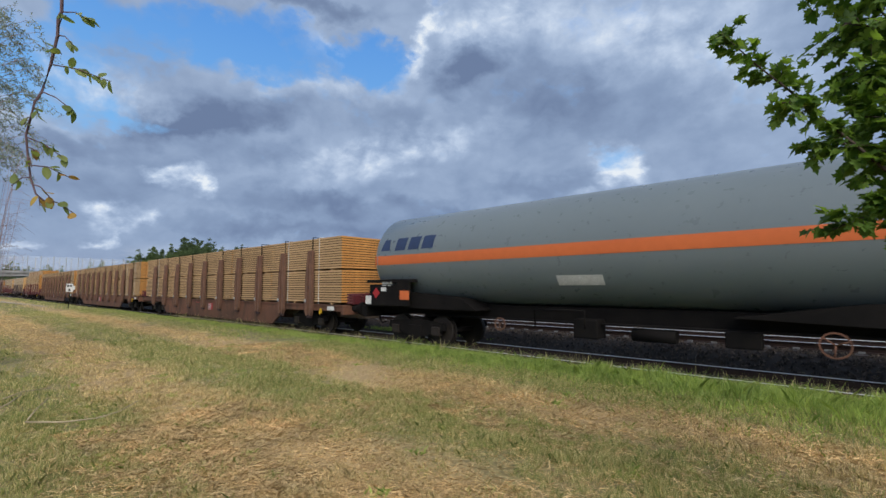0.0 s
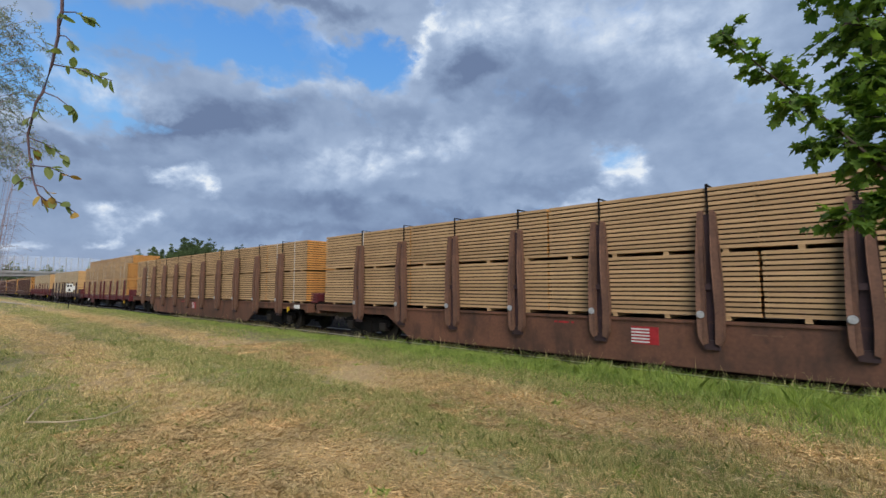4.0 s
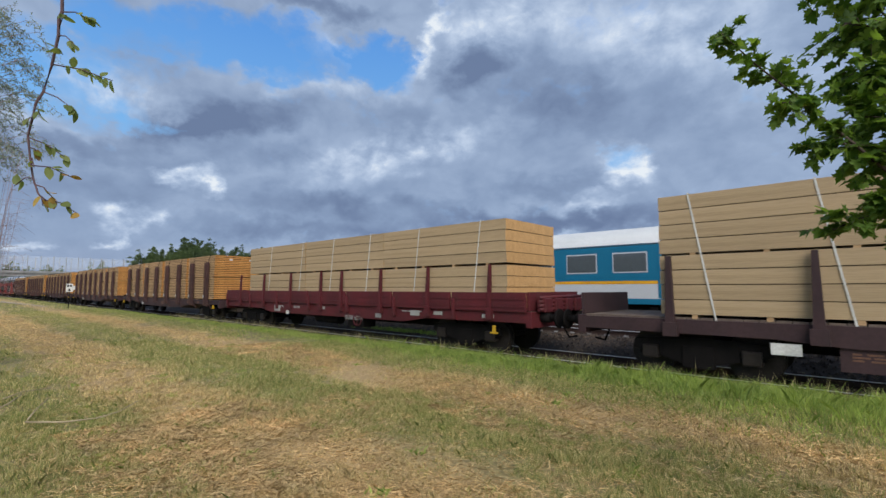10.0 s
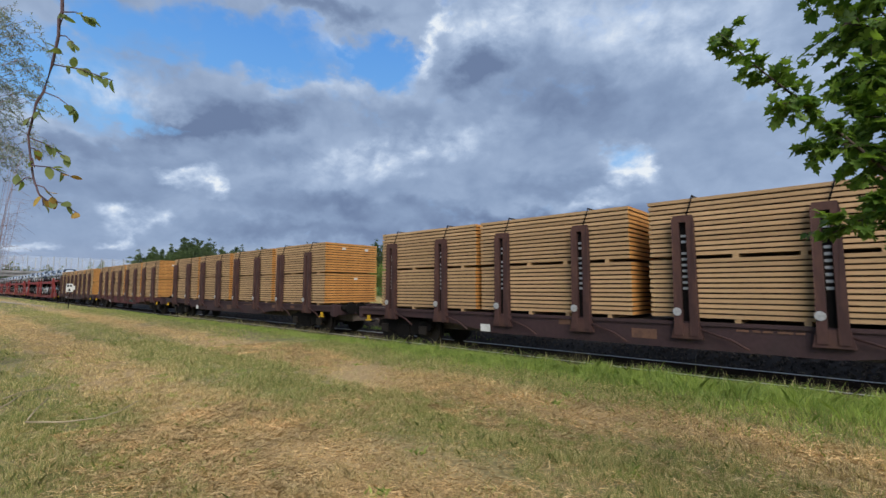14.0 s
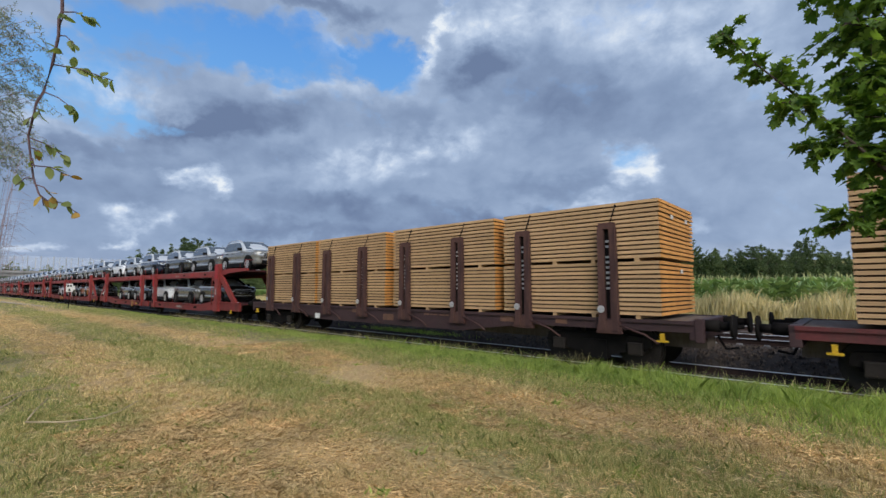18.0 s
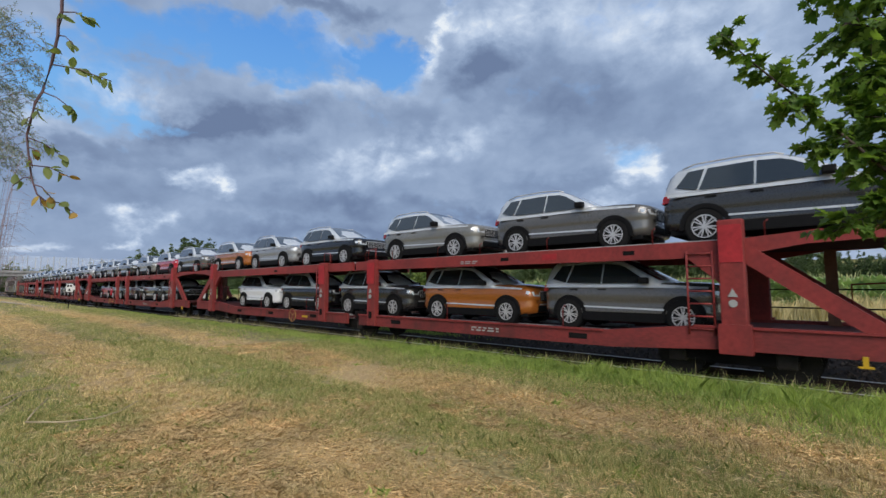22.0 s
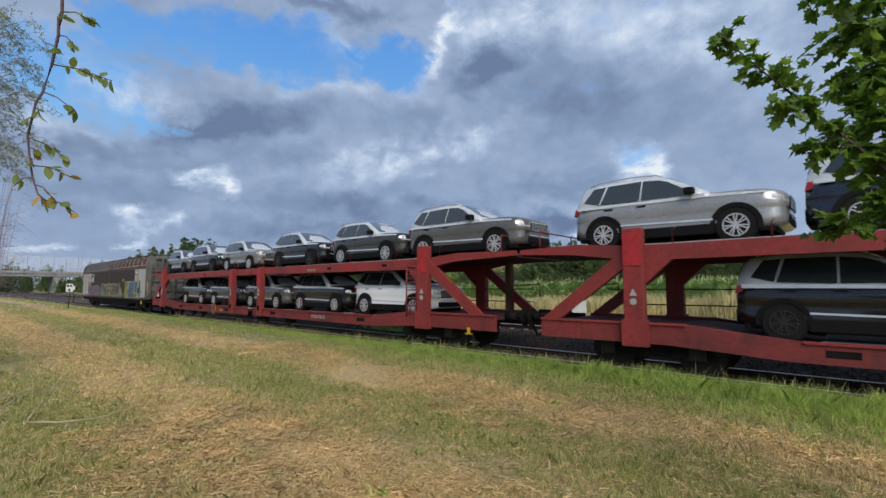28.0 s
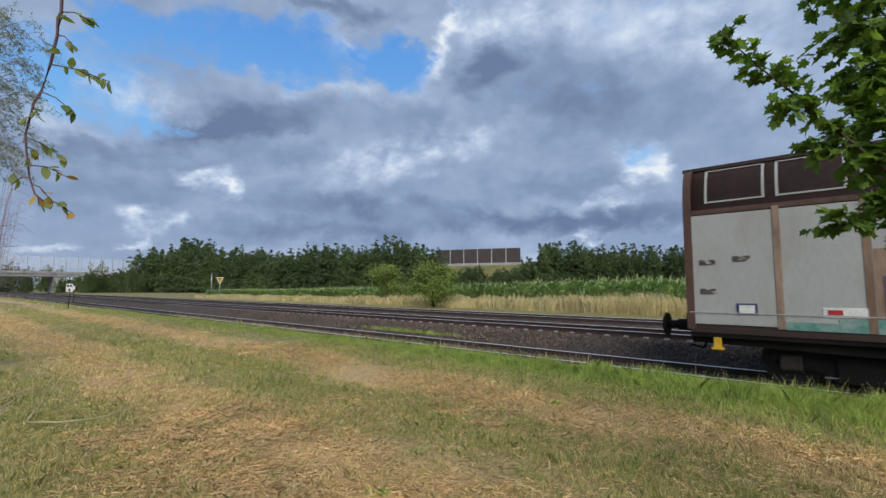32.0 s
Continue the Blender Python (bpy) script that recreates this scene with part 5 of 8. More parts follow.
        for x, z0, z1, y, m, label in ((-14.45, 0.62, 0.82, -1.39, WHITE, "white label"), (-10.3, 1.0, 1.10, -1.37, HOOD_GREY, "pale outlined panel")):
            tag_plate(wg, x - 0.22, x + 0.22, z0, z1, y, m, "label_plate", label)
        tag_plate(wg, -13.75, -12.6, 0.42, 0.82, -1.30, mat, "data_board", "dark board with small writing")
        lettering(wg, -13.6, 0.70, 0.8, 0.03, -1.308, 3, STANCHION)
    for x in (F - 2.3, B + 2.3):
        add_bogie(wg, x)
    add_ends(wg, F, B)
    folded_stakes(wg, F + 0.06)
    bm = bmesh.new()
    box(bm, F - 1.07, F - 0.99, -1.43, -1.37, 0.62, 0.80)
    box(bm, F - 1.14, F - 0.92, -1.45, -1.37, 0.59, 0.625)
    part("valve_handle", bm, YELLOW, wg, "yellow brake handle")
    return wg


def build_flat_wagons():
    def load(first, lengths, z, tiers, pitch, thick, straps, planed, label, strap):
        x = first
        for length in lengths:
            st = timber_stack(length - 0.02, x - length / 2, z, tiers, pitch, thick, planed=planed, label=label)
            if len(tiers) == 3:
                upper = [p for p in st.children if p.name.startswith("pack")][2]
                upper.scale = (1, 0.74, upper.scale[2])
            for s in straps:
                if x - length < s <= x:
                    strap_over(st, s - (x - length / 2), 1.28, *strap)
            x -= length
    f1 = flat_wagon(-0.65, -18.4, [-1.9, -4.1, -6.3, -8.5, -9.8, -12.15, -14.45, -16.8])
    rides(f1, -89.4)
    load(-91.1, (3.9, 3.86, 3.84, 3.98), 1.20, ((0.08, 13), (1.34, 13), (2.60, 7)), 0.095, 0.065,
         (-92.0, -93.1, -95.2, -96.2, -98.2, -98.97, -101.19, -102.17, -103.25, -104.27), False,
         "rough sawn planks in bundles with a narrower third bundle on top", (-0.05, 2.56, -0.02, 3.25))
    f2 = flat_wagon(-0.65, -18.2, [-1.55, -3.8, -6.15, -8.4, -9.7, -11.9, -13.98, -16.29], material=PURPLE)
    rides(f2, -108.8)
    load(-110.38, (5.17, 4.86, 4.87), 1.20, ((0.06, 4), (1.28, 4)), 0.298, 0.281, (-111.17, -113.2, -114.26, -116.6, -119.0, -121.0, -122.3, -124.29), True,
         "planed smooth beige timber packs in two tiers with white straps", (-0.15, 2.47, -0.42))
    f3 = flat_wagon(-0.65, -18.35, [-1.80, -4.10, -6.29, -8.50, -9.84, -12.10, -14.42, -16.76], sides=True)
    rides(f3, -127.75)
    load(-129.08, (4.97, 4.9, 4.92), 1.20, ((0.02, 4), (1.26, 4)), 0.298, 0.281, (-130.2, -132.6, -135.0, -137.2, -139.4, -142.0), True,
         "planed smooth beige timber packs above maroon drop sides", (0.3, 2.45, 0.26))


# ------------------------------------------------------------ dark wagons with broad stanchions
def stanchion_wagon():
    wg = thing("stanchion_wagon", "dark weathered wagon with broad slotted stanchions", "railway wagon", "dark stanchion wagons")
    F, B = -0.62, -19.2
    bm = bmesh.new()
    side = [(F, 1.12), (F, 0.90), (-4.4, 0.88), (-6.6, 0.60), (-13.5, 0.60), (-15.7, 0.88), (B, 0.90), (B, 1.12)]
    bm.free()
    for y, f in ((-1.34, -1.38), (1.26, 1.30)):
        bm = bmesh.new()
        prism(bm, [(x, y, z) for x, z in side], (0, 0.08, 0))
        sill = part("side_sill", bm, PURPLE, wg)
        bm = bmesh.new()
        box(bm, B, F, f, f + 0.08, 1.06, 1.13)
        part("flange", bm, PURPLE, sill)
    bm = bmesh.new()
    box(bm, B, F, -1.25, 1.25, 1.0, 1.11)
    box(bm, B, F, -0.35, 0.35, 0.5, 1.0)
    part("floor", bm, DECK, wg, "greyish worn floor")
    for x in (F, B):
        bm = bmesh.new()
        soft_box(bm, x - 0.09, x + 0.09, -1.34, 1.34, 0.76, 1.14, 0.02)
        part("headstock", bm, PURPLE, wg)
    bm = bmesh.new()
    for d in (-1, 1):
        prism(bm, [(d * 0.065, -1.47, 0.86), (d * 0.215, -1.47, 0.86), (d * 0.195, -1.47, 3.1), (d * 0.165, -1.46, 3.22), (d * 0.065, -1.46, 3.22)], (0, 0.13, 0))
    box(bm, -0.17, 0.17, -1.46, -1.33, 3.08, 3.22)
    prism(bm, [(-0.28, -1.45, 0.80), (0.28, -1.45, 0.80), (0.215, -1.45, 1.10), (-0.215, -1.45, 1.10)], (0, 0.1, 0))
    post = mesh_of(bm, RUSTY, "stanchion")
    # solid black strip: the shade in the slot, put in as colour
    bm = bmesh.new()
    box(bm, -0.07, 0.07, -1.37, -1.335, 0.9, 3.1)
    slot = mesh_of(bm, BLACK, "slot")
    bm = bmesh.new()
    soft_box(bm, -0.05, 0.05, -1.385, -1.37, 0, 0.05, 0.006)
    link = mesh_of(bm, STEEL_GREY, "chain_link")
    rng = random.Random(3)
    links = [1.75 + 0.115 * k for k in range(11) if rng.random() < 0.75]
    bm = bmesh.new()
    ring(bm, (-0.15, 1.32), 0.001, 0.08, -1.485, -1.47, 14)
    disc = mesh_of(bm, STEEL_GREY, "tension_disc")
    bm = bmesh.new()
    pipe(bm, [(0.05, -1.36, 3.2), (0.12, -1.31, 3.45), (0.16, -1.28, 3.63)], 0.014, 5)
    box(bm, 0.14, 0.18, -1.29, 1.29, 3.60, 3.625)
    lash = mesh_of(bm, BLACK, "lashing")
    bm = bmesh.new()
    pipe(bm, [(0.24, -1.43, 0.98), (0.75, -1.45, 0.82), (1.02, -1.46, 0.66)], 0.022, 5)
    lever = mesh_of(bm, RUSTY, "tension_lever")
    for k in range(8):
        x = -2.27 - 2.18 * k
        for a in (0, 180):
            p = part("stanchion", post, None, wg)
            p.matrix_basis = pose(x, 0, 0, 0, 0, a)
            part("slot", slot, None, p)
            if not a:
                for z in links:
                    part("chain_link", link, None, p).location = (0, 0, z)
                part("tension_disc", disc, None, p)
                part("tension_lever", lever, None, p)
        part("lashing", lash, None, wg).location = (x, 0, 0)
    for x in (-2.75, -17.3):
        add_bogie(wg, x)
    add_ends(wg, F, B)
    for x in (-1.25, -18.75):
        bm = bmesh.new()
        box(bm, x + 0.02, x + 0.10, -1.43, -1.36, 0.72, 0.86)
        box(bm, x - 0.05, x + 0.17, -1.45, -1.36, 0.69, 0.725)
        part("valve_handle", bm, YELLOW, wg, "yellow brake handle")
    tag_plate(wg, -13.9, -13.58, 0.63, 0.82, -1.39, WHITE, "label_plate", "white data plate")
    lettering(wg, -8.0, 0.98, 1.0, 0.04, -1.35, 1, STANCHION)
    for x, z, w, h in ((-5.2, 0.92, 0.42, 0.16), (-9.9, 0.74, 0.5, 0.2), (-11.6, 0.93, 0.3, 0.12), (-3.6, 0.95, 0.3, 0.1)):
        tag_plate(wg, x, x + w, z, z + h, -1.343, STANCHION, "worn_patch", "paler worn paint patch")
    bm = bmesh.new()
    soft_box(bm, -0.60, -0.46, -1.36, -1.18, 0.72, 1.18, 0.01)
    part("corner_plate", bm, PURPLE, wg)
    return wg


def build_stanchion_rake():
    wg = stanchion_wagon()
    starts = (-146.65, -166.95, -187.3, -207.04, -227.19)
    load_back = (0.30, 0.0, 0.0, 0.26, 0.0)
    wagons = [wg] + [copy_thing(wg, pose(0, 0, 0)) for _ in starts[1:]]
    for w, s in zip(wagons, starts):
        rides(w, s)
    # the fourth wagon is repainted maroon and scrawled on
    for p in wagons[3].children:
        if p.name.startswith("side_sill"):
            for q in [p, *p.children]:
                q.material_slots[0].link = "OBJECT"
                q.material_slots[0].material = MAROON_FADED
    tagged(wagons[3], "faded maroon wagon with broad slotted stanchions and a scrawl")
    for k in range(5):
        bm = bmesh.new()
        x = -8.05 + 0.22 * k
        pipe(bm, [(x, -1.343, 0.70), (x + 0.05, -1.343, 0.92), (x + 0.16, -1.343, 0.74), (x + 0.24, -1.343, 0.94)], 0.012, 5)
        part("scrawl", bm, SCRAWL, wagons[3], "pale bluish sprayed scrawl")
    for i, s in enumerate(starts):
        for a, b in ((-1.2, -5.1), (-5.42, -9.5), (-9.9, -13.95), (-14.15, -18.15)):
            st = timber_stack(round(a - b, 2), s - load_back[i] + (a + b) / 2, 1.115, ((0.09, 12), (1.31, 13 if i > 2 else 12)), 0.098, 0.066,
                              label="sawn pale yellow planks in two bundles with spacers, end grain orange")
            if i % 2 == 0 or a == -1.2:
                bm = bmesh.new()
                h = (a - b) / 2 + 0.006
                for z, y in ((2.2, -0.5), (2.2, 0.62), (1.0, 0.1)):
                    box(bm, h, h + 0.006, y, y + 0.17, z, z + 0.09)
                part("paper_label", bm, WHITE, st, "white paper labels")


# ------------------------------------------------------------ grey gas tank wagon
def build_tank_wagon():
    wg = thing("tank_wagon", "long grey gas tank wagon with an orange stripe", "railway wagon")
    rides(wg, -13.40)
    L, R, zc = 18.2, 1.47, 2.76
    x0 = 1.0
    bm = bmesh.new()
    n = 48
    rows = []
    ends = [(0.0, 0.0), (0.03, 0.35), (0.12, 0.68), (0.28, 0.92), (0.48, 1.0)]
    stations = [(x0 + a, q) for a, q in ends] + [(x0 + 3, 1), (x0 + 9, 1), (x0 + 15, 1)] + [(x0 + L - a, q) for a, q in ends[::-1]]
    for x, q in stations:
        rows.append([bm.verts.new((x, R * q * math.cos(k * math.tau / n), zc + R * q * math.sin(k * math.tau / n))) for k in range(n)])
    for a, b in zip(rows, rows[1:]):
        for k in range(n):
            bm.faces.new((a[k], b[k], b[(k + 1) % n], a[(k + 1) % n])).smooth = True
    bmesh.ops.remove_doubles(bm, verts=bm.verts, dist=1e-4)
    part("tank", bm, TANK, wg, "smooth grey steel shell", smooth=True)
    bm = bmesh.new()
    for s in (-1, 1):
        prev = None
        for k in range(7):
            a = (k / 6 - 0.5) * 0.20 - 0.05
            y, z = s * (R + 0.006) * math.cos(a), zc + (R + 0.006) * math.sin(a)
            cur = (bm.verts.new((x0 + 0.36, y * 0.985, z)), bm.verts.new((x0 + 0.6, y, z)), bm.verts.new((x0 + L - 0.6, y, z)), bm.verts.new((x0 + L - 0.36, y * 0.985, z)))
            if prev:
                for i in range(3):
                    bm.faces.new((prev[i], prev[i + 1], cur[i + 1], cur[i])).smooth = True
            prev = cur
    part("stripe", bm, ORANGE, wg, "orange band along the tank")
    bm = bmesh.new()
    def on_shell(u, v):
        a = v / R
        return (x0 + u, -(R + 0.008) * math.cos(a), zc + (R + 0.008) * math.sin(a))
    def shape(pts):
        (u0, v0), (u1, _), (u2, v1), (u3, _) = pts
        rows3 = []
        for k in range(5):
            f = k / 4
            rows3.append([bm.verts.new(on_shell(u0 + (u3 - u0) * f, v0 + (v1 - v0) * f)), bm.verts.new(on_shell(u1 + (u2 - u1) * f, v0 + (v1 - v0) * f))])
        for p, q in zip(rows3, rows3[1:]):
            bm.faces.new((p[0], p[1], q[1], q[0]))
    # plain marks in the place of the owner's emblem
    shape([(0.66, 0.24), (1.10, 0.24), (1.04, 0.62), (0.78, 0.62)])
    for u in (1.34, 1.94, 2.54):
        shape([(u, 0.22), (u + 0.48, 0.22), (u + 0.54, 0.64), (u + 0.06, 0.64)])
    part("emblem", bm, NAVY, wg, "dark blue emblem shapes")
    bm = bmesh.new()
    def patch(u0, u1, v0, v1):
        shape(((u0, v0), (u1, v0), (u1, v1), (u0, v1)))
    patch(7.0, 8.15, -0.98, -0.70)
    part("data_panel", bm, WHITE, wg, "pale data panel")
    bm = bmesh.new()
    box(bm, 0.62, x0 + L + 0.3, -0.5, 0.5, 0.92, 1.30)
    for x in (2.9, 17.2):
        prism(bm, [(x - 2.1, -1.25, 1.15), (x + 2.6, -1.25, 1.15), (x + 2.0, -1.25, 1.5), (x - 1.5, -1.25, 1.75)], (0, 2.5, 0))
    prism(bm, [(11.6, -1.28, 1.22), (16.0, -1.28, 1.05), (16.0, -1.28, 1.66), (13.4, -1.28, 1.5)], (0, 2.56, 0))
    soft_box(bm, 0.5, 0.75, -1.3, 1.3, 0.8, 1.2, 0.02)
    box(bm, 0.7, 2.4, -1.32, 1.32, 1.16, 1.22)
    part("saddle_frame", bm, BLACK, wg)
    bm = bmesh.new()
    prism(bm, [(1.15, -1.5, 1.22), (3.05, -1.5, 1.22), (3.05, -1.5, 2.0), (2.5, -1.5, 2.0), (2.5, -1.5, 1.9), (1.15, -1.5, 1.9)], (0, 0.08, 0))
    box(bm, 1.0, 3.2, -1.5, -1.1, 1.96, 2.06)
    part("valve_cabinet", bm, BLACK, wg)
    for x, m, z, w in ((2.66, ORANGE, 1.42, 0.42), (0.95, WHITE, 1.25, 0.3)):
        tag_plate(wg, x, x + w, z, z + 0.28, -1.512, m, "placard", "orange hazard plate" if m is ORANGE else "white plate")
    bm = bmesh.new()
    prism(bm, [(1.32, -1.515, 1.62), (1.5, -1.515, 1.44), (1.68, -1.515, 1.62), (1.5, -1.515, 1.80)], (0, -0.005, 0))
    part("placard", bm, RED_BRIGHT, wg, "red diamond placard")
    tag_plate(wg, 1.75, 2.0, 1.68, 1.80, -1.512, WHITE, "placard", "small white and red placard")
    lettering(wg, 1.8, 1.95, 0.5, 0.03, -1.515, 3, HOOD_GREY)
    bm = bmesh.new()
    soft_box(bm, 8.3, 8.9, -1.1, -0.6, 0.6, 1.05, 0.04)
    tube(bm, (9.6, -0.8, 0.75), (10.5, -0.8, 0.75), 0.15, 14)
    soft_box(bm, 11.4, 12.0, -1.0, -0.7, 0.62, 0.95, 0.04)
    pipe(bm, [(7.4, -1.3, 0.85), (7.4, -1.32, 1.26), (8.7, -1.32, 1.26), (8.7, -1.3, 0.85)], 0.025, 6)
    tube(bm, (3.5, -0.9, 0.95), (16.5, -0.9, 0.95), 0.03, 6)
    part("underframe_gear", bm, BLACK, wg)
    hand_wheel(wg, 13.05, 0.84, -1.36, 0.22, BROWN)
    hand_wheel(wg, 6.4, 0.85, -1.38, 0.17, STANCHION)
    for x in (2.9, 17.2):
        add_bogie(wg, x)
    add_ends(wg, x0 + L + 0.5, 0.62)


build_brown_rake()
build_flat_wagons()
build_stanchion_rake()
build_tank_wagon()


# ------------------------------------------------------------ double-deck car carriers
def carrier_unit():
    """One two-part carrier, 30.1 m over its couplings, from 0 back."""
    cr = thing("car_carrier_wagon", "red double-deck car carrier wagon", "railway wagon", "car carrier wagons")
    F, B = -0.7, -29.4
    low_front = [(F, 1.06), (-4.0, 1.06), (-5.8, 0.87), (-14.5, 0.87), (-14.5, 0.52), (-5.6, 0.52), (-3.6, 0.64), (F, 0.64)]
    low_back = [(-15.2, 0.87), (-24.4, 0.87), (-26.2, 1.06), (B, 1.06), (B, 0.64), (-26.5, 0.64), (-24.6, 0.52), (-15.2, 0.52)]
    for y, f in ((-1.42, -1.46), (1.32, 1.36)):
        for low, flats in ((low_front, ((-5.8, -14.5, 0.87), (F, -4.0, 1.06))), (low_back, ((-15.2, -24.4, 0.87), (-26.2, B, 1.06)))):
            bm = bmesh.new()
            prism(bm, [(x, y, z) for x, z in low], (0, 0.1, 0))
            beam = part("lower_beam", bm, RED_LOWER, cr, "dark red lower beam")
            for a, b, z in flats:
                bm = bmesh.new()
                box(bm, b, a, f, f + 0.10, z - 0.03, z + 0.015)
                part("flange", bm, RED, beam)
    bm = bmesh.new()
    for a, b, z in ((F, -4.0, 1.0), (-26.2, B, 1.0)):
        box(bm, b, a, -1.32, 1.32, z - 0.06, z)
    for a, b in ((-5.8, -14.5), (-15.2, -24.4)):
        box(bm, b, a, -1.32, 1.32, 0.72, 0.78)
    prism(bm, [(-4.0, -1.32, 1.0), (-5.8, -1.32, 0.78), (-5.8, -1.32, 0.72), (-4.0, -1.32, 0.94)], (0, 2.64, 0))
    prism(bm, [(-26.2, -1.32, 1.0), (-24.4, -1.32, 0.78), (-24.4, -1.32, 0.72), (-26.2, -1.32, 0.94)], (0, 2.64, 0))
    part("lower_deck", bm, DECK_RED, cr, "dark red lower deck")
    for y in (-1.02, -0.62, 0.62, 1.02):
        for x0, x1 in ((-14.3, -6.0), (-24.2, -15.4)):
            bm = bmesh.new()
            box(bm, x0, x1, y - 0.02, y + 0.02, 0.785, 0.835)
            part("wheel_track", bm, GUIDE, cr, "bright steel wheel guide")
    # upper deck, lower at its outer ends
    up_front = [(-0.06, 2.74), (-2.0, 2.78), (-3.3, 2.68), (-14.75, 2.70), (-14.75, 2.40), (-3.3, 2.36), (-2.2, 2.54), (-0.06, 2.62)]
    up_back = [(-14.95, 2.70), (-27.15, 2.68), (-28.4, 2.78), (-30.0, 2.74), (-30.0, 2.62), (-28.5, 2.54), (-27.15, 2.36), (-14.95, 2.40)]
    for y in (-1.40, 1.30):
        for up in (up_front, up_back):
            bm = bmesh.new()
            prism(bm, [(x, y, z) for x, z in up], (0, 0.1, 0))
            part("upper_beam", bm, RED, cr)
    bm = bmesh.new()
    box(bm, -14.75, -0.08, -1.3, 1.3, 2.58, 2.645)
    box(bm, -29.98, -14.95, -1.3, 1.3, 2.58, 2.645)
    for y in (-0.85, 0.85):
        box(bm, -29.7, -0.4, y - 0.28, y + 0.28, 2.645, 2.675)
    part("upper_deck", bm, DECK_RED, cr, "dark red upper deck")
    for y in (-1.12, -0.56, 0.56, 1.12):
        bm = bmesh.new()
        box(bm, -29.6, -0.5, y - 0.02, y + 0.02, 2.675, 2.725)
        part("wheel_track", bm, GUIDE, cr, "bright steel wheel guide")
    # posts
    bm = bmesh.new()
    soft_box(bm, -0.21, 0.21, -1.54, -1.33, 0.62, 3.05, 0.03)
    box(bm, -0.26, 0.26, -1.56, -1.40, 0.58, 1.12)
    end_post = mesh_of(bm, RED, "post")
    bm = bmesh.new()
    box(bm, -0.19, 0.19, -1.553, -1.545, 2.25, 2.95)
    panel = mesh_of(bm, RED_BRIGHT, "post_panel")
    bm = bmesh.new()
    soft_box(bm, -0.2, 0.2, -1.52, -1.33, 0.52, 2.74, 0.03)
    mid_post = mesh_of(bm, RED, "post")
    bm = bmesh.new()
    ring(bm, (0, 1.50), 0.001, 0.07, -1.56, -1.545, 14)
    prism(bm, [(-0.08, -1.556, 1.62), (0.08, -1.556, 1.62), (0, -1.556, 1.77)], (0, 0.011, 0))
    badge = mesh_of(bm, HOOD_GREY, "badge")
    bm = bmesh.new()
    box(bm, -0.07, 0.07, -1.556, -1.53, 0.78, 1.0)
    pocket = mesh_of(bm, BLACK, "pocket")
    for x, me in ((-3.3, end_post), (-13.75, mid_post), (-16.7, mid_post), (-27.15, end_post)):
        for a in (0, 180):
            p = part("post", me, None, cr)
            p.matrix_basis = pose(x if not a else x, 0, 0, 0, 0, a)
            part("post_panel", panel, None, p).location = (0, 0, 0 if me is end_post else -0.32)
            if not a:
                part("pocket", pocket, None, p)
                part("badge", badge, None, p).location = (0, 0, 0)
    # braces at the ends
    for y in (-1.44, 1.32):
        for x, s in ((-3.3, 1), (-27.15, -1)):
            bm = bmesh.new()
            prism(bm, [(x + s * 0.2, y, 2.62), (x + s * 0.2, y, 2.22), (x + s * 1.75, y, 1.06), (x + s * 2.2, y, 1.06)], (0, 0.12, 0))
            part("brace", bm, RED, cr)
            bm = bmesh.new()
            prism(bm, [(x - s * 0.2, y, 2.36), (x - s * 0.75, y, 2.36), (x - s * 0.2, y, 1.85)], (0, 0.12, 0))
            part("gusset", bm, RED, cr)
    bm = bmesh.new()
    for x in (-2.0, -28.2):
        box(bm, x - 0.1, x + 0.1, 1.1, 1.3, 1.0, 2.6)
    part("inner_post", bm, BROWN, cr, "dark brown inner post")
    for z in (1.35, 1.75):
        bm = bmesh.new()
        tube(bm, (-28.9, 1.37, z), (-1.2, 1.37, z), 0.016, 6)
        part("guard_rail", bm, BLACK, cr, "thin dark guard rail")
    # ladders, railings, wheel stops
    for x, z1 in ((-16.95, 2.6), (-3.85, 2.5)):
        bm = bmesh.new()
        for d in (-0.22, 0.22):
            tube(bm, (x + d, -1.44, 0.9), (x + d, -1.44, z1), 0.022, 6)
        for k in range(7):
            tube(bm, (x - 0.22, -1.44, 1.0 + 0.24 * k), (x + 0.22, -1.44, 1.0 + 0.24 * k), 0.018, 6)
        part("ladder", bm, RED, cr, "red ladder")
    for pts in ([(-14.1, -1.36, 2.7), (-14.1, -1.36, 3.08), (-13.7, -1.36, 3.12), (-13.7, -1.36, 2.7)], [(-16.4, -1.36, 2.7), (-16.4, -1.36, 3.08), (-16.8, -1.36, 3.12), (-16.8, -1.36, 2.7)],
                [(-1.7, 0.9, 1.05), (-1.7, 0.9, 1.85), (-0.7, 0.9, 1.9), (-0.7, 0.9, 1.5)], [(-29.4, 0.9, 1.05), (-29.4, 0.9, 1.85), (-28.4, 0.9, 1.9), (-28.4, 0.9, 1.5)],
                [(-0.6, -1.25, 2.7), (-0.6, -1.25, 3.18), (-0.6, 1.25, 3.18), (-0.6, 1.25, 2.7)], [(-29.5, -1.25, 2.7), (-29.5, -1.25, 3.18), (-29.5, 1.25, 3.18), (-29.5, 1.25, 2.7)]):
        bm = bmesh.new()
        pipe(bm, pts, 0.02, 6)
        part("railing", bm, RED, cr, "thin red tube railing")
    rng = random.Random(12)
    bm = bmesh.new()
    pipe(bm, [(0, -1.3, 0), (0, -1.3, 0.30), (0.05, -1.28, 0.34)], 0.015, 6)
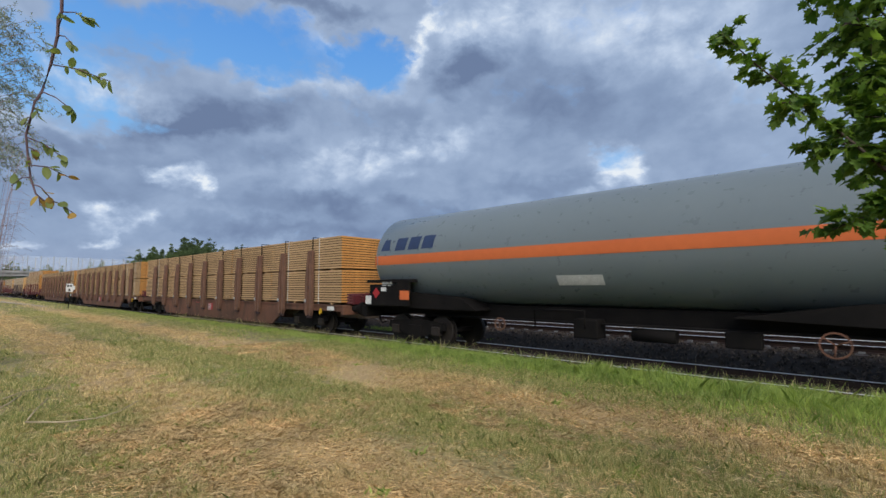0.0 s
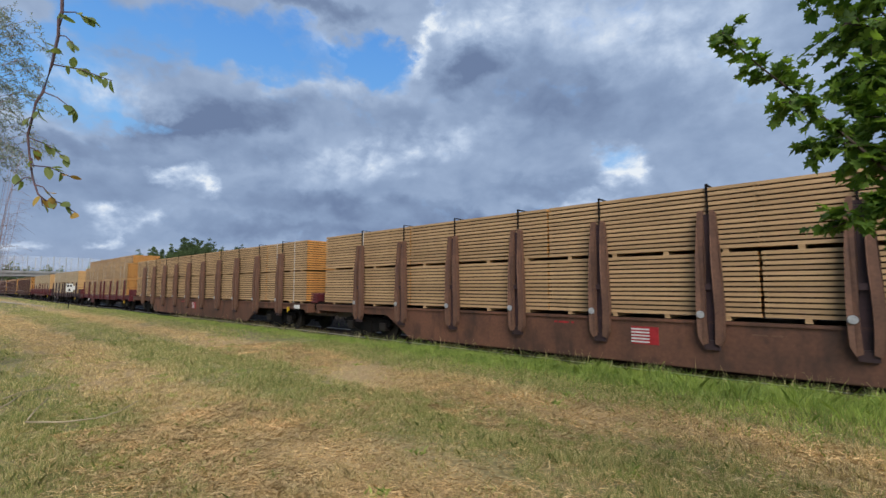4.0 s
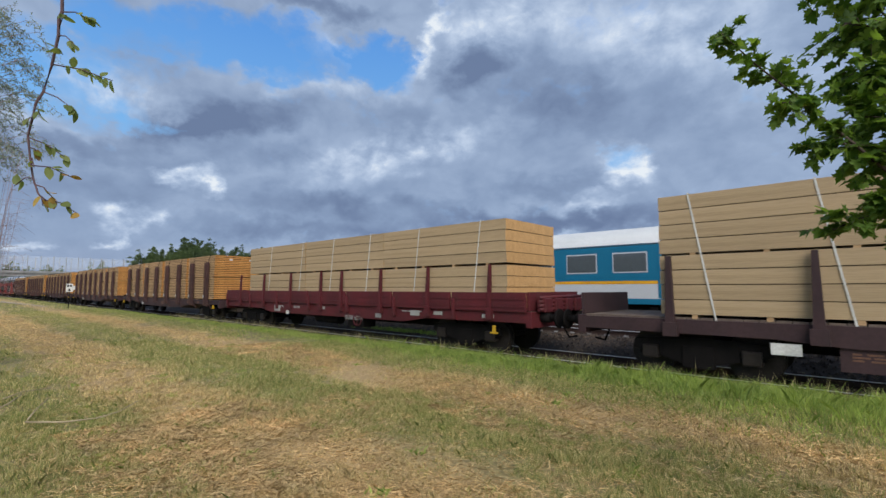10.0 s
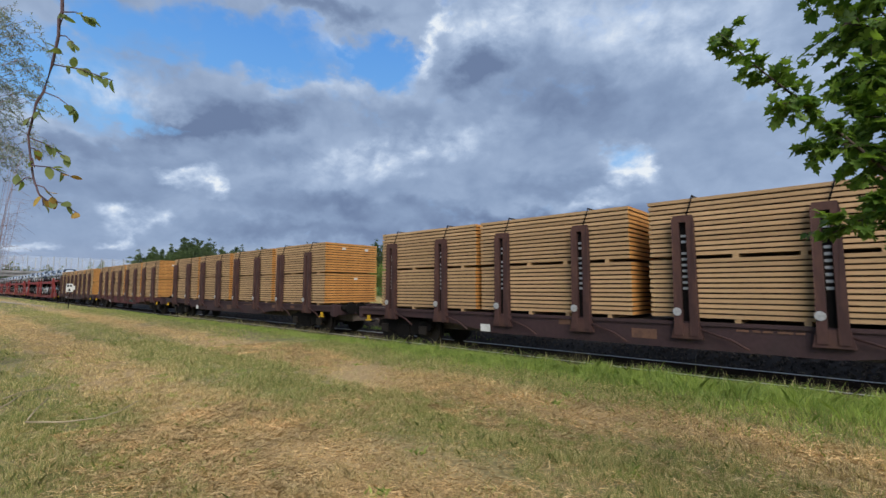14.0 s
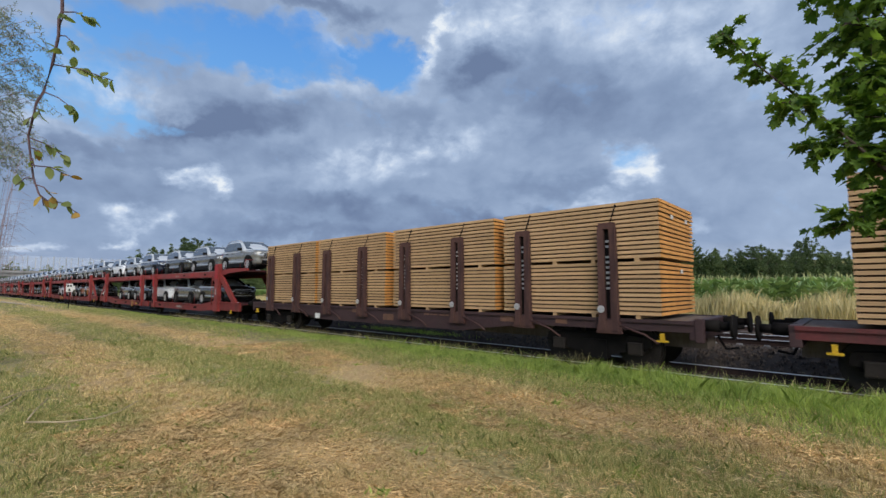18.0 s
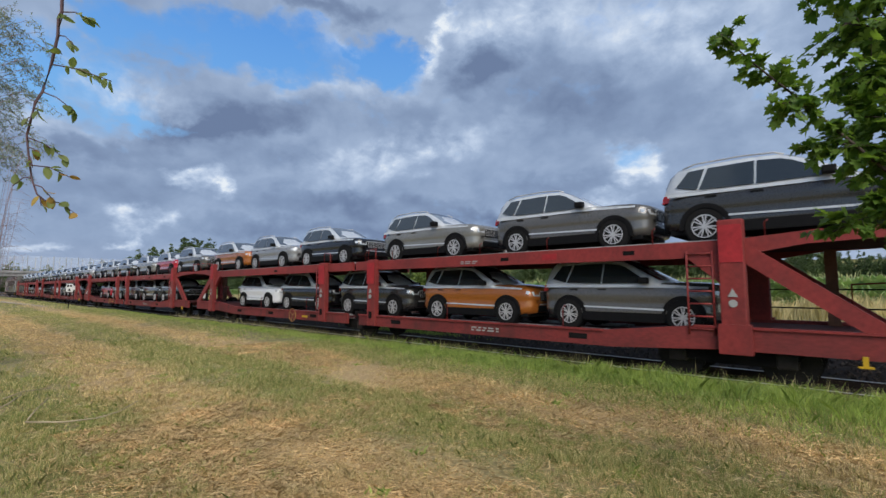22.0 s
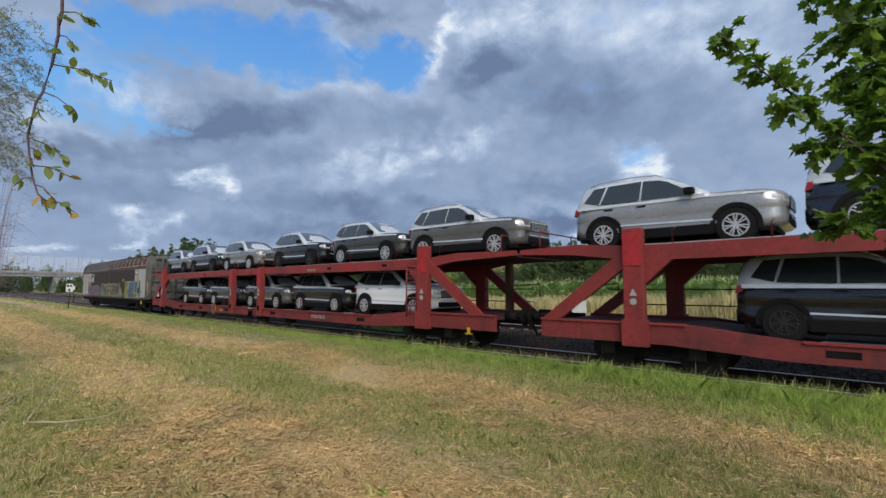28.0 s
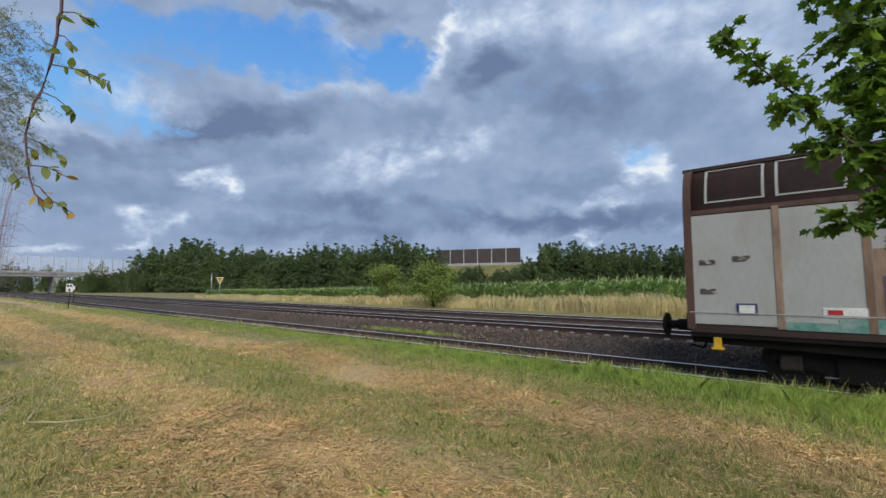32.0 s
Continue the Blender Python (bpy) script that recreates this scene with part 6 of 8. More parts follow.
    bar = mesh_of(bm, RED, "stop_bar")
    for k in range(15):
        x = -1.0 - 1.95 * k + rng.uniform(-0.5, 0.5)
        part("stop_bar", bar, None, cr).location = (x, 0, 2.68)
        if -24 < x < -6 and k % 2:
            low = part("stop_bar", bar, None, cr)
            low.location, low.scale = (x + 0.4, -0.03, 0.8), (1, 1, 1.7)
    hand_wheel(cr, -18.9, 0.68, -1.44, 0.27, surface("worn_wheel_yellow", (0.30, 0.17, 0.06), (0.22, 0.10, 0.05), rough=0.7))
    tag_plate(cr, -18.2, -17.8, 0.62, 0.70, -1.424, YELLOW, "marking")
    # small openings in the beams, put in as flat black plates
    for x, y, z, w, h in ((-12.6, -1.42, 0.64, 0.22, 0.12), (-17.4, -1.42, 0.64, 0.22, 0.12), (-20.8, -1.42, 0.64, 0.22, 0.12), (-6.4, -1.42, 0.64, 0.22, 0.12), (-23.9, -1.42, 0.64, 0.22, 0.12),
                          (-8.4, -1.40, 2.48, 0.12, 0.09), (-20.5, -1.40, 2.48, 0.12, 0.09), (-5.2, -1.40, 2.48, 0.12, 0.09)):
        tag_plate(cr, x - w, x + w, z, z + h, y, BLACK, "slot")
    tag_plate(cr, -7.3, -6.9, 2.46, 2.6, -1.404, RED_BRIGHT, "marking")
    tag_plate(cr, -17.0, -16.6, 2.46, 2.6, -1.404, RED_BRIGHT, "marking")
    lettering(cr, -9.9, 2.5, 0.6, 0.03, -1.404, 2, HOOD_GREY)
    lettering(cr, -9.5, 0.7, 0.9, 0.04, -1.424, 2, HOOD_GREY)
    tag_plate(cr, -28.6, -28.25, 1.22, 1.5, -1.40, WHITE, "label_plate")
    for x in (-2.6, -14.85, -27.9):
        w = part("wheelset", WHEELSET, None, cr)
        w.location = (x, 0, 0)
    for x in (-4.4, -26.1):
        w = part("wheelset", WHEELSET, None, cr)
        w.location = (x, 0, 0)
    for x in (-3.4, -14.85, -26.9):
        for y in (-1.1, 0.95):
            bm = bmesh.new()
            prism(bm, [(x - 1.1, y, 0.66), (x - 0.9, y, 0.40), (x - 0.4, y, 0.34), (x + 0.4, y, 0.34), (x + 0.9, y, 0.40), (x + 1.1, y, 0.66)], (0, 0.15, 0))
            part("axle_guard", bm, BLACK, cr)
    bm = bmesh.new()
    soft_box(bm, -15.3, -14.4, -1.0, 1.0, 0.6, 0.95, 0.03)
    part("articulation", bm, BLACK, cr)
    bm = bmesh.new()
    box(bm, -1.61, -1.54, -1.47, -1.42, 0.54, 0.70)
    box(bm, -1.67, -1.48, -1.48, -1.42, 0.52, 0.55)
    part("valve_handle", bm, YELLOW, cr, "yellow brake handle")
    add_ends(cr, F, B)
    return cr


# ------------------------------------------------------------ the cars on it
def loft(bm, rows, m=0):
    grid = [[bm.verts.new(p) for p in r] for r in rows]
    for a, b in zip(grid, grid[1:]):
        for i in range(len(a) - 1):
            f = bm.faces.new((a[i], a[i + 1], b[i + 1], b[i]))
            f.smooth, f.material_index = True, m
    return grid


def side_y(z):
    return 0.885 - max(0.0, z - 1.0) * 0.42


def suv():
    """A compact sport utility car, 4.38 m long, nose towards +x, wheels on z = 0."""
    car = thing("car", "new car with white film on bonnet and roof", "car", "cars on the carrier")
    bm = bmesh.new()
    st = [(-2.10, 0.55, 0.42, 0.82, 0.93), (-2.08, 0.68, 0.36, 0.93, 1.0), (-2.0, 0.79, 0.31, 0.97, 1.03), (-1.86, 0.862, 0.27, 0.985, 1.04), (-1.6, 0.90, 0.25, 0.99, 1.045), (-1.0, 0.915, 0.24, 0.985, 1.04), (-0.2, 0.915, 0.24, 0.98, 1.04),
          (0.6, 0.915, 0.24, 0.975, 1.055), (0.95, 0.912, 0.24, 0.972, 1.07), (1.4, 0.90, 0.24, 0.965, 1.065), (1.75, 0.88, 0.25, 0.95, 1.045), (1.93, 0.845, 0.27, 0.93, 1.01), (2.04, 0.775, 0.29, 0.905, 0.98), (2.11, 0.67, 0.31, 0.875, 0.95), (2.15, 0.53, 0.34, 0.83, 0.90), (2.16, 0.36, 0.40, 0.76, 0.83)]
    rows = []
    for x, w, z0, zs, zt in st:
        half = [(w * 0.90, z0), (w * 0.985, z0 + 0.09), (w, z0 + 0.2), (w * 0.962, z0 + 0.33), (w * 0.97, (z0 + zs) / 2 + 0.06), (w, zs - 0.17), (w * 0.985, zs - 0.12), (w * 0.955, zs), (w * 0.89, zs + (zt - zs) * 0.7), (w * 0.6, zt), (0, zt + 0.015)]
        rows.append([(x, -y, z) for y, z in half] + [(x, y, z) for y, z in half[-2::-1]])
    g = loft(bm, rows)
    bm.faces.new(g[0])
    bm.faces.new(g[-1][::-1])
    for a, b in zip(g, g[1:]):
        bm.faces.new((a[0], b[0], b[-1], a[-1]))
    body = part("body", bm, PAINTS["silver"][0], car)
    # cabin, wrapped in film
    bm = bmesh.new()
    top = [(-2.07, 1.03), (-2.02, 1.22), (-1.94, 1.43), (-1.80, 1.555), (-1.2, 1.61), (-0.6, 1.615), (-0.12, 1.58), (0.22, 1.44), (0.55, 1.255), (0.90, 1.07)]
    rows = []
    for x, z in top:
        e = max(z - 0.05, 1.0)
        half = [(side_y(0.98) - 0.01, 0.96), (side_y(1.0 + (e - 1.0) * 0.5), 1.0 + (e - 1.0) * 0.5), (side_y(e) - 0.005, e), (side_y(e) - 0.06, z), (0.3, z + 0.022), (0, z + 0.028)]
        tuck = 1 - max(0.0, -1.78 - x) * 0.62
        rows.append([(x, -y * tuck, q) for y, q in half] + [(x, y * tuck, q) for y, q in half[-2::-1]])
    g = loft(bm, rows)
    bm.faces.new(g[0])
    bm.faces.new(g[-1][::-1])
    part("cabin", bm, FILM, car, "cabin pillars and roof under pale film")
    def glass(name, pts, label=""):
        for s in (-1, 1):
            b = bmesh.new()
            out = [(x, s * (side_y(z) + 0.004), z) for x, z in pts]
            prism(b, out if s < 0 else out[::-1], (0, s * 0.008, 0))
            part(name, b, CAR_GLASS, car, label)
    glass("side_window", [(0.62, 1.055), (0.38, 1.23), (0.08, 1.42), (-0.10, 1.485), (-0.45, 1.52), (-0.45, 1.05)])
    glass("side_window", [(-0.49, 1.05), (-0.49, 1.522), (-1.25, 1.512), (-1.38, 1.075)])
    glass("side_window", [(-1.42, 1.08), (-1.31, 1.51), (-1.60, 1.49), (-1.80, 1.17)])
    def screen(name, pts):
        b = bmesh.new()
        rows2 = []
        for x, z, w in pts:
            rows2.append([(x, -w, z - 0.012), (x, -w * 0.5, z), (x, 0, z + 0.006), (x, w * 0.5, z), (x, w, z - 0.012)])
        loft(b, rows2)
        part(name, b, CAR_GLASS, car)
    screen("windscreen", [(0.83, 1.125, 0.76), (0.55, 1.272, 0.70), (0.22, 1.462, 0.63), (-0.03, 1.580, 0.58)])
    screen("rear_window", [(-1.85, 1.545, 0.53), (-1.96, 1.43, 0.58), (-2.04, 1.22, 0.62)])
    # black lower cladding and arches
    b = bmesh.new()
    for s in (-1, 1):
        for x0, x1 in ((-0.92, 0.96),):
            box(b, x0, x1, s * 0.90 - 0.025, s * 0.90 + 0.025, 0.20, 0.40)
        for x in (-1.30, 1.338):
            y0, y1 = sorted((s * 0.84, s * 0.922))
            ring(b, (x, 0.34), 0.36, 0.445, y0, y1, 14, -0.15, math.pi + 0.15)
            ring(b, (x, 0.34), 0.001, 0.38, s * 0.60, s * 0.905, 20)
    soft_box(b, -2.115, -1.85, -0.64, 0.64, 0.27, 0.56, 0.04)
    part("cladding", b, PLASTIC, car, "black plastic cladding")
    b = bmesh.new()
    soft_box(b, -1.95, 1.95, -0.80, 0.80, 0.19, 0.30, 0.03)
    part("floor_pan", b, PLASTIC, car)
    b = bmesh.new()
    box(b, 2.14, 2.17, -0.48, 0.48, 0.515, 0.54)
    part("bumper_trim", b, ALLOY, car, "bright strip on the front bumper")
    for s in (-1, 1):
        for x in (-0.55, -1.28):
            b = bmesh.new()
            soft_box(b, x, x + 0.2, s * 0.90 - 0.012, s * 0.90 + 0.025, 0.90, 0.93, 0.008)
            part("door_handle", b, PLASTIC, car)
    b = bmesh.new()
    for s in (-1, 1):
        prism(b, [(-0.9, s * 0.915, 0.50), (0.95, s * 0.915, 0.46), (0.95, s * 0.915, 0.50), (-0.9, s * 0.915, 0.535)], (0, s * 0.012, 0))
    part("door_moulding", b, FILM, car, "pale strip along the doors")
    b = bmesh.new()
    soft_box(b, 2.0, 2.172, -0.44, 0.44, 0.62, 0.86, 0.02)
    grille = part("grille", b, PLASTIC, car)
    b = bmesh.new()
    for k in range(11):
        y = -0.40 + 0.08 * k
        box(b, 2.165, 2.18, y - 0.008, y + 0.008, 0.64, 0.84)
    part("grille_slats", b, ALLOY, grille, "upright bright slats")
    b = bmesh.new()
    box(b, 2.14, 2.178, -0.44, 0.44, 0.855, 0.885)
    part("grille_trim", b, ALLOY, car, "chrome grille bar")
    b = bmesh.new()
    soft_box(b, 1.95, 2.165, -0.55, 0.55, 0.33, 0.50, 0.03)
    part("lower_intake", b, PLASTIC, car, "black lower air intake")
    for s in (-1, 1):
        b = bmesh.new()
        prism(b, [(2.15, s * 0.46, 0.74), (2.095, s * 0.66, 0.75), (1.93, s * 0.832, 0.81), (1.93, s * 0.822, 0.885), (2.07, s * 0.68, 0.87), (2.14, s * 0.46, 0.855)], (0.014, s * 0.014, 0.0))
        part("headlight", b, HEADLAMP, car)
        b = bmesh.new()
        y0, y1 = sorted((s * 0.50, s * 0.79))
        prism(b, [(-2.09, y0, 0.86), (-1.92, y0, 0.90), (-1.90, y0, 1.03), (-2.045, y0, 1.02)], (0, y1 - y0, 0))
        part("tail_light", b, TAIL, car)
        b = bmesh.new()
        soft_box(b, 0.46, 0.66, s * 0.99 - 0.09, s * 0.99 + 0.09, 1.04, 1.18, 0.035)
        part("wing_mirror", b, PLASTIC, car)
        b = bmesh.new()
        pipe(b, [(-1.72, s * 0.60, 1.575), (-1.5, s * 0.61, 1.645), (-0.7, s * 0.61, 1.66), (-0.2, s * 0.60, 1.63), (-0.05, s * 0.59, 1.575)], 0.016, 6)
        part("roof_rail", b, ALLOY, car)
    # film
    b = bmesh.new()
    rows2 = [[(x, -w, z), (x, -w * 0.5, z + 0.03), (x, 0, z + 0.04), (x, w * 0.5, z + 0.03), (x, w, z)] for x, z, w in ((1.02, 1.05, 0.72), (1.4, 1.035, 0.72), (1.8, 1.005, 0.66), (2.0, 0.955, 0.56))]
    loft(b, rows2)
    rows2 = [[(x, -w, z), (x, -w * 0.5, z + 0.032), (x, 0, z + 0.036), (x, w * 0.5, z + 0.032), (x, w, z)] for x, z, w in ((-1.70, 1.555, 0.55), (-1.2, 1.606, 0.555), (-0.6, 1.611, 0.555), (-0.16, 1.582, 0.56))]
    loft(b, rows2)
    for s in (-1, 1):
        prism(b, [(-1.95, s * 0.886, 0.965), (0.8, s * 0.886, 0.955), (1.82, s * 0.848, 0.925), (1.82, s * 0.825, 0.965), (0.8, s * 0.873, 1.035), (-1.95, s * 0.873, 1.04)], (0, s * 0.008, 0))
    part("protective_film", b, FILM, car, "white protective film")
    # wheels
    b = bmesh.new()
    tube(b, (0, -0.10, 0), (0, 0.10, 0), 0.335, 26)
    tyre = mesh_of(b, TYRE, "tyre")
    b = bmesh.new()
    ring(b, (0, 0), 0.208, 0.228, -0.116, -0.10, 24)
    ring(b, (0, 0), 0.001, 0.05, -0.116, -0.10, 12)
    for k in range(14):
        a = k * math.tau / 14 + (0.07 if k % 2 else -0.07)
        c, s2 = math.cos(a), math.sin(a)
        nx, nz = -s2 * 0.012, c * 0.012
        prism(b, [(0.04 * c + nx, -0.112, 0.04 * s2 + nz), (0.21 * c + nx, -0.112, 0.21 * s2 + nz), (0.21 * c - nx, -0.112, 0.21 * s2 - nz), (0.04 * c - nx, -0.112, 0.04 * s2 - nz)], (0, 0.012, 0))
    rim = mesh_of(b, ALLOY, "rim")
    for x in (-1.30, 1.338):
        for s in (-1, 1):
            w = part("wheel", tyre, None, car)
            w.matrix_basis = pose(x, s * 0.835, 0.335, 0, 0, 0 if s < 0 else 180)
            part("rim", rim, None, w)
    return car


UPPER = (("beige", "grey", "dark", "navy", "silver", "white"), ("dark", "grey", "beige", "black", "silver", "orange"), ("grey", "red", "beige", "dark", "grey", "navy"),
         ("silver", "navy", "dark", "grey", "navy", "silver"), ("grey", "dark", "black", "beige", "black", "grey"))
LOWER = (("dark", "grey", "white", "navy", "dark"), ("grey", "orange", "dark", "black", "white"), ("dark", "dark", "dark", "grey", "red"),
         ("dark", "grey", "dark", "white", "black"), ("white", "black", "grey", "dark", "dark"))
LARGE = {(2, True, 0), (0, True, 3), (1, True, 0), (4, True, 4), (4, True, 0)}      # the larger model
DARK_WHEELS = {(4, True, 5), (4, True, 4), (0, True, 2), (0, False, 1), (2, True, 1), (3, False, 4), (4, True, 2)}      # unit, upper deck, place
UP_X = (-2.45, -7.05, -11.9, -17.5, -22.2, -26.7)
LOW_X = (-5.6, -10.0, -14.6, -19.1, -23.45)


def build_carriers():
    cr = carrier_unit()
    base = suv()
    made = []
    for i in range(5):
        s = -247.05 - 30.08 * i
        rides(cr if i == 0 else copy_thing(cr, pose(0, 0, 0)), s)
        for deck, xs, colours in ((2.675, UP_X, UPPER[i]), (0.785, LOW_X, LOWER[i])):
            for k, (x, colour) in enumerate(zip(xs, colours)):
                c = base if not made else copy_thing(base, pose(0, 0, 0))
                made.append(c)
                z = deck
                if deck < 1:
                    z += float(np.interp(x, (-26.2, -24.4, -5.8, -4.0), (0.21, 0.03, 0.03, 0.21)))
                rides(c, s + x, z)
                if (i, deck > 1, k) in LARGE:
                    c.scale = (1.06, 1.03, 1.05)
                elif deck < 1:
                    c.scale = (0.965, 0.99, 1.0)
                paint, word = PAINTS[colour]
                for p in c.children:
                    if p.name.startswith("body"):
                        p.material_slots[0].link = "OBJECT"
                        p.material_slots[0].material = paint
                    if p.name.startswith("wheel"):
                        for q in p.children:
                            q.material_slots[0].link = "OBJECT"
                            q.material_slots[0].material = ALLOY_BLACK if (i, deck > 1, k) in DARK_WHEELS else ALLOY
                tagged(c, f"new {word} sport utility car with white film on {'upper' if deck > 1 else 'lower'} deck")


# ------------------------------------------------------------ sliding-hood wagon at the train's end
def build_hood_wagon():
    wg = thing("covered_wagon", "brown and grey sliding-wall wagon with graffiti", "railway wagon")
    rides(wg, -397.25)
    F, B = -1.2, -22.45
    arc = [(1.40, 3.25), (1.39, 3.42), (1.365, 3.60), (1.325, 3.78), (1.265, 3.94), (1.18, 4.07), (1.06, 4.14)]
    b = bmesh.new()
    half = [(1.385, 1.02), (1.385, 2.2)] + arc
    row = [(-y, z) for y, z in half] + [(y, z) for y, z in half[::-1]]
    g = loft(b, [[(x, y, z) for y, z in row] for x in (B + 0.04, F - 0.04)])
    b.faces.new(g[0][::-1])
    b.faces.new(g[1])
    part("hood", b, HOOD_BROWN, wg)
    mid = (F + B) / 2
    for x0, x1 in ((B + 0.06, mid - 0.2), (mid + 0.2, F - 0.06)):
        b = bmesh.new()
        soft_box(b, x0, x1, -1.405, -1.38, 1.0, 3.22, 0.006)
        part("sliding_wall", b, HOOD_WALL, wg, "dark brown sliding wall")
    for x0, x1, m in ((F - 2.0, F - 0.07, 0), (F - 2.9, F - 2.02, 0), (B + 0.07, B + 1.42, 0), (B + 1.45, B + 2.58, 0), (B + 2.61, B + 3.66, 1)):
        b = bmesh.new()
        soft_box(b, x0, x1, -1.425, -1.39, 1.10, 3.18, 0.008)
        part("grey_panel", b, HOOD_GREY, wg, "pale grey wall panel")
    b = bmesh.new()
    soft_box(b, B + 2.66, B + 3.6, -1.43, -1.42, 1.2, 2.40, 0.003)
    part("faded_patch", b, surface("faded_peach", (0.23, 0.15, 0.10), (0.15, 0.105, 0.08), rough=0.7, scale=0.9, grain=14, stretch=(1, 1, 0.3), dirt=(0.28, 0.24, 0.20), dirt_amount=0.6), wg, "faded peach patch")
    rusty = surface("rusty_door_post", (0.22, 0.16, 0.12), (0.12, 0.075, 0.05), rough=0.8, scale=1.6, grain=18, stretch=(1, 1, 0.25), dirt=(0.07, 0.045, 0.035), dirt_amount=0.7)
    for x in (B + 1.435, B + 2.595, B + 3.70, F - 2.01):
        b = bmesh.new()
        soft_box(b, x - 0.055, x + 0.055, -1.437, -1.40, 1.06, 3.24, 0.01)
        part("door_post", b, rusty, wg, "rust-streaked upright post")
    for x0, x1, z1 in ((B + 1.5, B + 2.3, 1.20), (B + 2.2, B + 3.5, 1.28), (B + 3.3, B + 3.65, 1.18)):
        b = bmesh.new()
        box(b, x0, x1, -1.4345, -1.4265, 1.06, z1)
        part("teal_overspray", b, surface("teal_overspray", (0.05, 0.16, 0.14), (0.20, 0.26, 0.24), rough=0.6, scale=2.5, grain=14), wg, "worn teal overspray")
    for x in (F - 0.02, B + 0.02):
        b = bmesh.new()
        prism(b, [(x - 0.07, -1.44, 1.0)] + [(x - 0.07, -y - 0.05, z + 0.03) for y, z in arc] + [(x - 0.07, y + 0.05, z + 0.03) for y, z in arc[::-1]] + [(x - 0.07, 1.44, 1.0)], (0.14, 0, 0))
        part("end_frame", b, END_GREY if x > mid else HOOD_BROWN, wg, "dirty grey arched end frame" if x > mid else "")
    for d in (-0.13, 0.13):
        b = bmesh.new()
        box(b, mid + d - 0.06, mid + d + 0.06, -1.44, -1.39, 1.0, 3.3)
        loft(b, [[(mid + d - 0.06, -y - 0.03, z + 0.02), (mid + d + 0.06, -y - 0.03, z + 0.02)] for y, z in arc])
        part("middle_rib", b, HOOD_BROWN, wg)
    b = bmesh.new()
    box(b, B - 0.10, F + 0.12, -1.15, 1.15, 4.12, 4.185)
    part("ridge", b, HOOD_WALL, wg, "dark ridge strip")
    b = bmesh.new()
    soft_box(b, F + 0.02, F + 0.2, -0.95, 0.95, 3.85, 4.115, 0.05)
    part("end_cap", b, END_GREY, wg)
    for y in (-1.2, -0.45, 0.35, 1.1):
        b = bmesh.new()
        soft_box(b, F + 0.05, F + 0.19, y - 0.06, y + 0.06, 1.05, 3.4 if abs(y) > 1 else 3.84, 0.015)
        part("end_rib", b, END_GREY, wg)
    for z in (1.6, 2.3, 3.0):
        b = bmesh.new()
        soft_box(b, F + 0.05, F + 0.14, -1.3, 1.3, z - 0.05, z + 0.05, 0.012)
        part("end_rib", b, END_GREY, wg)
    b = bmesh.new()
    pipe(b, [(F + 0.1, -1.33, 1.3), (F + 0.1, -1.36, 2.2)], 0.022, 6)
    part("grab_rail", b, YELLOW, wg)
    for y0, y1, z0, z1, m in ((-1.43, -1.38, 3.20, 3.29, HOOD_BROWN), (-1.44, -1.39, 0.94, 1.04, HOOD_WALL), (-1.42, 1.42, 0.86, 0.96, BLACK), (-1.442, -1.40, 1.31, 1.33, HOOD_GREY)):
        b = bmesh.new()
        box(b, B, F, y0, y1, z0, z1)
        part("side_rail", b, m, wg)
    # worn white outlines on the hood's panels
    n = 9
    for x_from, x_to in ((B + 0.25, mid - 0.25), (mid + 0.25, F - 0.25)):
        step = (x_to - x_from) / n
        for k in range(n):
            x0, x1 = x_from + step * k + 0.08, x_from + step * (k + 1) - 0.08
            b = bmesh.new()
            for u0, u1 in ((x0, x0 + 0.045), (x1 - 0.045, x1)):
                loft(b, [[(u0, -y - 0.012, z + 0.006), (u1, -y - 0.012, z + 0.006)] for y, z in arc[1:6]])
            box(b, x0, x1, -1.408, -1.38, 3.41, 3.44)
            box(b, x0 + 0.05, x1 - 0.05, -1.205, -1.175, 4.06, 4.08)
            part("hood_outline", b, HOOD_GREY, wg, "worn white outline")
    # graffiti, as flat colour shapes
    paints = {"peach": (0.27, 0.17, 0.11), "violet": (0.13, 0.095, 0.15), "pink": (0.26, 0.07, 0.085), "blue": (0.06, 0.12, 0.24), "teal": (0.035, 0.13, 0.12), "yellow": (0.23, 0.225, 0.045), "cream": (0.29, 0.285, 0.215), "green": (0.08, 0.17, 0.05), "halo": (0.19, 0.185, 0.125), "olive": (0.085, 0.082, 0.05), "dark": (0.05, 0.047, 0.04), "rust": (0.14, 0.05, 0.03)}
    inks = {k: surface("spray_" + k, v, tuple(c * 0.55 for c in v), rough=0.6, scale=1.8, grain=8, bump=0.03, dirt=(0.05, 0.042, 0.036), dirt_amount=0.75) for k, v in paints.items()}
    def spray(ink, pts, depth=0.004, label="", name="graffiti"):
        b = bmesh.new()
        prism(b, [(x, -1.432 - depth, z) for x, z in pts], (0, -0.004, 0))
        part(name, b, inks[ink], wg, label)
    def outline(loop, ink, width, depth):
        b = bmesh.new()
        for p, q in zip(loop, loop[1:] + loop[:1]):
            v = Vector((q[0] - p[0], q[1] - p[1])).normalized() * width
            prism(b, [(p[0] - v.y, -1.432 - depth, p[1] + v.x), (p[0] + v.y, -1.432 - depth, p[1] - v.x), (q[0] + v.y, -1.432 - depth, q[1] - v.x), (q[0] - v.y, -1.432 - depth, q[1] + v.x)], (0, -0.003, 0))
        part("graffiti_outline", b, inks[ink], wg)
    rng = random.Random(8)
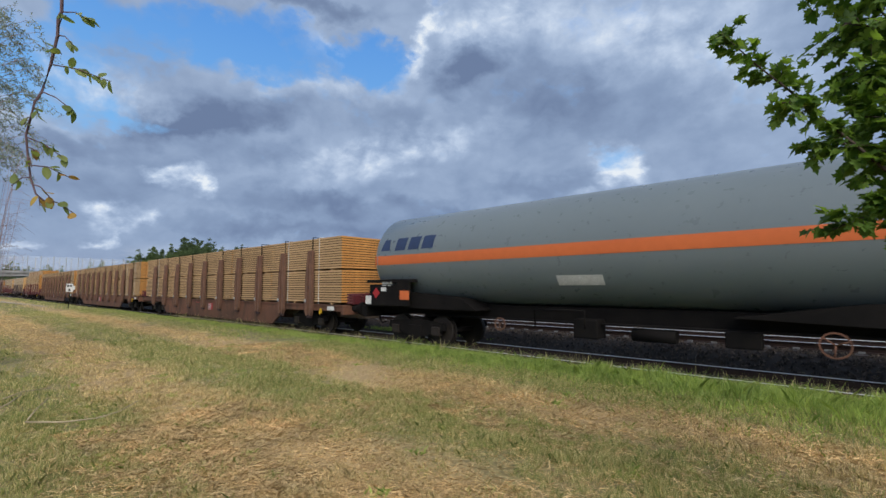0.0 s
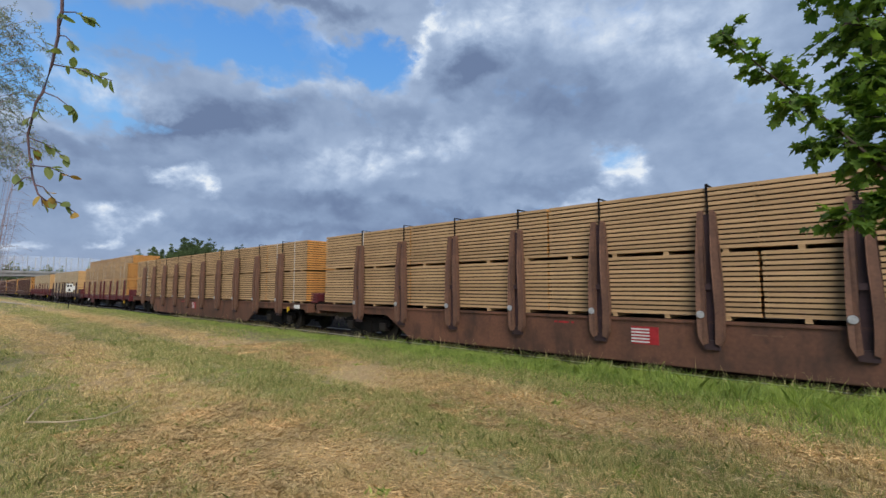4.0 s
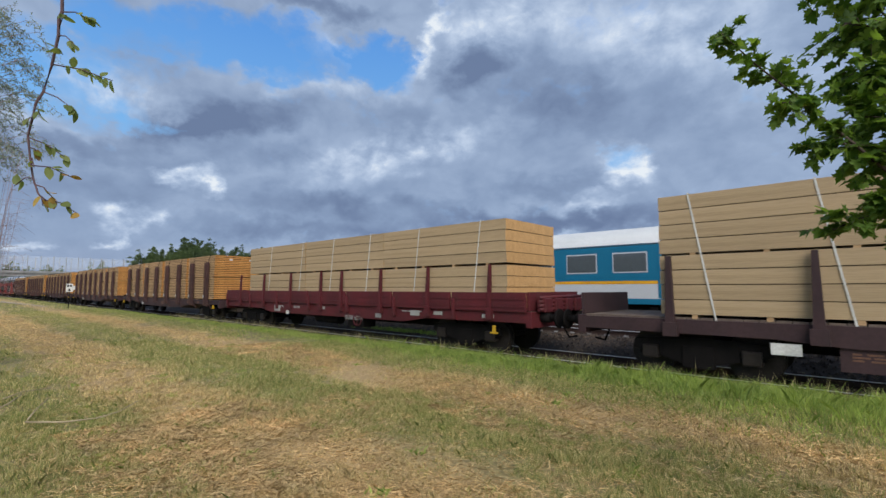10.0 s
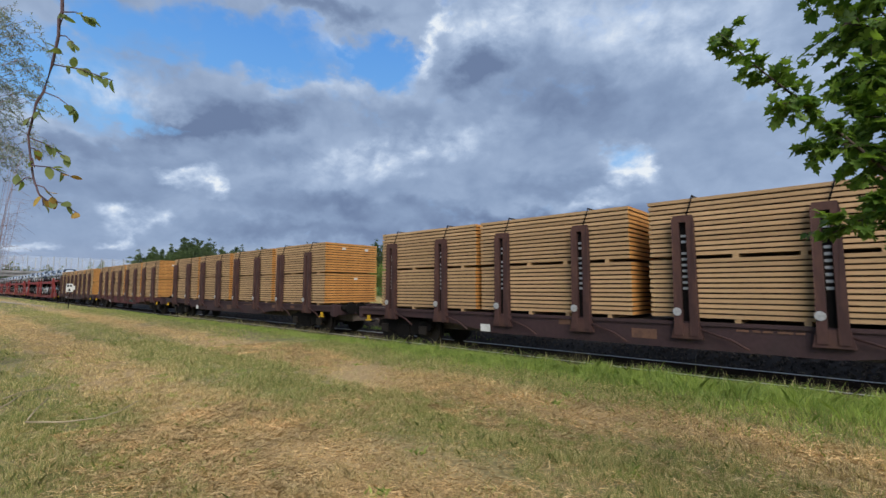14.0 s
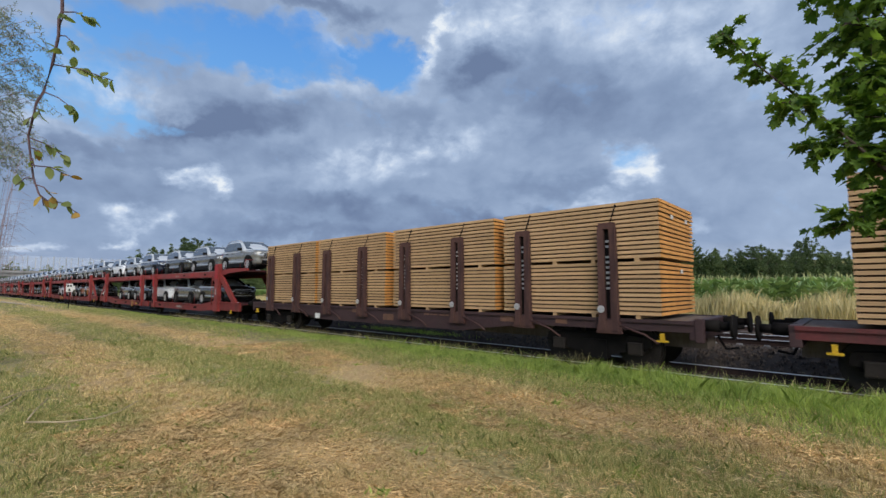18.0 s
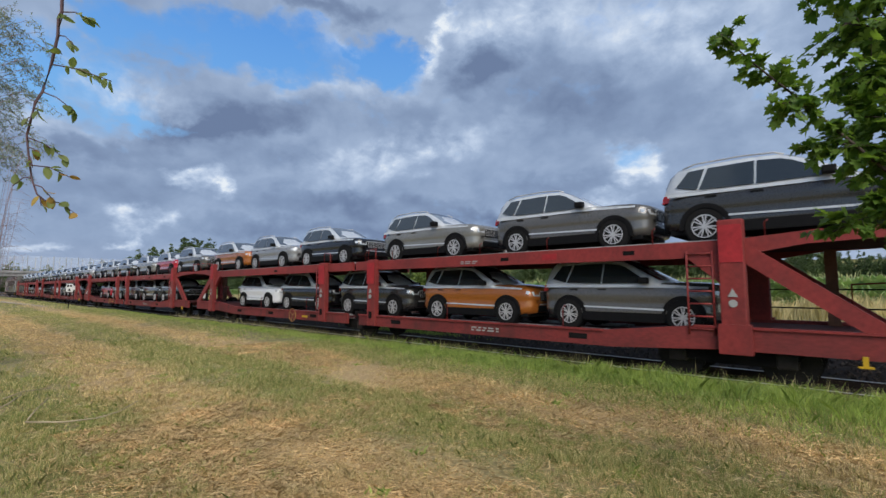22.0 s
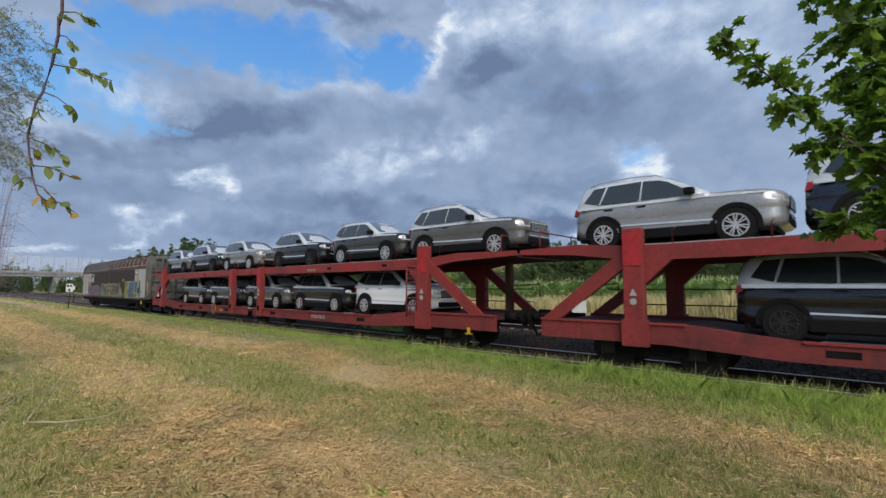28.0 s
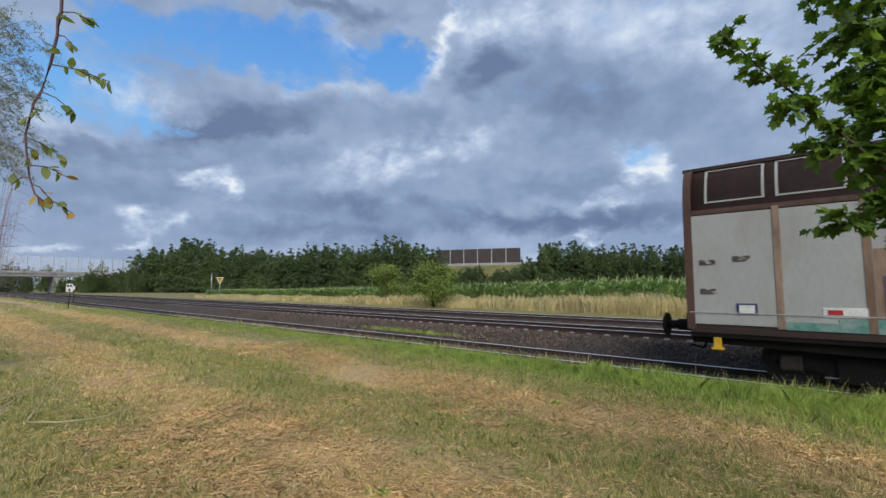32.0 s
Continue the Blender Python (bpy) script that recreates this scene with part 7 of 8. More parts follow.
    # rear: soft violet and red rounded letters
    wave = [(B + 2.75 + 0.102 * k, 1.93 + 0.11 * abs(math.sin(k * 0.36)) ** 0.7 + 0.05 * math.sin(k * 0.17 + 1.0) - 0.010 * max(0, k - 36) ** 1.35) for k in range(49)]
    run_over = [(B + 2.75, 1.08)] + wave + [(B + 2.75 + 0.102 * 48, 1.08)]
    spray("violet", run_over[::-1], 0.004, "violet and red sprayed letters")
    for p, q in zip(wave, wave[1:]):
        b = bmesh.new()
        prism(b, [(p[0], -1.44, p[1] - 0.012), (q[0], -1.44, q[1] - 0.012), (q[0], -1.44, q[1] + 0.014), (p[0], -1.44, p[1] + 0.014)], (0, -0.003, 0))
        part("graffiti_outline", b, inks["cream"], wg)
    for k in range(7):
        cx, wide, high = B + 3.5 + 0.58 * k + rng.uniform(-0.05, 0.05), rng.uniform(0.20, 0.32), rng.uniform(0.25, 0.45)
        bulge = [(cx + wide * math.cos(a * math.pi / 9), 1.10 + high * math.sin(a * math.pi / 9)) for a in range(10)]
        spray("pink", bulge[::-1], 0.007, "red sprayed bulges")
        inner = [(cx + wide * 0.55 * math.cos(a * math.pi / 9), 1.10 + high * 0.5 * math.sin(a * math.pi / 9)) for a in range(10)]
        spray(("peach", "violet", "peach")[k % 3], inner[::-1], 0.010)
    spray("teal", [(B + 7.3, 1.1), (B + 8.0, 1.1), (B + 8.15, 1.95), (B + 7.9, 1.8), (B + 7.4, 1.4)])
    # middle: a pale halo with dark letters edged in cream
    spray("halo", [(B + 7.9, 1.08), (B + 15.3, 1.08), (B + 14.9, 1.6), (B + 14.2, 2.0), (B + 13.0, 2.2), (B + 10.4, 2.14), (B + 8.1, 2.2)], 0.003, "pale sprayed halo round dark letters")
    def stroke(ax, az, bx, bz, wide):
        d = Vector((bx - ax, bz - az)).normalized()
        for ink, grow, depth in (("cream", 0.045, 0.008), ("olive", 0.0, 0.0125)):
            h, e = wide / 2 + grow, d * grow
            n = Vector((-d.y, d.x)) * h
            spray(ink, [(ax - e.x - n.x, az - e.y - n.y), (bx + e.x - n.x, bz + e.y - n.y), (bx + e.x + n.x, bz + e.y + n.y), (ax - e.x + n.x, az - e.y + n.y)], depth, "" if ink == "cream" else "dark olive sprayed letters edged in cream")
    x = B + 8.25
    low, top = 1.2, 2.0
    # letter by letter: strokes from and to, in the letter's own width and height
    forms = ((1.05, ((0.1, 1, 0.95, 1), (0.6, 0.85, 0.2, 0.1), (0.85, 0.9, 0.85, 0.5))), (0.85, ((0.12, 1, 0.12, 0), (0.88, 1, 0.88, 0), (0.12, 0.5, 0.88, 0.5))), (0.5, ((0.5, 0.55, 0.5, 0), (0.5, 0.98, 0.5, 0.78))),
             (0.9, ((0.12, 1, 0.12, 0), (0.12, 1, 1.0, 1), (0.12, 0.5, 0.8, 0.5))), (0.5, ((0.5, 0.55, 0.5, 0), (0.5, 0.98, 0.5, 0.78))), (0.95, ((0.1, 1, 0.1, 0), (0.1, 1, 0.9, 0.95), (0.9, 0.95, 0.9, 0.5), (0.1, 0.5, 0.9, 0.5), (0.45, 0.5, 0.95, 0))),
             (0.95, ((0.1, 0, 0.1, 1), (0.1, 1, 0.9, 0.1), (0.9, 0, 0.9, 1))), (0.8, ((0.12, 0, 0.12, 1), (0.12, 1, 0.95, 0.9), (0.95, 0.9, 0.9, 0.55), (0.12, 0.5, 0.9, 0.55))))
    for w, strokes in forms:
        w *= 0.80
        for ua, va, ub, vb in strokes:
            stroke(x + ua * w, low + va * (top - low), x + ub * w, low + vb * (top - low), 0.30)
        x += w + 0.12
    b = bmesh.new()
    ring(b, (B + 14.7, 1.41), 0.17, 0.25, -1.446, -1.440, 20)
    part("graffiti", b, inks["yellow"], wg, "sprayed yellow ring")
    for u, v in ((0.0, 0.3), (0.35, 0.34), (0.6, 0.3)):
        spray("yellow", [(B + 14.9 + u, 2.3), (B + 15.05 + u, 2.3), (B + 15.0 + u, 2.3 + v)], 0.005)
    # front: large block letters in a pale frame
    x = F - 5.35
    spray("yellow", [(x, 1.1), (x + 1.1, 1.1), (x + 1.05, 2.25), (x, 2.2)], 0.004, "yellow sprayed block letters")
    blocks = [("yellow", [(0.05, 1.12), (0.9, 1.12), (0.95, 1.55), (0.5, 1.85), (1.0, 1.85), (1.0, 2.2), (0.05, 2.2)]), ("blue", [(1.05, 1.12), (1.4, 1.12), (1.45, 1.9), (1.75, 1.9), (1.75, 2.22), (1.05, 2.22)]),
              ("blue", [(1.6, 1.12), (1.95, 1.12), (2.0, 1.6), (2.3, 1.12), (2.6, 1.12), (2.5, 1.8), (2.6, 2.22), (1.7, 2.22)]), ("teal", [(2.6, 1.5), (3.1, 1.5), (3.3, 2.25), (2.65, 2.25)]),
              ("dark", [(3.3, 1.4), (3.7, 1.4), (3.75, 1.12), (4.0, 1.12), (4.0, 2.25), (3.7, 2.25), (3.65, 1.8), (3.3, 1.8)]), ("green", [(2.6, 1.12), (3.2, 1.12), (3.2, 1.45), (2.65, 1.45)])]
    for ink, pts in blocks:
        loop = [(x + u, z) for u, z in pts]
        spray(ink, loop, 0.008, "large outlined sprayed block letters")
        outline(loop, "cream", 0.02, 0.014)
    outline([(x - 0.08, 1.07), (x + 4.15, 1.07), (x + 4.1, 2.32), (x - 0.02, 2.28)], "cream", 0.03, 0.012)
    # round badges, notices and data
    for x in (F - 2.5, B + 3.12):
        b = bmesh.new()
        ring(b, (x, 2.80), 0.001, 0.20, -1.432, -1.428, 24)
        badge = part("badge", b, WHITE, wg, "round white prohibition badge")
        b = bmesh.new()
        ring(b, (x, 2.80), 0.18, 0.215, -1.437, -1.430, 24)
        part("badge_ring", b, surface("badge_red", (0.22, 0.05, 0.05), rough=0.5), badge, "thin red ring")
        b = bmesh.new()
        box(b, x - 0.12, x + 0.06, -1.437, -1.432, 2.75, 2.83)
        box(b, x + 0.06, x + 0.13, -1.437, -1.432, 2.77, 2.80)
        part("badge_figure", b, BLACK, badge, "black shunting symbol")
    tag_plate(wg, B + 3.78, B + 4.75, 2.35, 3.1, -1.412, HOOD_GREY, "notice", "white company notice")
    for k in range(3):
        b = bmesh.new()
        u = B + 3.88 + 0.24 * k
        prism(b, [(u, -1.424, 2.83), (u + 0.19, -1.424, 2.83), (u + 0.23, -1.424, 3.02), (u + 0.04, -1.424, 3.02)], (0, -0.005, 0))
        part("notice_mark", b, NAVY, wg, "dark blue slanted mark")
    tag_plate(wg, B + 3.98, B + 4.7, 2.80, 2.815, -1.424, NAVY, "notice_line")
    for k in range(3):
        tag_plate(wg, B + 3.86, B + 4.25 + 0.12 * (k % 2), 2.68 - 0.06 * k, 2.688 - 0.06 * k, -1.424, NAVY, "notice_line")
    for x, z in ((B + 0.2, 2.3), (B + 0.75, 2.35), (B + 0.2, 1.75), (F - 1.2, 1.55)):
        lettering(wg, x, z, 0.28, 0.016, -1.432, 4, HOOD_BROWN)
    tag_plate(wg, B + 0.78, B + 1.1, 1.3, 1.5, -1.432, NAVY, "label_holder")
    tag_plate(wg, B + 0.82, B + 1.06, 1.33, 1.47, -1.440, WHITE, "label_plate")
    for x in (B + 2.0, F - 3.2):
        tag_plate(wg, x, x + 0.55, 1.3, 1.46, -1.432, WHITE, "sticker")
        tag_plate(wg, x + 0.06, x + 0.25, 1.34, 1.42, -1.442, RED_BRIGHT, "sticker_mark")
    for x in (F - 0.9, B + 0.45):
        b = bmesh.new()
        box(b, x - 0.06, x + 0.06, -1.46, -1.41, 0.66, 0.86)
        box(b, x - 0.1, x + 0.1, -1.47, -1.41, 0.64, 0.68)
        part("valve_handle", b, YELLOW, wg, "yellow brake handle")
    b = bmesh.new()
    prism(b, [(F, -1.3, 0.86), (F, -1.3, 0.74), (F - 5, -1.3, 0.62), (B + 5, -1.3, 0.62), (B, -1.3, 0.74), (B, -1.3, 0.86)], (0, 2.6, 0))
    prism(b, [(F - 4.6, -1.2, 0.62), (F - 5.6, -1.2, 0.34), (B + 5.6, -1.2, 0.34), (B + 4.6, -1.2, 0.62)], (0, 2.4, 0))
    part("underframe", b, BLACK, wg)
    for x in (F - 2.4, B + 2.4):
        add_bogie(wg, x)
    add_ends(wg, F, B)


build_carriers()
build_hood_wagon()


# ------------------------------------------------------------ passenger train on the far track
def coach(length, double=False):
    c = thing("passenger_coach", "blue and white double-deck passenger coach" if double else "blue and white passenger coach", "passenger coach", "coaches of the passenger train")
    h = length / 2 - 0.25
    top = 4.58 if double else 4.0
    arc = [(1.40, top - 0.85), (1.33, top - 0.5), (1.15, top - 0.22), (0.8, top - 0.06), (0, top)]
    def band(z0, z1, grow=0.0):
        b = bmesh.new()
        box(b, -h, h, -1.40 - grow, 1.40 + grow, z0, z1)
        return b
    sill = 1.02 if double else 1.55
    part("lower_body", band(0.80 if double else 0.95, sill), PASS_WHITE, c, "white lower wall")
    part("skirt", band(0.62 if double else 0.72, 0.80 if double else 0.95), PASS_BLUE, c)
    part("line", band(sill, sill + 0.13, 0.004), PASS_YELLOW, c, "yellow line")
    blue_top = 2.75 if double else 3.22
    part("wall", band(sill + 0.13, blue_top), PASS_BLUE, c, "blue wall")
    b = bmesh.new()
    row = [(-y, z) for y, z in arc] + [(y, z) for y, z in arc[-2::-1]]
    row = [(-1.40, blue_top)] + row + [(1.40, blue_top)]
    g = loft(b, [[(x, y, z) for y, z in row] for x in (-h, h)])
    b.faces.new(g[0])
    b.faces.new(g[1][::-1])
    part("roof", b, PASS_WHITE, c, "white roof")
    b = bmesh.new()
    box(b, -1.0, 1.0, -1.408, -1.40, 0, 0.86)
    frame_me = mesh_of(b, PASS_WHITE, "window")
    b = bmesh.new()
    box(b, -0.94, 0.94, -1.414, -1.408, 0.05, 0.81)
    pane_me = mesh_of(b, COACH_GLASS, "pane")
    rows = ((3.14, (-9.5, 9.5), 8), (1.30, (-6.5, 6.5), 6)) if double else ((2.02, (-9.6, 9.6), 10),)
    for z, (x0, x1), n in rows:
        for k in range(n):
            x = x0 + (x1 - x0) * k / (n - 1)
            w = part("window", frame_me, None, c)
            w.location, w.scale = (x, 0, z), (0.72 if not double else 1.0, 1, 1)
            part("pane", pane_me, None, w)
    for x in (-11.4, 11.4):
        b = bmesh.new()
        box(b, x - 0.7, x + 0.7, -1.412, -1.40, 0.98, 2.9)
        part("door", b, PASS_WHITE if double else PASS_BLUE, c)
        for d in (-0.35, 0.35):
            b = bmesh.new()
            soft_box(b, x + d - 0.17, x + d + 0.17, -1.42, -1.411, 1.5, 2.7, 0.003)
            part("door_window", b, CAR_GLASS, c)
    b = bmesh.new()
    for x in (-h - 0.2, h + 0.2):
        soft_box(b, x - 0.22, x + 0.22, -0.7, 0.7, 1.1, 3.3, 0.06)
    part("gangway", b, BLACK, c, "black rubber gangway")
    b = bmesh.new()
    box(b, -h + 4, h - 4, -1.1, 1.1, 0.4, 0.75)
    part("underframe", b, BLACK, c)
    for x in (-9.5, 9.5):
        add_bogie(c, x)
    return c


def build_passenger_train():
    d = coach(26.8, True)
    a = coach(26.4)
    loco = thing("locomotive", "dark blue locomotive with a yellow line", "locomotive")
    b = bmesh.new()
    prism(b, [(-9.3, -1.42, 0.9), (9.3, -1.42, 0.9), (9.3, -1.42, 2.2), (8.95, -1.42, 3.5), (-8.95, -1.42, 3.5), (-9.3, -1.42, 2.2)], (0, 2.84, 0))
    part("body", b, PASS_DARK, loco)
    for z0, z1, m in ((1.52, 1.68, PASS_YELLOW), (1.36, 1.52, PASS_WHITE)):
        b = bmesh.new()
        box(b, -9.31, 9.31, -1.428, 1.428, z0, z1)
        part("line", b, m, loco)
    b = bmesh.new()
    prism(b, [(-8.95, -1.40, 3.5), (8.95, -1.40, 3.5), (8.2, -1.30, 3.92), (6.9, -1.15, 4.25), (-6.9, -1.15, 4.25), (-8.2, -1.30, 3.92)], (0, 2.5, 0))
    part("roof", b, PASS_WHITE, loco, "pale roof sloping at both ends")
    b = bmesh.new()
    for x in (-2.4, 2.6):
        soft_box(b, x - 1.6, x + 1.6, -0.8, 0.8, 4.25, 4.5, 0.04)
    part("roof_vent", b, BLACK, loco, "black roof vents")
    for s in (-1, 1):
        b = bmesh.new()
        prism(b, [(s * 9.0, -1.424, 2.35), (s * 7.9, -1.424, 2.35), (s * 7.9, -1.424, 3.2), (s * 8.75, -1.424, 3.2)], (0, -0.006, 0))
        part("cab_window", b, CAR_GLASS, loco)
        b = bmesh.new()
        for x in (7.4, 6.5):
            tube(b, (s * x, -1.45, 1.75), (s * x, -1.45, 2.9), 0.025, 6)
        part("door_rail", b, STEEL_GREY, loco, "pale grab rails beside the door")
    for k in range(3):
        b = bmesh.new()
        u, z = -3.3 + 0.10 * k, 2.2 + 0.26 * k
        prism(b, [(u, -1.424, z), (u + 1.25, -1.424, z), (u + 1.31, -1.424, z + 0.16), (u + 0.06, -1.424, z + 0.16)], (0, -0.006, 0))
        part("emblem", b, PASS_WHITE, loco, "white slanted bar")
    for k in range(4):
        b = bmesh.new()
        u = -1.3 + 1.1 * k
        prism(b, [(u, -1.424, 2.2), (u + 0.85, -1.424, 2.2), (u + 0.98, -1.424, 2.85), (u + 0.13, -1.424, 2.85)], (0, -0.006, 0))
        part("emblem", b, PASS_WHITE, loco, "white plain block")
    b = bmesh.new()
    box(b, -8.4, 8.4, -1.2, 1.2, 0.35, 0.9)
    part("underframe", b, BLACK, loco)
    for x in (-5.5, 5.5):
        add_bogie(loco, x)
    return [(d, 13.4), (a, 26.9 + 13.2), (copy_thing(a, pose(0, 0, 0)), 53.6 + 13.2), (loco, 80.3 + 9.5)]


# ------------------------------------------------------------ leaves close by
def maple_leaf(size):
    """Outline of a five-lobed leaf, stalk at the origin, pointing to +y."""
    half = [(0.0, 0.0), (0.14, 0.02), (0.34, -0.12), (0.36, 0.08), (0.54, 0.22), (0.40, 0.28), (0.42, 0.44), (0.66, 0.58), (0.46, 0.60), (0.40, 0.72), (0.24, 0.62), (0.22, 0.82), (0.10, 0.90), (0.0, 1.12)]
    return [(x * size, y * size) for x, y in half] + [(-x * size, y * size) for x, y in half[-2:0:-1]]


def oval_leaf(size):
    half = [(0.0, 0.0), (0.20, 0.12), (0.32, 0.38), (0.30, 0.66), (0.16, 0.90), (0.0, 1.05)]
    return [(x * size, y * size) for x, y in half] + [(-x * size, y * size) for x, y in half[-2:0:-1]]


def add_leaf(bm, outline, at, way, rng, droop=0.6, m=0, fold=0.25):
    d = Vector(way).normalized()
    n = Vector((rng.gauss(0, 0.55), rng.gauss(0, 0.55), 1.0)).normalized()
    d = (d + Vector((0, 0, -droop * rng.random()))).normalized()
    side = d.cross(n).normalized()
    n = side.cross(d)
    curve = rng.uniform(-0.12, 0.3)
    size = max(p[1] for p in outline)
    pts = []
    for x, y in outline:
        pts.append(Vector(at) + side * x + d * y + n * (abs(x) * fold - curve * y * y / size))
    c = bm.verts.new(Vector(at) + d * size * 0.45 - n * curve * size * 0.2)
    v = [bm.verts.new(p) for p in pts]
    for i in range(len(v)):
        f = bm.faces.new((c, v[i], v[(i + 1) % len(v)]))
        f.smooth, f.material_index = True, m


def leafy_limb(bm_wood, bm_leaf, path, rng, twigs, spread, size, r0, r1, kind=maple_leaf, per=5, droop=0.7, sear=0.0, out=None):
    """A limb with side twigs, leaves along the twigs."""
    pts = [Vector(p) for p in path]
    pipe(bm_wood, pts, r0, 7, r1)
    n = len(pts) - 1
    for k in range(twigs):
        f = (k + rng.random()) / twigs * n
        i = min(int(f), n - 1)
        base = pts[i].lerp(pts[i + 1], f - i)
        along = (pts[i + 1] - pts[i]).normalized()
        off = Vector((rng.gauss(0, 1), rng.gauss(0, 1), rng.gauss(0, 0.8)))
        off = (off - along * off.dot(along)).normalized()
        way = (off + along * rng.uniform(0.2, 0.9)).normalized()
        length = spread * rng.uniform(0.35, 1.0)
        mid = base + way * length * 0.5 + Vector((0, 0, -0.03 * length))
        end = base + way * length + Vector((0, 0, -0.16 * length))
        pipe(bm_wood, [base, mid, end], r1 * 0.7, 5, r1 * 0.3)
        for q in range(per):
            g = (q + 0.6) / per
            at = base.lerp(mid, g * 2) if g < 0.5 else mid.lerp(end, g * 2 - 1)
            w = way + Vector((rng.gauss(0, 0.9), rng.gauss(0, 0.9), rng.gauss(-0.2, 0.5)))
            add_leaf(bm_leaf, kind(size * rng.uniform(0.6, 1.15)), at, w, rng, droop, 1 if rng.random() < sear else 0)


def build_maple():
    """The maple beside the viewer: its trunk stands out of view, limbs reach in."""
    rng = random.Random(77)
    tree = thing("maple_tree", "leafy green maple standing close by", "tree", m=pose(1.05, 3.75, 0.05))
    base = Vector((1.05, 3.75, 0.05))
    bm = bmesh.new()
    pipe(bm, [Vector(p) - base for p in ((1.05, 3.75, -0.1), (1.0, 3.72, 1.2), (0.85, 3.7, 2.4), (0.75, 3.7, 3.6), (0.6, 3.7, 4.8))], 0.11, 10, 0.03)
    part("trunk", bm, BARK, tree)
    wood, leaf = bmesh.new(), bmesh.new()
    limbs = [([(0.75, 3.7, 3.2), (0.45, 3.62, 3.4), (0.2, 3.6, 3.55), (-0.08, 3.5, 3.68)], 44, 0.30),
             ([(0.8, 3.7, 2.9), (0.5, 3.65, 3.1), (0.25, 3.6, 3.25), (0.02, 3.55, 3.36)], 48, 0.28),
             ([(0.8, 3.7, 2.6), (0.5, 3.65, 2.8), (0.25, 3.6, 2.98), (0.05, 3.55, 3.08)], 52, 0.27),
             ([(0.85, 3.7, 2.4), (0.5, 3.65, 2.6), (0.25, 3.6, 2.72), (0.02, 3.58, 2.80)], 56, 0.25),
             ([(0.85, 3.7, 2.2), (0.5, 3.65, 2.4), (0.3, 3.6, 2.52), (0.06, 3.6, 2.56)], 56, 0.24),
             ([(0.9, 3.7, 2.0), (0.6, 3.68, 2.18), (0.35, 3.65, 2.28), (0.10, 3.62, 2.30)], 54, 0.22),
             ([(0.9, 3.7, 1.8), (0.6, 3.68, 1.98), (0.4, 3.65, 2.06), (0.16, 3.62, 2.08)], 40, 0.18),
             ([(0.9, 3.7, 1.7), (0.6, 3.72, 1.84), (0.4, 3.7, 1.9), (0.24, 3.7, 1.86)], 24, 0.13),
             ([(0.8, 3.9, 3.0), (0.5, 4.0, 3.2), (0.3, 4.0, 3.4), (0.15, 3.9, 3.6)], 44, 0.36),
             ([(0.9, 3.9, 2.3), (0.6, 4.0, 2.5), (0.36, 4.0, 2.75), (0.2, 3.95, 2.95)], 50, 0.34),
             ([(0.9, 3.9, 2.0), (0.65, 3.95, 2.15), (0.45, 3.95, 2.3), (0.25, 3.9, 2.45)], 46, 0.28)]
    for path, twigs, spread in limbs:
        leafy_limb(wood, leaf, [Vector(p) - base for p in path], rng, twigs, spread, 0.076, 0.016, 0.005, per=8)
    part("branchwork", wood, BARK, tree)
    part("foliage", leaf, MAPLE, tree)
    # the swaying spray that reaches furthest in
    root = Vector((0.16, 3.55, 2.42))
    spray = thing("maple_branch", "long maple branch with fresh green lobed leaves", "branch", m=Matrix.Translation(root))
    wood, leaf = bmesh.new(), bmesh.new()
    main = [(0.16, 3.55, 2.42), (-0.02, 3.40, 2.64), (-0.20, 3.22, 2.86), (-0.36, 3.06, 3.04), (-0.50, 2.90, 3.22)]
    leafy_limb(wood, leaf, [Vector(p) - root for p in main], rng, 40, 0.17, 0.062, 0.010, 0.003, per=8, droop=0.5)
    leafy_limb(wood, leaf, [Vector(p) - root for p in ((0.02, 3.43, 2.58), (-0.08, 3.40, 2.62), (-0.16, 3.30, 2.60))], rng, 10, 0.15, 0.062, 0.006, 0.003, per=7)
    leafy_limb(wood, leaf, [Vector(p) - root for p in ((-0.12, 3.3, 2.76), (-0.2, 3.15, 2.82), (-0.26, 3.08, 2.80))], rng, 10, 0.14, 0.062, 0.006, 0.003, per=7)
    part("branching", wood, BARK, spray)
    part("leaves", leaf, MAPLE, spray)
    low_root = Vector((0.42, 3.70, 2.2))
    low = thing("maple_branch", "low hanging maple twig with lobed leaves", "branch", m=Matrix.Translation(low_root))
    wood, leaf = bmesh.new(), bmesh.new()
    leafy_limb(wood, leaf, [Vector(p) - low_root for p in ((0.42, 3.70, 2.2), (0.22, 3.6, 2.22), (0.02, 3.55, 2.18), (-0.10, 3.52, 2.12)) ], rng, 26, 0.17, 0.068, 0.008, 0.003, per=6, droop=0.9)
    part("branching", wood, BARK, low)
    part("leaves", leaf, MAPLE, low)
    return spray, low


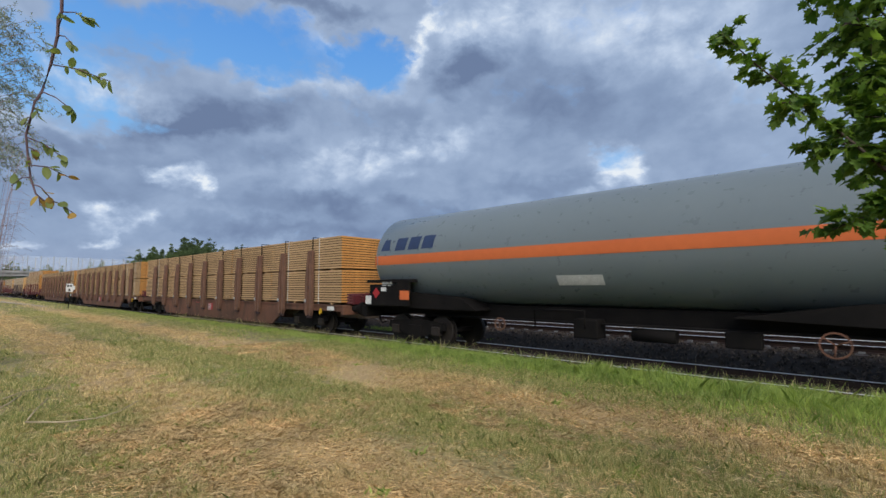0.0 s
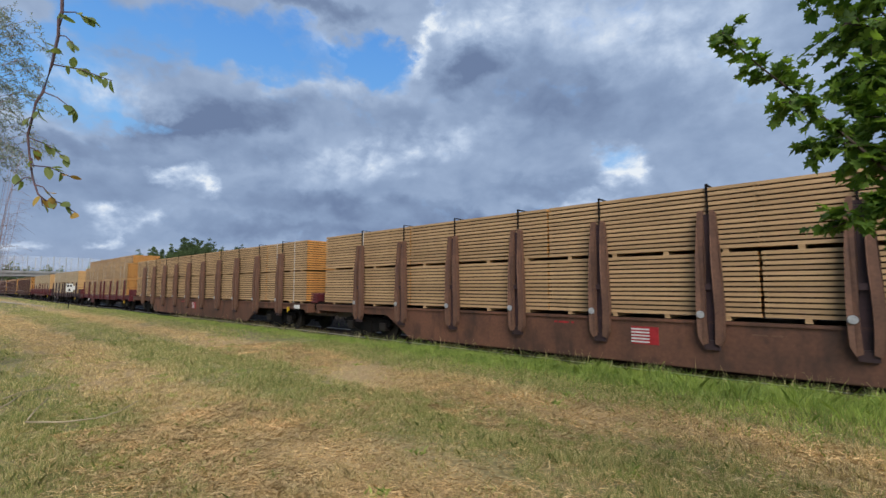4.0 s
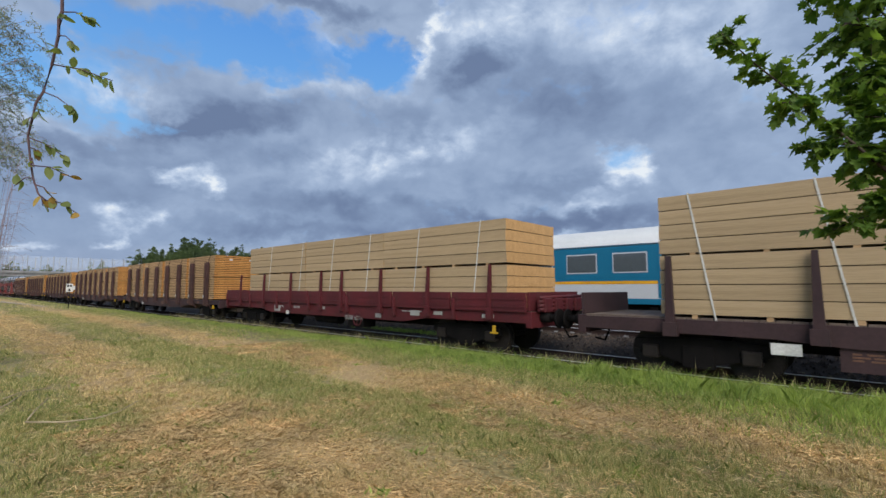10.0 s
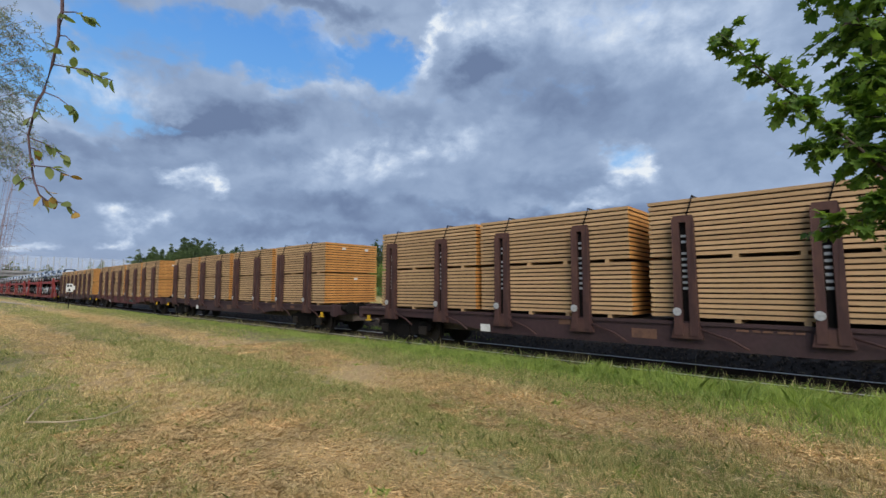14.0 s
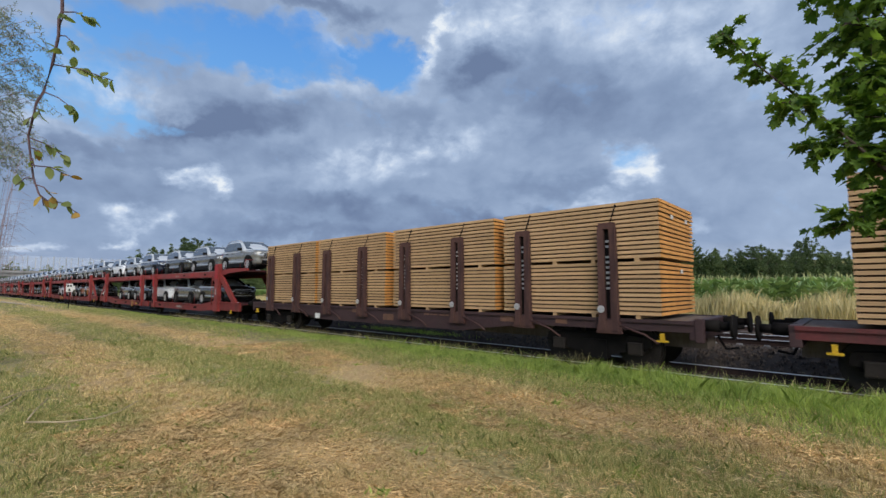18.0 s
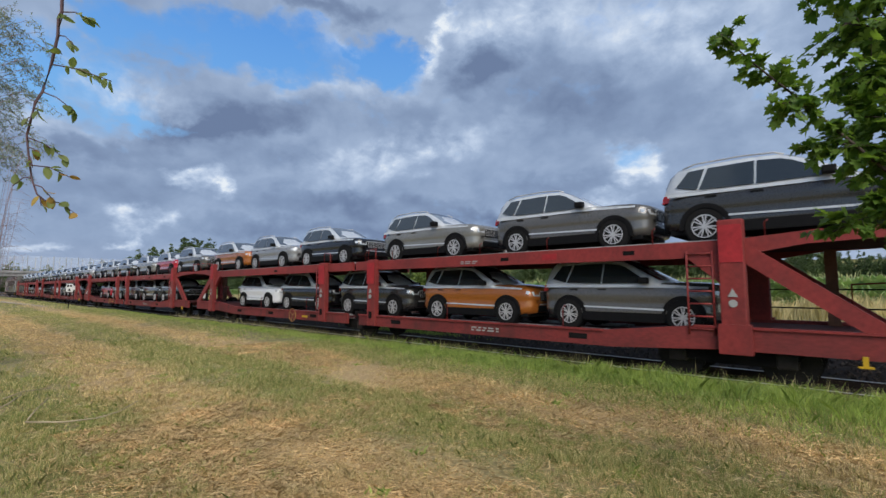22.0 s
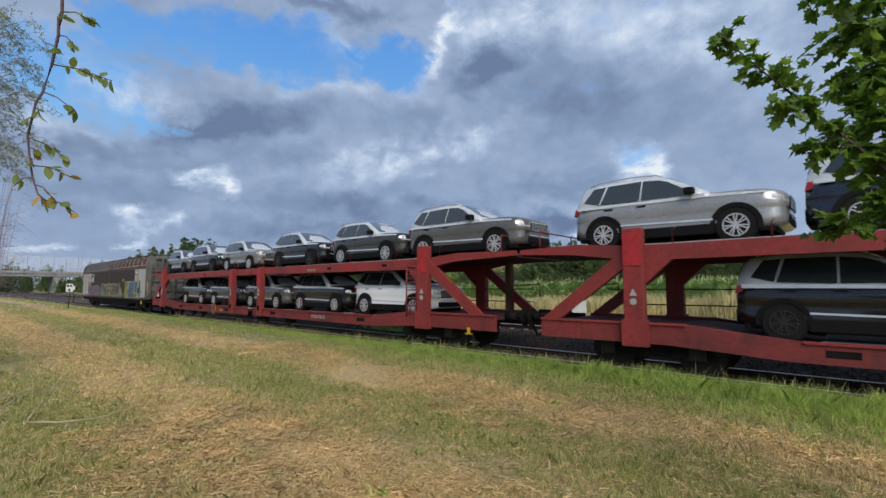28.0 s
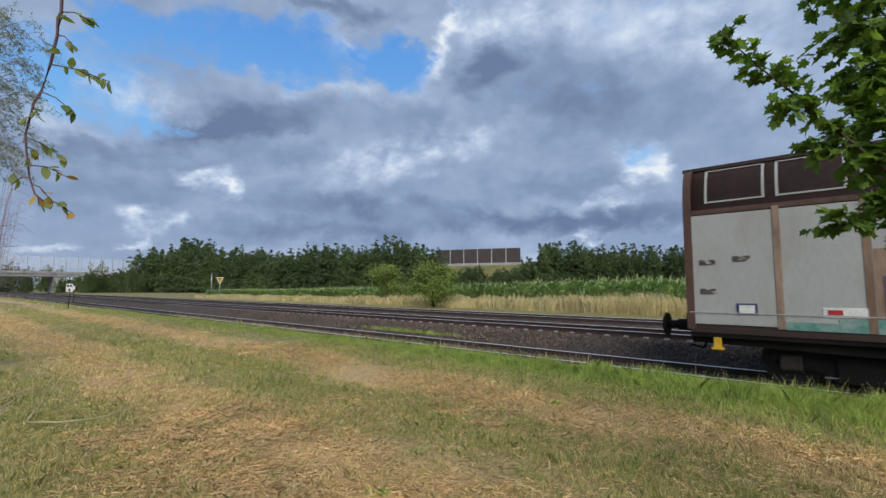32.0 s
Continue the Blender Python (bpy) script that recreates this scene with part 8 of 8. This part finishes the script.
def build_near_twig():
    """A thin hanging twig with oval leaves, close to the viewer."""
    rng = random.Random(15)
    root = Vector((-1.626, 0.178, 2.691))
    t = thing("hanging_twig", "thin hanging twig with small green and yellowing leaves", "branch", m=Matrix.Translation(root))
    wood = bmesh.new()
    right = Vector((0.73952537, 0.67312869, 0))
    up = Vector((0, 0, 1))
    leaf = bmesh.new()
    stem = [Vector(p) for p in ((0.000, 0.000, 0.000), (-0.009, 0.007, -0.131), (-0.017, 0.002, -0.147), (-0.021, 0.004, -0.197), (-0.039, -0.003, -0.279), (-0.062, -0.015, -0.357), (-0.079, -0.027, -0.388), (-0.091, -0.032, -0.437), (-0.102, -0.037, -0.481), (-0.102, -0.031, -0.529), (-0.099, -0.020, -0.602), (-0.090, -0.007, -0.647), (-0.075, 0.009, -0.665))]
    pipe(wood, stem, 0.0046, 7, 0.0022)
    # side shoots: place on the stem, reach to the right, rise, number of leaves, where on the shoot they begin
    shoots = [(0.55, 0.09, 0.0, 1, 0.8), (1.0, 0.115, -0.02, 6, 0.5), (2.6, 0.03, 0.02, 3, 0.3), (3.0, 0.08, -0.04, 3, 0.7), (3.6, -0.012, 0.0, 3, 0.0), (4.0, 0.165, -0.06, 11, 0.2), (5.0, 0.115, -0.06, 4, 0.75),
              (6.4, 0.05, -0.02, 3, 0.3), (6.9, 0.03, -0.03, 3, 0.3), (8.1, 0.09, -0.06, 6, 0.3), (8.7, 0.04, -0.03, 4, 0.2), (9.2, -0.02, -0.03, 2, 0.4), (9.5, 0.11, -0.03, 6, 0.35), (10.0, -0.03, -0.02, 2, 0.5),
              (10.4, 0.06, -0.04, 3, 0.4), (11.2, 0.02, -0.03, 3, 0.2), (12.0, 0.11, -0.035, 6, 0.15)]
    for f, reach, drop, count, first in shoots:
        i = min(int(f), len(stem) - 2)
        base = stem[i].lerp(stem[i + 1], f - i)
        tip = base + right * reach + up * drop + Vector((rng.gauss(0, 0.02), rng.gauss(0, 0.02), 0))
        mid = base.lerp(tip, 0.45) + up * (0.014 + 0.1 * drop)
        pipe(wood, [base, mid, tip], 0.0021, 5, 0.0011)
        for k in range(count):
            g = first + (1 - first) * (k + 0.7) / count
            at = base.lerp(mid, g * 2) if g < 0.5 else mid.lerp(tip, g * 2 - 1)
            way = right * (0.5 if reach > 0 else -0.6) + Vector((rng.gauss(0, 0.45), rng.gauss(0, 0.45), rng.gauss(-0.5, 0.5)))
            add_leaf(leaf, oval_leaf(rng.uniform(0.023, 0.036)), at, way, rng, 0.5, 1 if f > 8 and rng.random() < 0.15 else 0, 0.25)
    part("stem", wood, TWIG, t)
    part("leaves", leaf, (HAZEL, SEAR), t)
    return t


def build_willow():
    """A feathery grey-green willow and bare thin twigs at the edge of the meadow."""
    rng = random.Random(23)
    t = thing("willow_tree", "feathery grey-green willow with hanging twigs", "tree", m=pose(-17.5, 0.35, 0.05))
    bm = bmesh.new()
    pipe(bm, [(0, 0, -0.2), (0.1, 0, 2.5), (0.05, 0.1, 5.2), (0.2, 0.1, 8.2)], 0.16, 8, 0.04)
    part("trunk", bm, BARK, t)
    wood, leaf = bmesh.new(), bmesh.new()
    for k in range(210):
        a = rng.uniform(0, math.tau)
        r = rng.uniform(0.2, 1.25)
        z0 = rng.uniform(4.9, 9.2)
        c = Vector((math.cos(a) * r, math.sin(a) * r, z0 + 0.35))
        e = c + Vector((math.cos(a) * rng.uniform(0.3, 0.8), math.sin(a) * rng.uniform(0.3, 0.8), -rng.uniform(0.0, 0.8)))
        pipe(wood, [Vector((0.1, 0.05, z0 - 0.4)), c, c.lerp(e, 0.5) + Vector((0, 0, 0.06)), e], 0.007, 4, 0.002)
        for q in range(9):
            base = c.lerp(e, q / 9)
            tip = base + Vector((rng.gauss(0, 0.12), rng.gauss(0, 0.12), rng.gauss(-0.04, 0.10)))
            pipe(wood, [base, tip], 0.003, 3, 0.0015)
            for h in range(7):
                p = base.lerp(tip, (h + 0.5) / 7) + Vector((rng.gauss(0, 0.02), rng.gauss(0, 0.02), rng.gauss(0, 0.02)))
                d = Vector((rng.gauss(0, 0.7), rng.gauss(0, 0.7), rng.gauss(-0.2, 0.6))).normalized() * rng.uniform(0.05, 0.11)
                w = d.cross(Vector((rng.gauss(0, 1), rng.gauss(0, 1), rng.gauss(0, 1)))).normalized() * 0.014
                leaf.faces.new([leaf.verts.new(x) for x in (p, p + d * 0.5 + w, p + d, p + d * 0.5 - w)])
    part("branching", wood, PALE_TWIG, t)
    part("leaves", leaf, WILLOW, t)
    b = thing("bare_shrub", "tangle of bare thin reddish twigs", "shrub", m=pose(-14.14, 0.54, 0.05))
    wood = bmesh.new()
    for k in range(70):
        a = rng.uniform(0, math.tau)
        r = rng.uniform(0.1, 0.55)
        h = rng.uniform(2.4, 4.9)
        p0 = Vector((math.cos(a) * 0.05, math.sin(a) * 0.05, rng.uniform(-0.1, 0.8)))
        p2 = Vector((math.cos(a) * r * 1.3 + rng.gauss(0, 0.1), math.sin(a) * r * 1.3 + rng.gauss(0, 0.1), h))
        p1 = p0.lerp(p2, 0.5) + Vector((rng.gauss(0, 0.06), rng.gauss(0, 0.06), 0.1))
        pipe(wood, [p0, p1, p2, p2 + Vector((math.cos(a) * 0.3, math.sin(a) * 0.3, rng.uniform(-0.3, 0.15)))], 0.006, 4, 0.0018)
        for q in range(7):
            f = rng.uniform(0.35, 1.0)
            base = p0.lerp(p1, f * 2) if f < 0.5 else p1.lerp(p2, f * 2 - 1)
            way = Vector((math.cos(a) + rng.gauss(0, 0.5), math.sin(a) + rng.gauss(0, 0.5), rng.gauss(0.1, 0.35))).normalized() * rng.uniform(0.2, 0.6)
            pipe(wood, [base, base + way * 0.55 + Vector((0, 0, 0.04)), base + way + Vector((0, 0, -0.08))], 0.003, 3, 0.0012)
    part("branching", wood, PALE_TWIG, b)


PASSENGER = build_passenger_train()
SPRAY, LOW_SPRAY = build_maple()
NEAR_TWIG = build_near_twig()
build_willow()


# ------------------------------------------------------------ what moves
def motions():
    times = [2.0 * k for k in range(17)]
    for ob, s, z in MOVERS:
        walk(ob, [(t, pose(s + run(t), TRACK_Y, z)) for t in times])
    for ob, back in PASSENGER:
        walk(ob, [(t, pose(-2.57 - 31.0 * (t - 11.7) - back, TRACK_Y3, BED2)) for t in (0.0, 8.0, 16.0, 24.0, 32.0)])
    walk(LORRY, [(t, pose(-200, 21.35 + 18.2 * (t - 20.8), 7.3)) for t in (0.0, 8.0, 16.0, 24.0, 32.0)])
    # branches stir in the wind
    root = SPRAY.matrix_basis.translation.copy()
    sway = [(0, 0.0), (1.5, -1.0), (3.0, 0.4), (6.0, 1.2), (7.5, -0.4), (9.0, -0.6), (11.0, 0.3), (13.0, -1.9), (15.0, -0.6), (17.0, 0.2), (19.0, 0.5), (21.0, -0.5), (23.0, -1.0), (25.0, 0.2), (28.0, -1.4), (30.0, -0.2), (32.0, 0.1)]
    walk(SPRAY, [(t, pose(*root, a * 0.4, a * 0.9, -a * 0.8)) for t, a in sway])
    root2 = LOW_SPRAY.matrix_basis.translation.copy()
    walk(LOW_SPRAY, [(t, pose(*root2, -a * 0.8, a * 1.1, a)) for t, a in sway])
    root3 = NEAR_TWIG.matrix_basis.translation.copy()
    stir = [(0, -0.5), (1.5, -0.3), (3.0, 0.0), (6.0, 0.2), (9.0, 0.2), (13.0, 0.4), (16.5, 0.2), (19.0, 0.5), (22.0, -0.2), (23.0, -0.4), (25.0, 0.0), (28.0, 0.1), (29.5, 0.5), (31.0, 0.0), (32.0, -0.8)]
    walk(NEAR_TWIG, [(t, pose(*root3, a * 0.6, -a * 0.9, 0)) for t, a in stir])
    walk(dome, [(t, pose(0, 0, 0, 0, 0, -2.8 * t / 32)) for t in (0.0, 8.0, 16.0, 24.0, 32.0)])


motions()
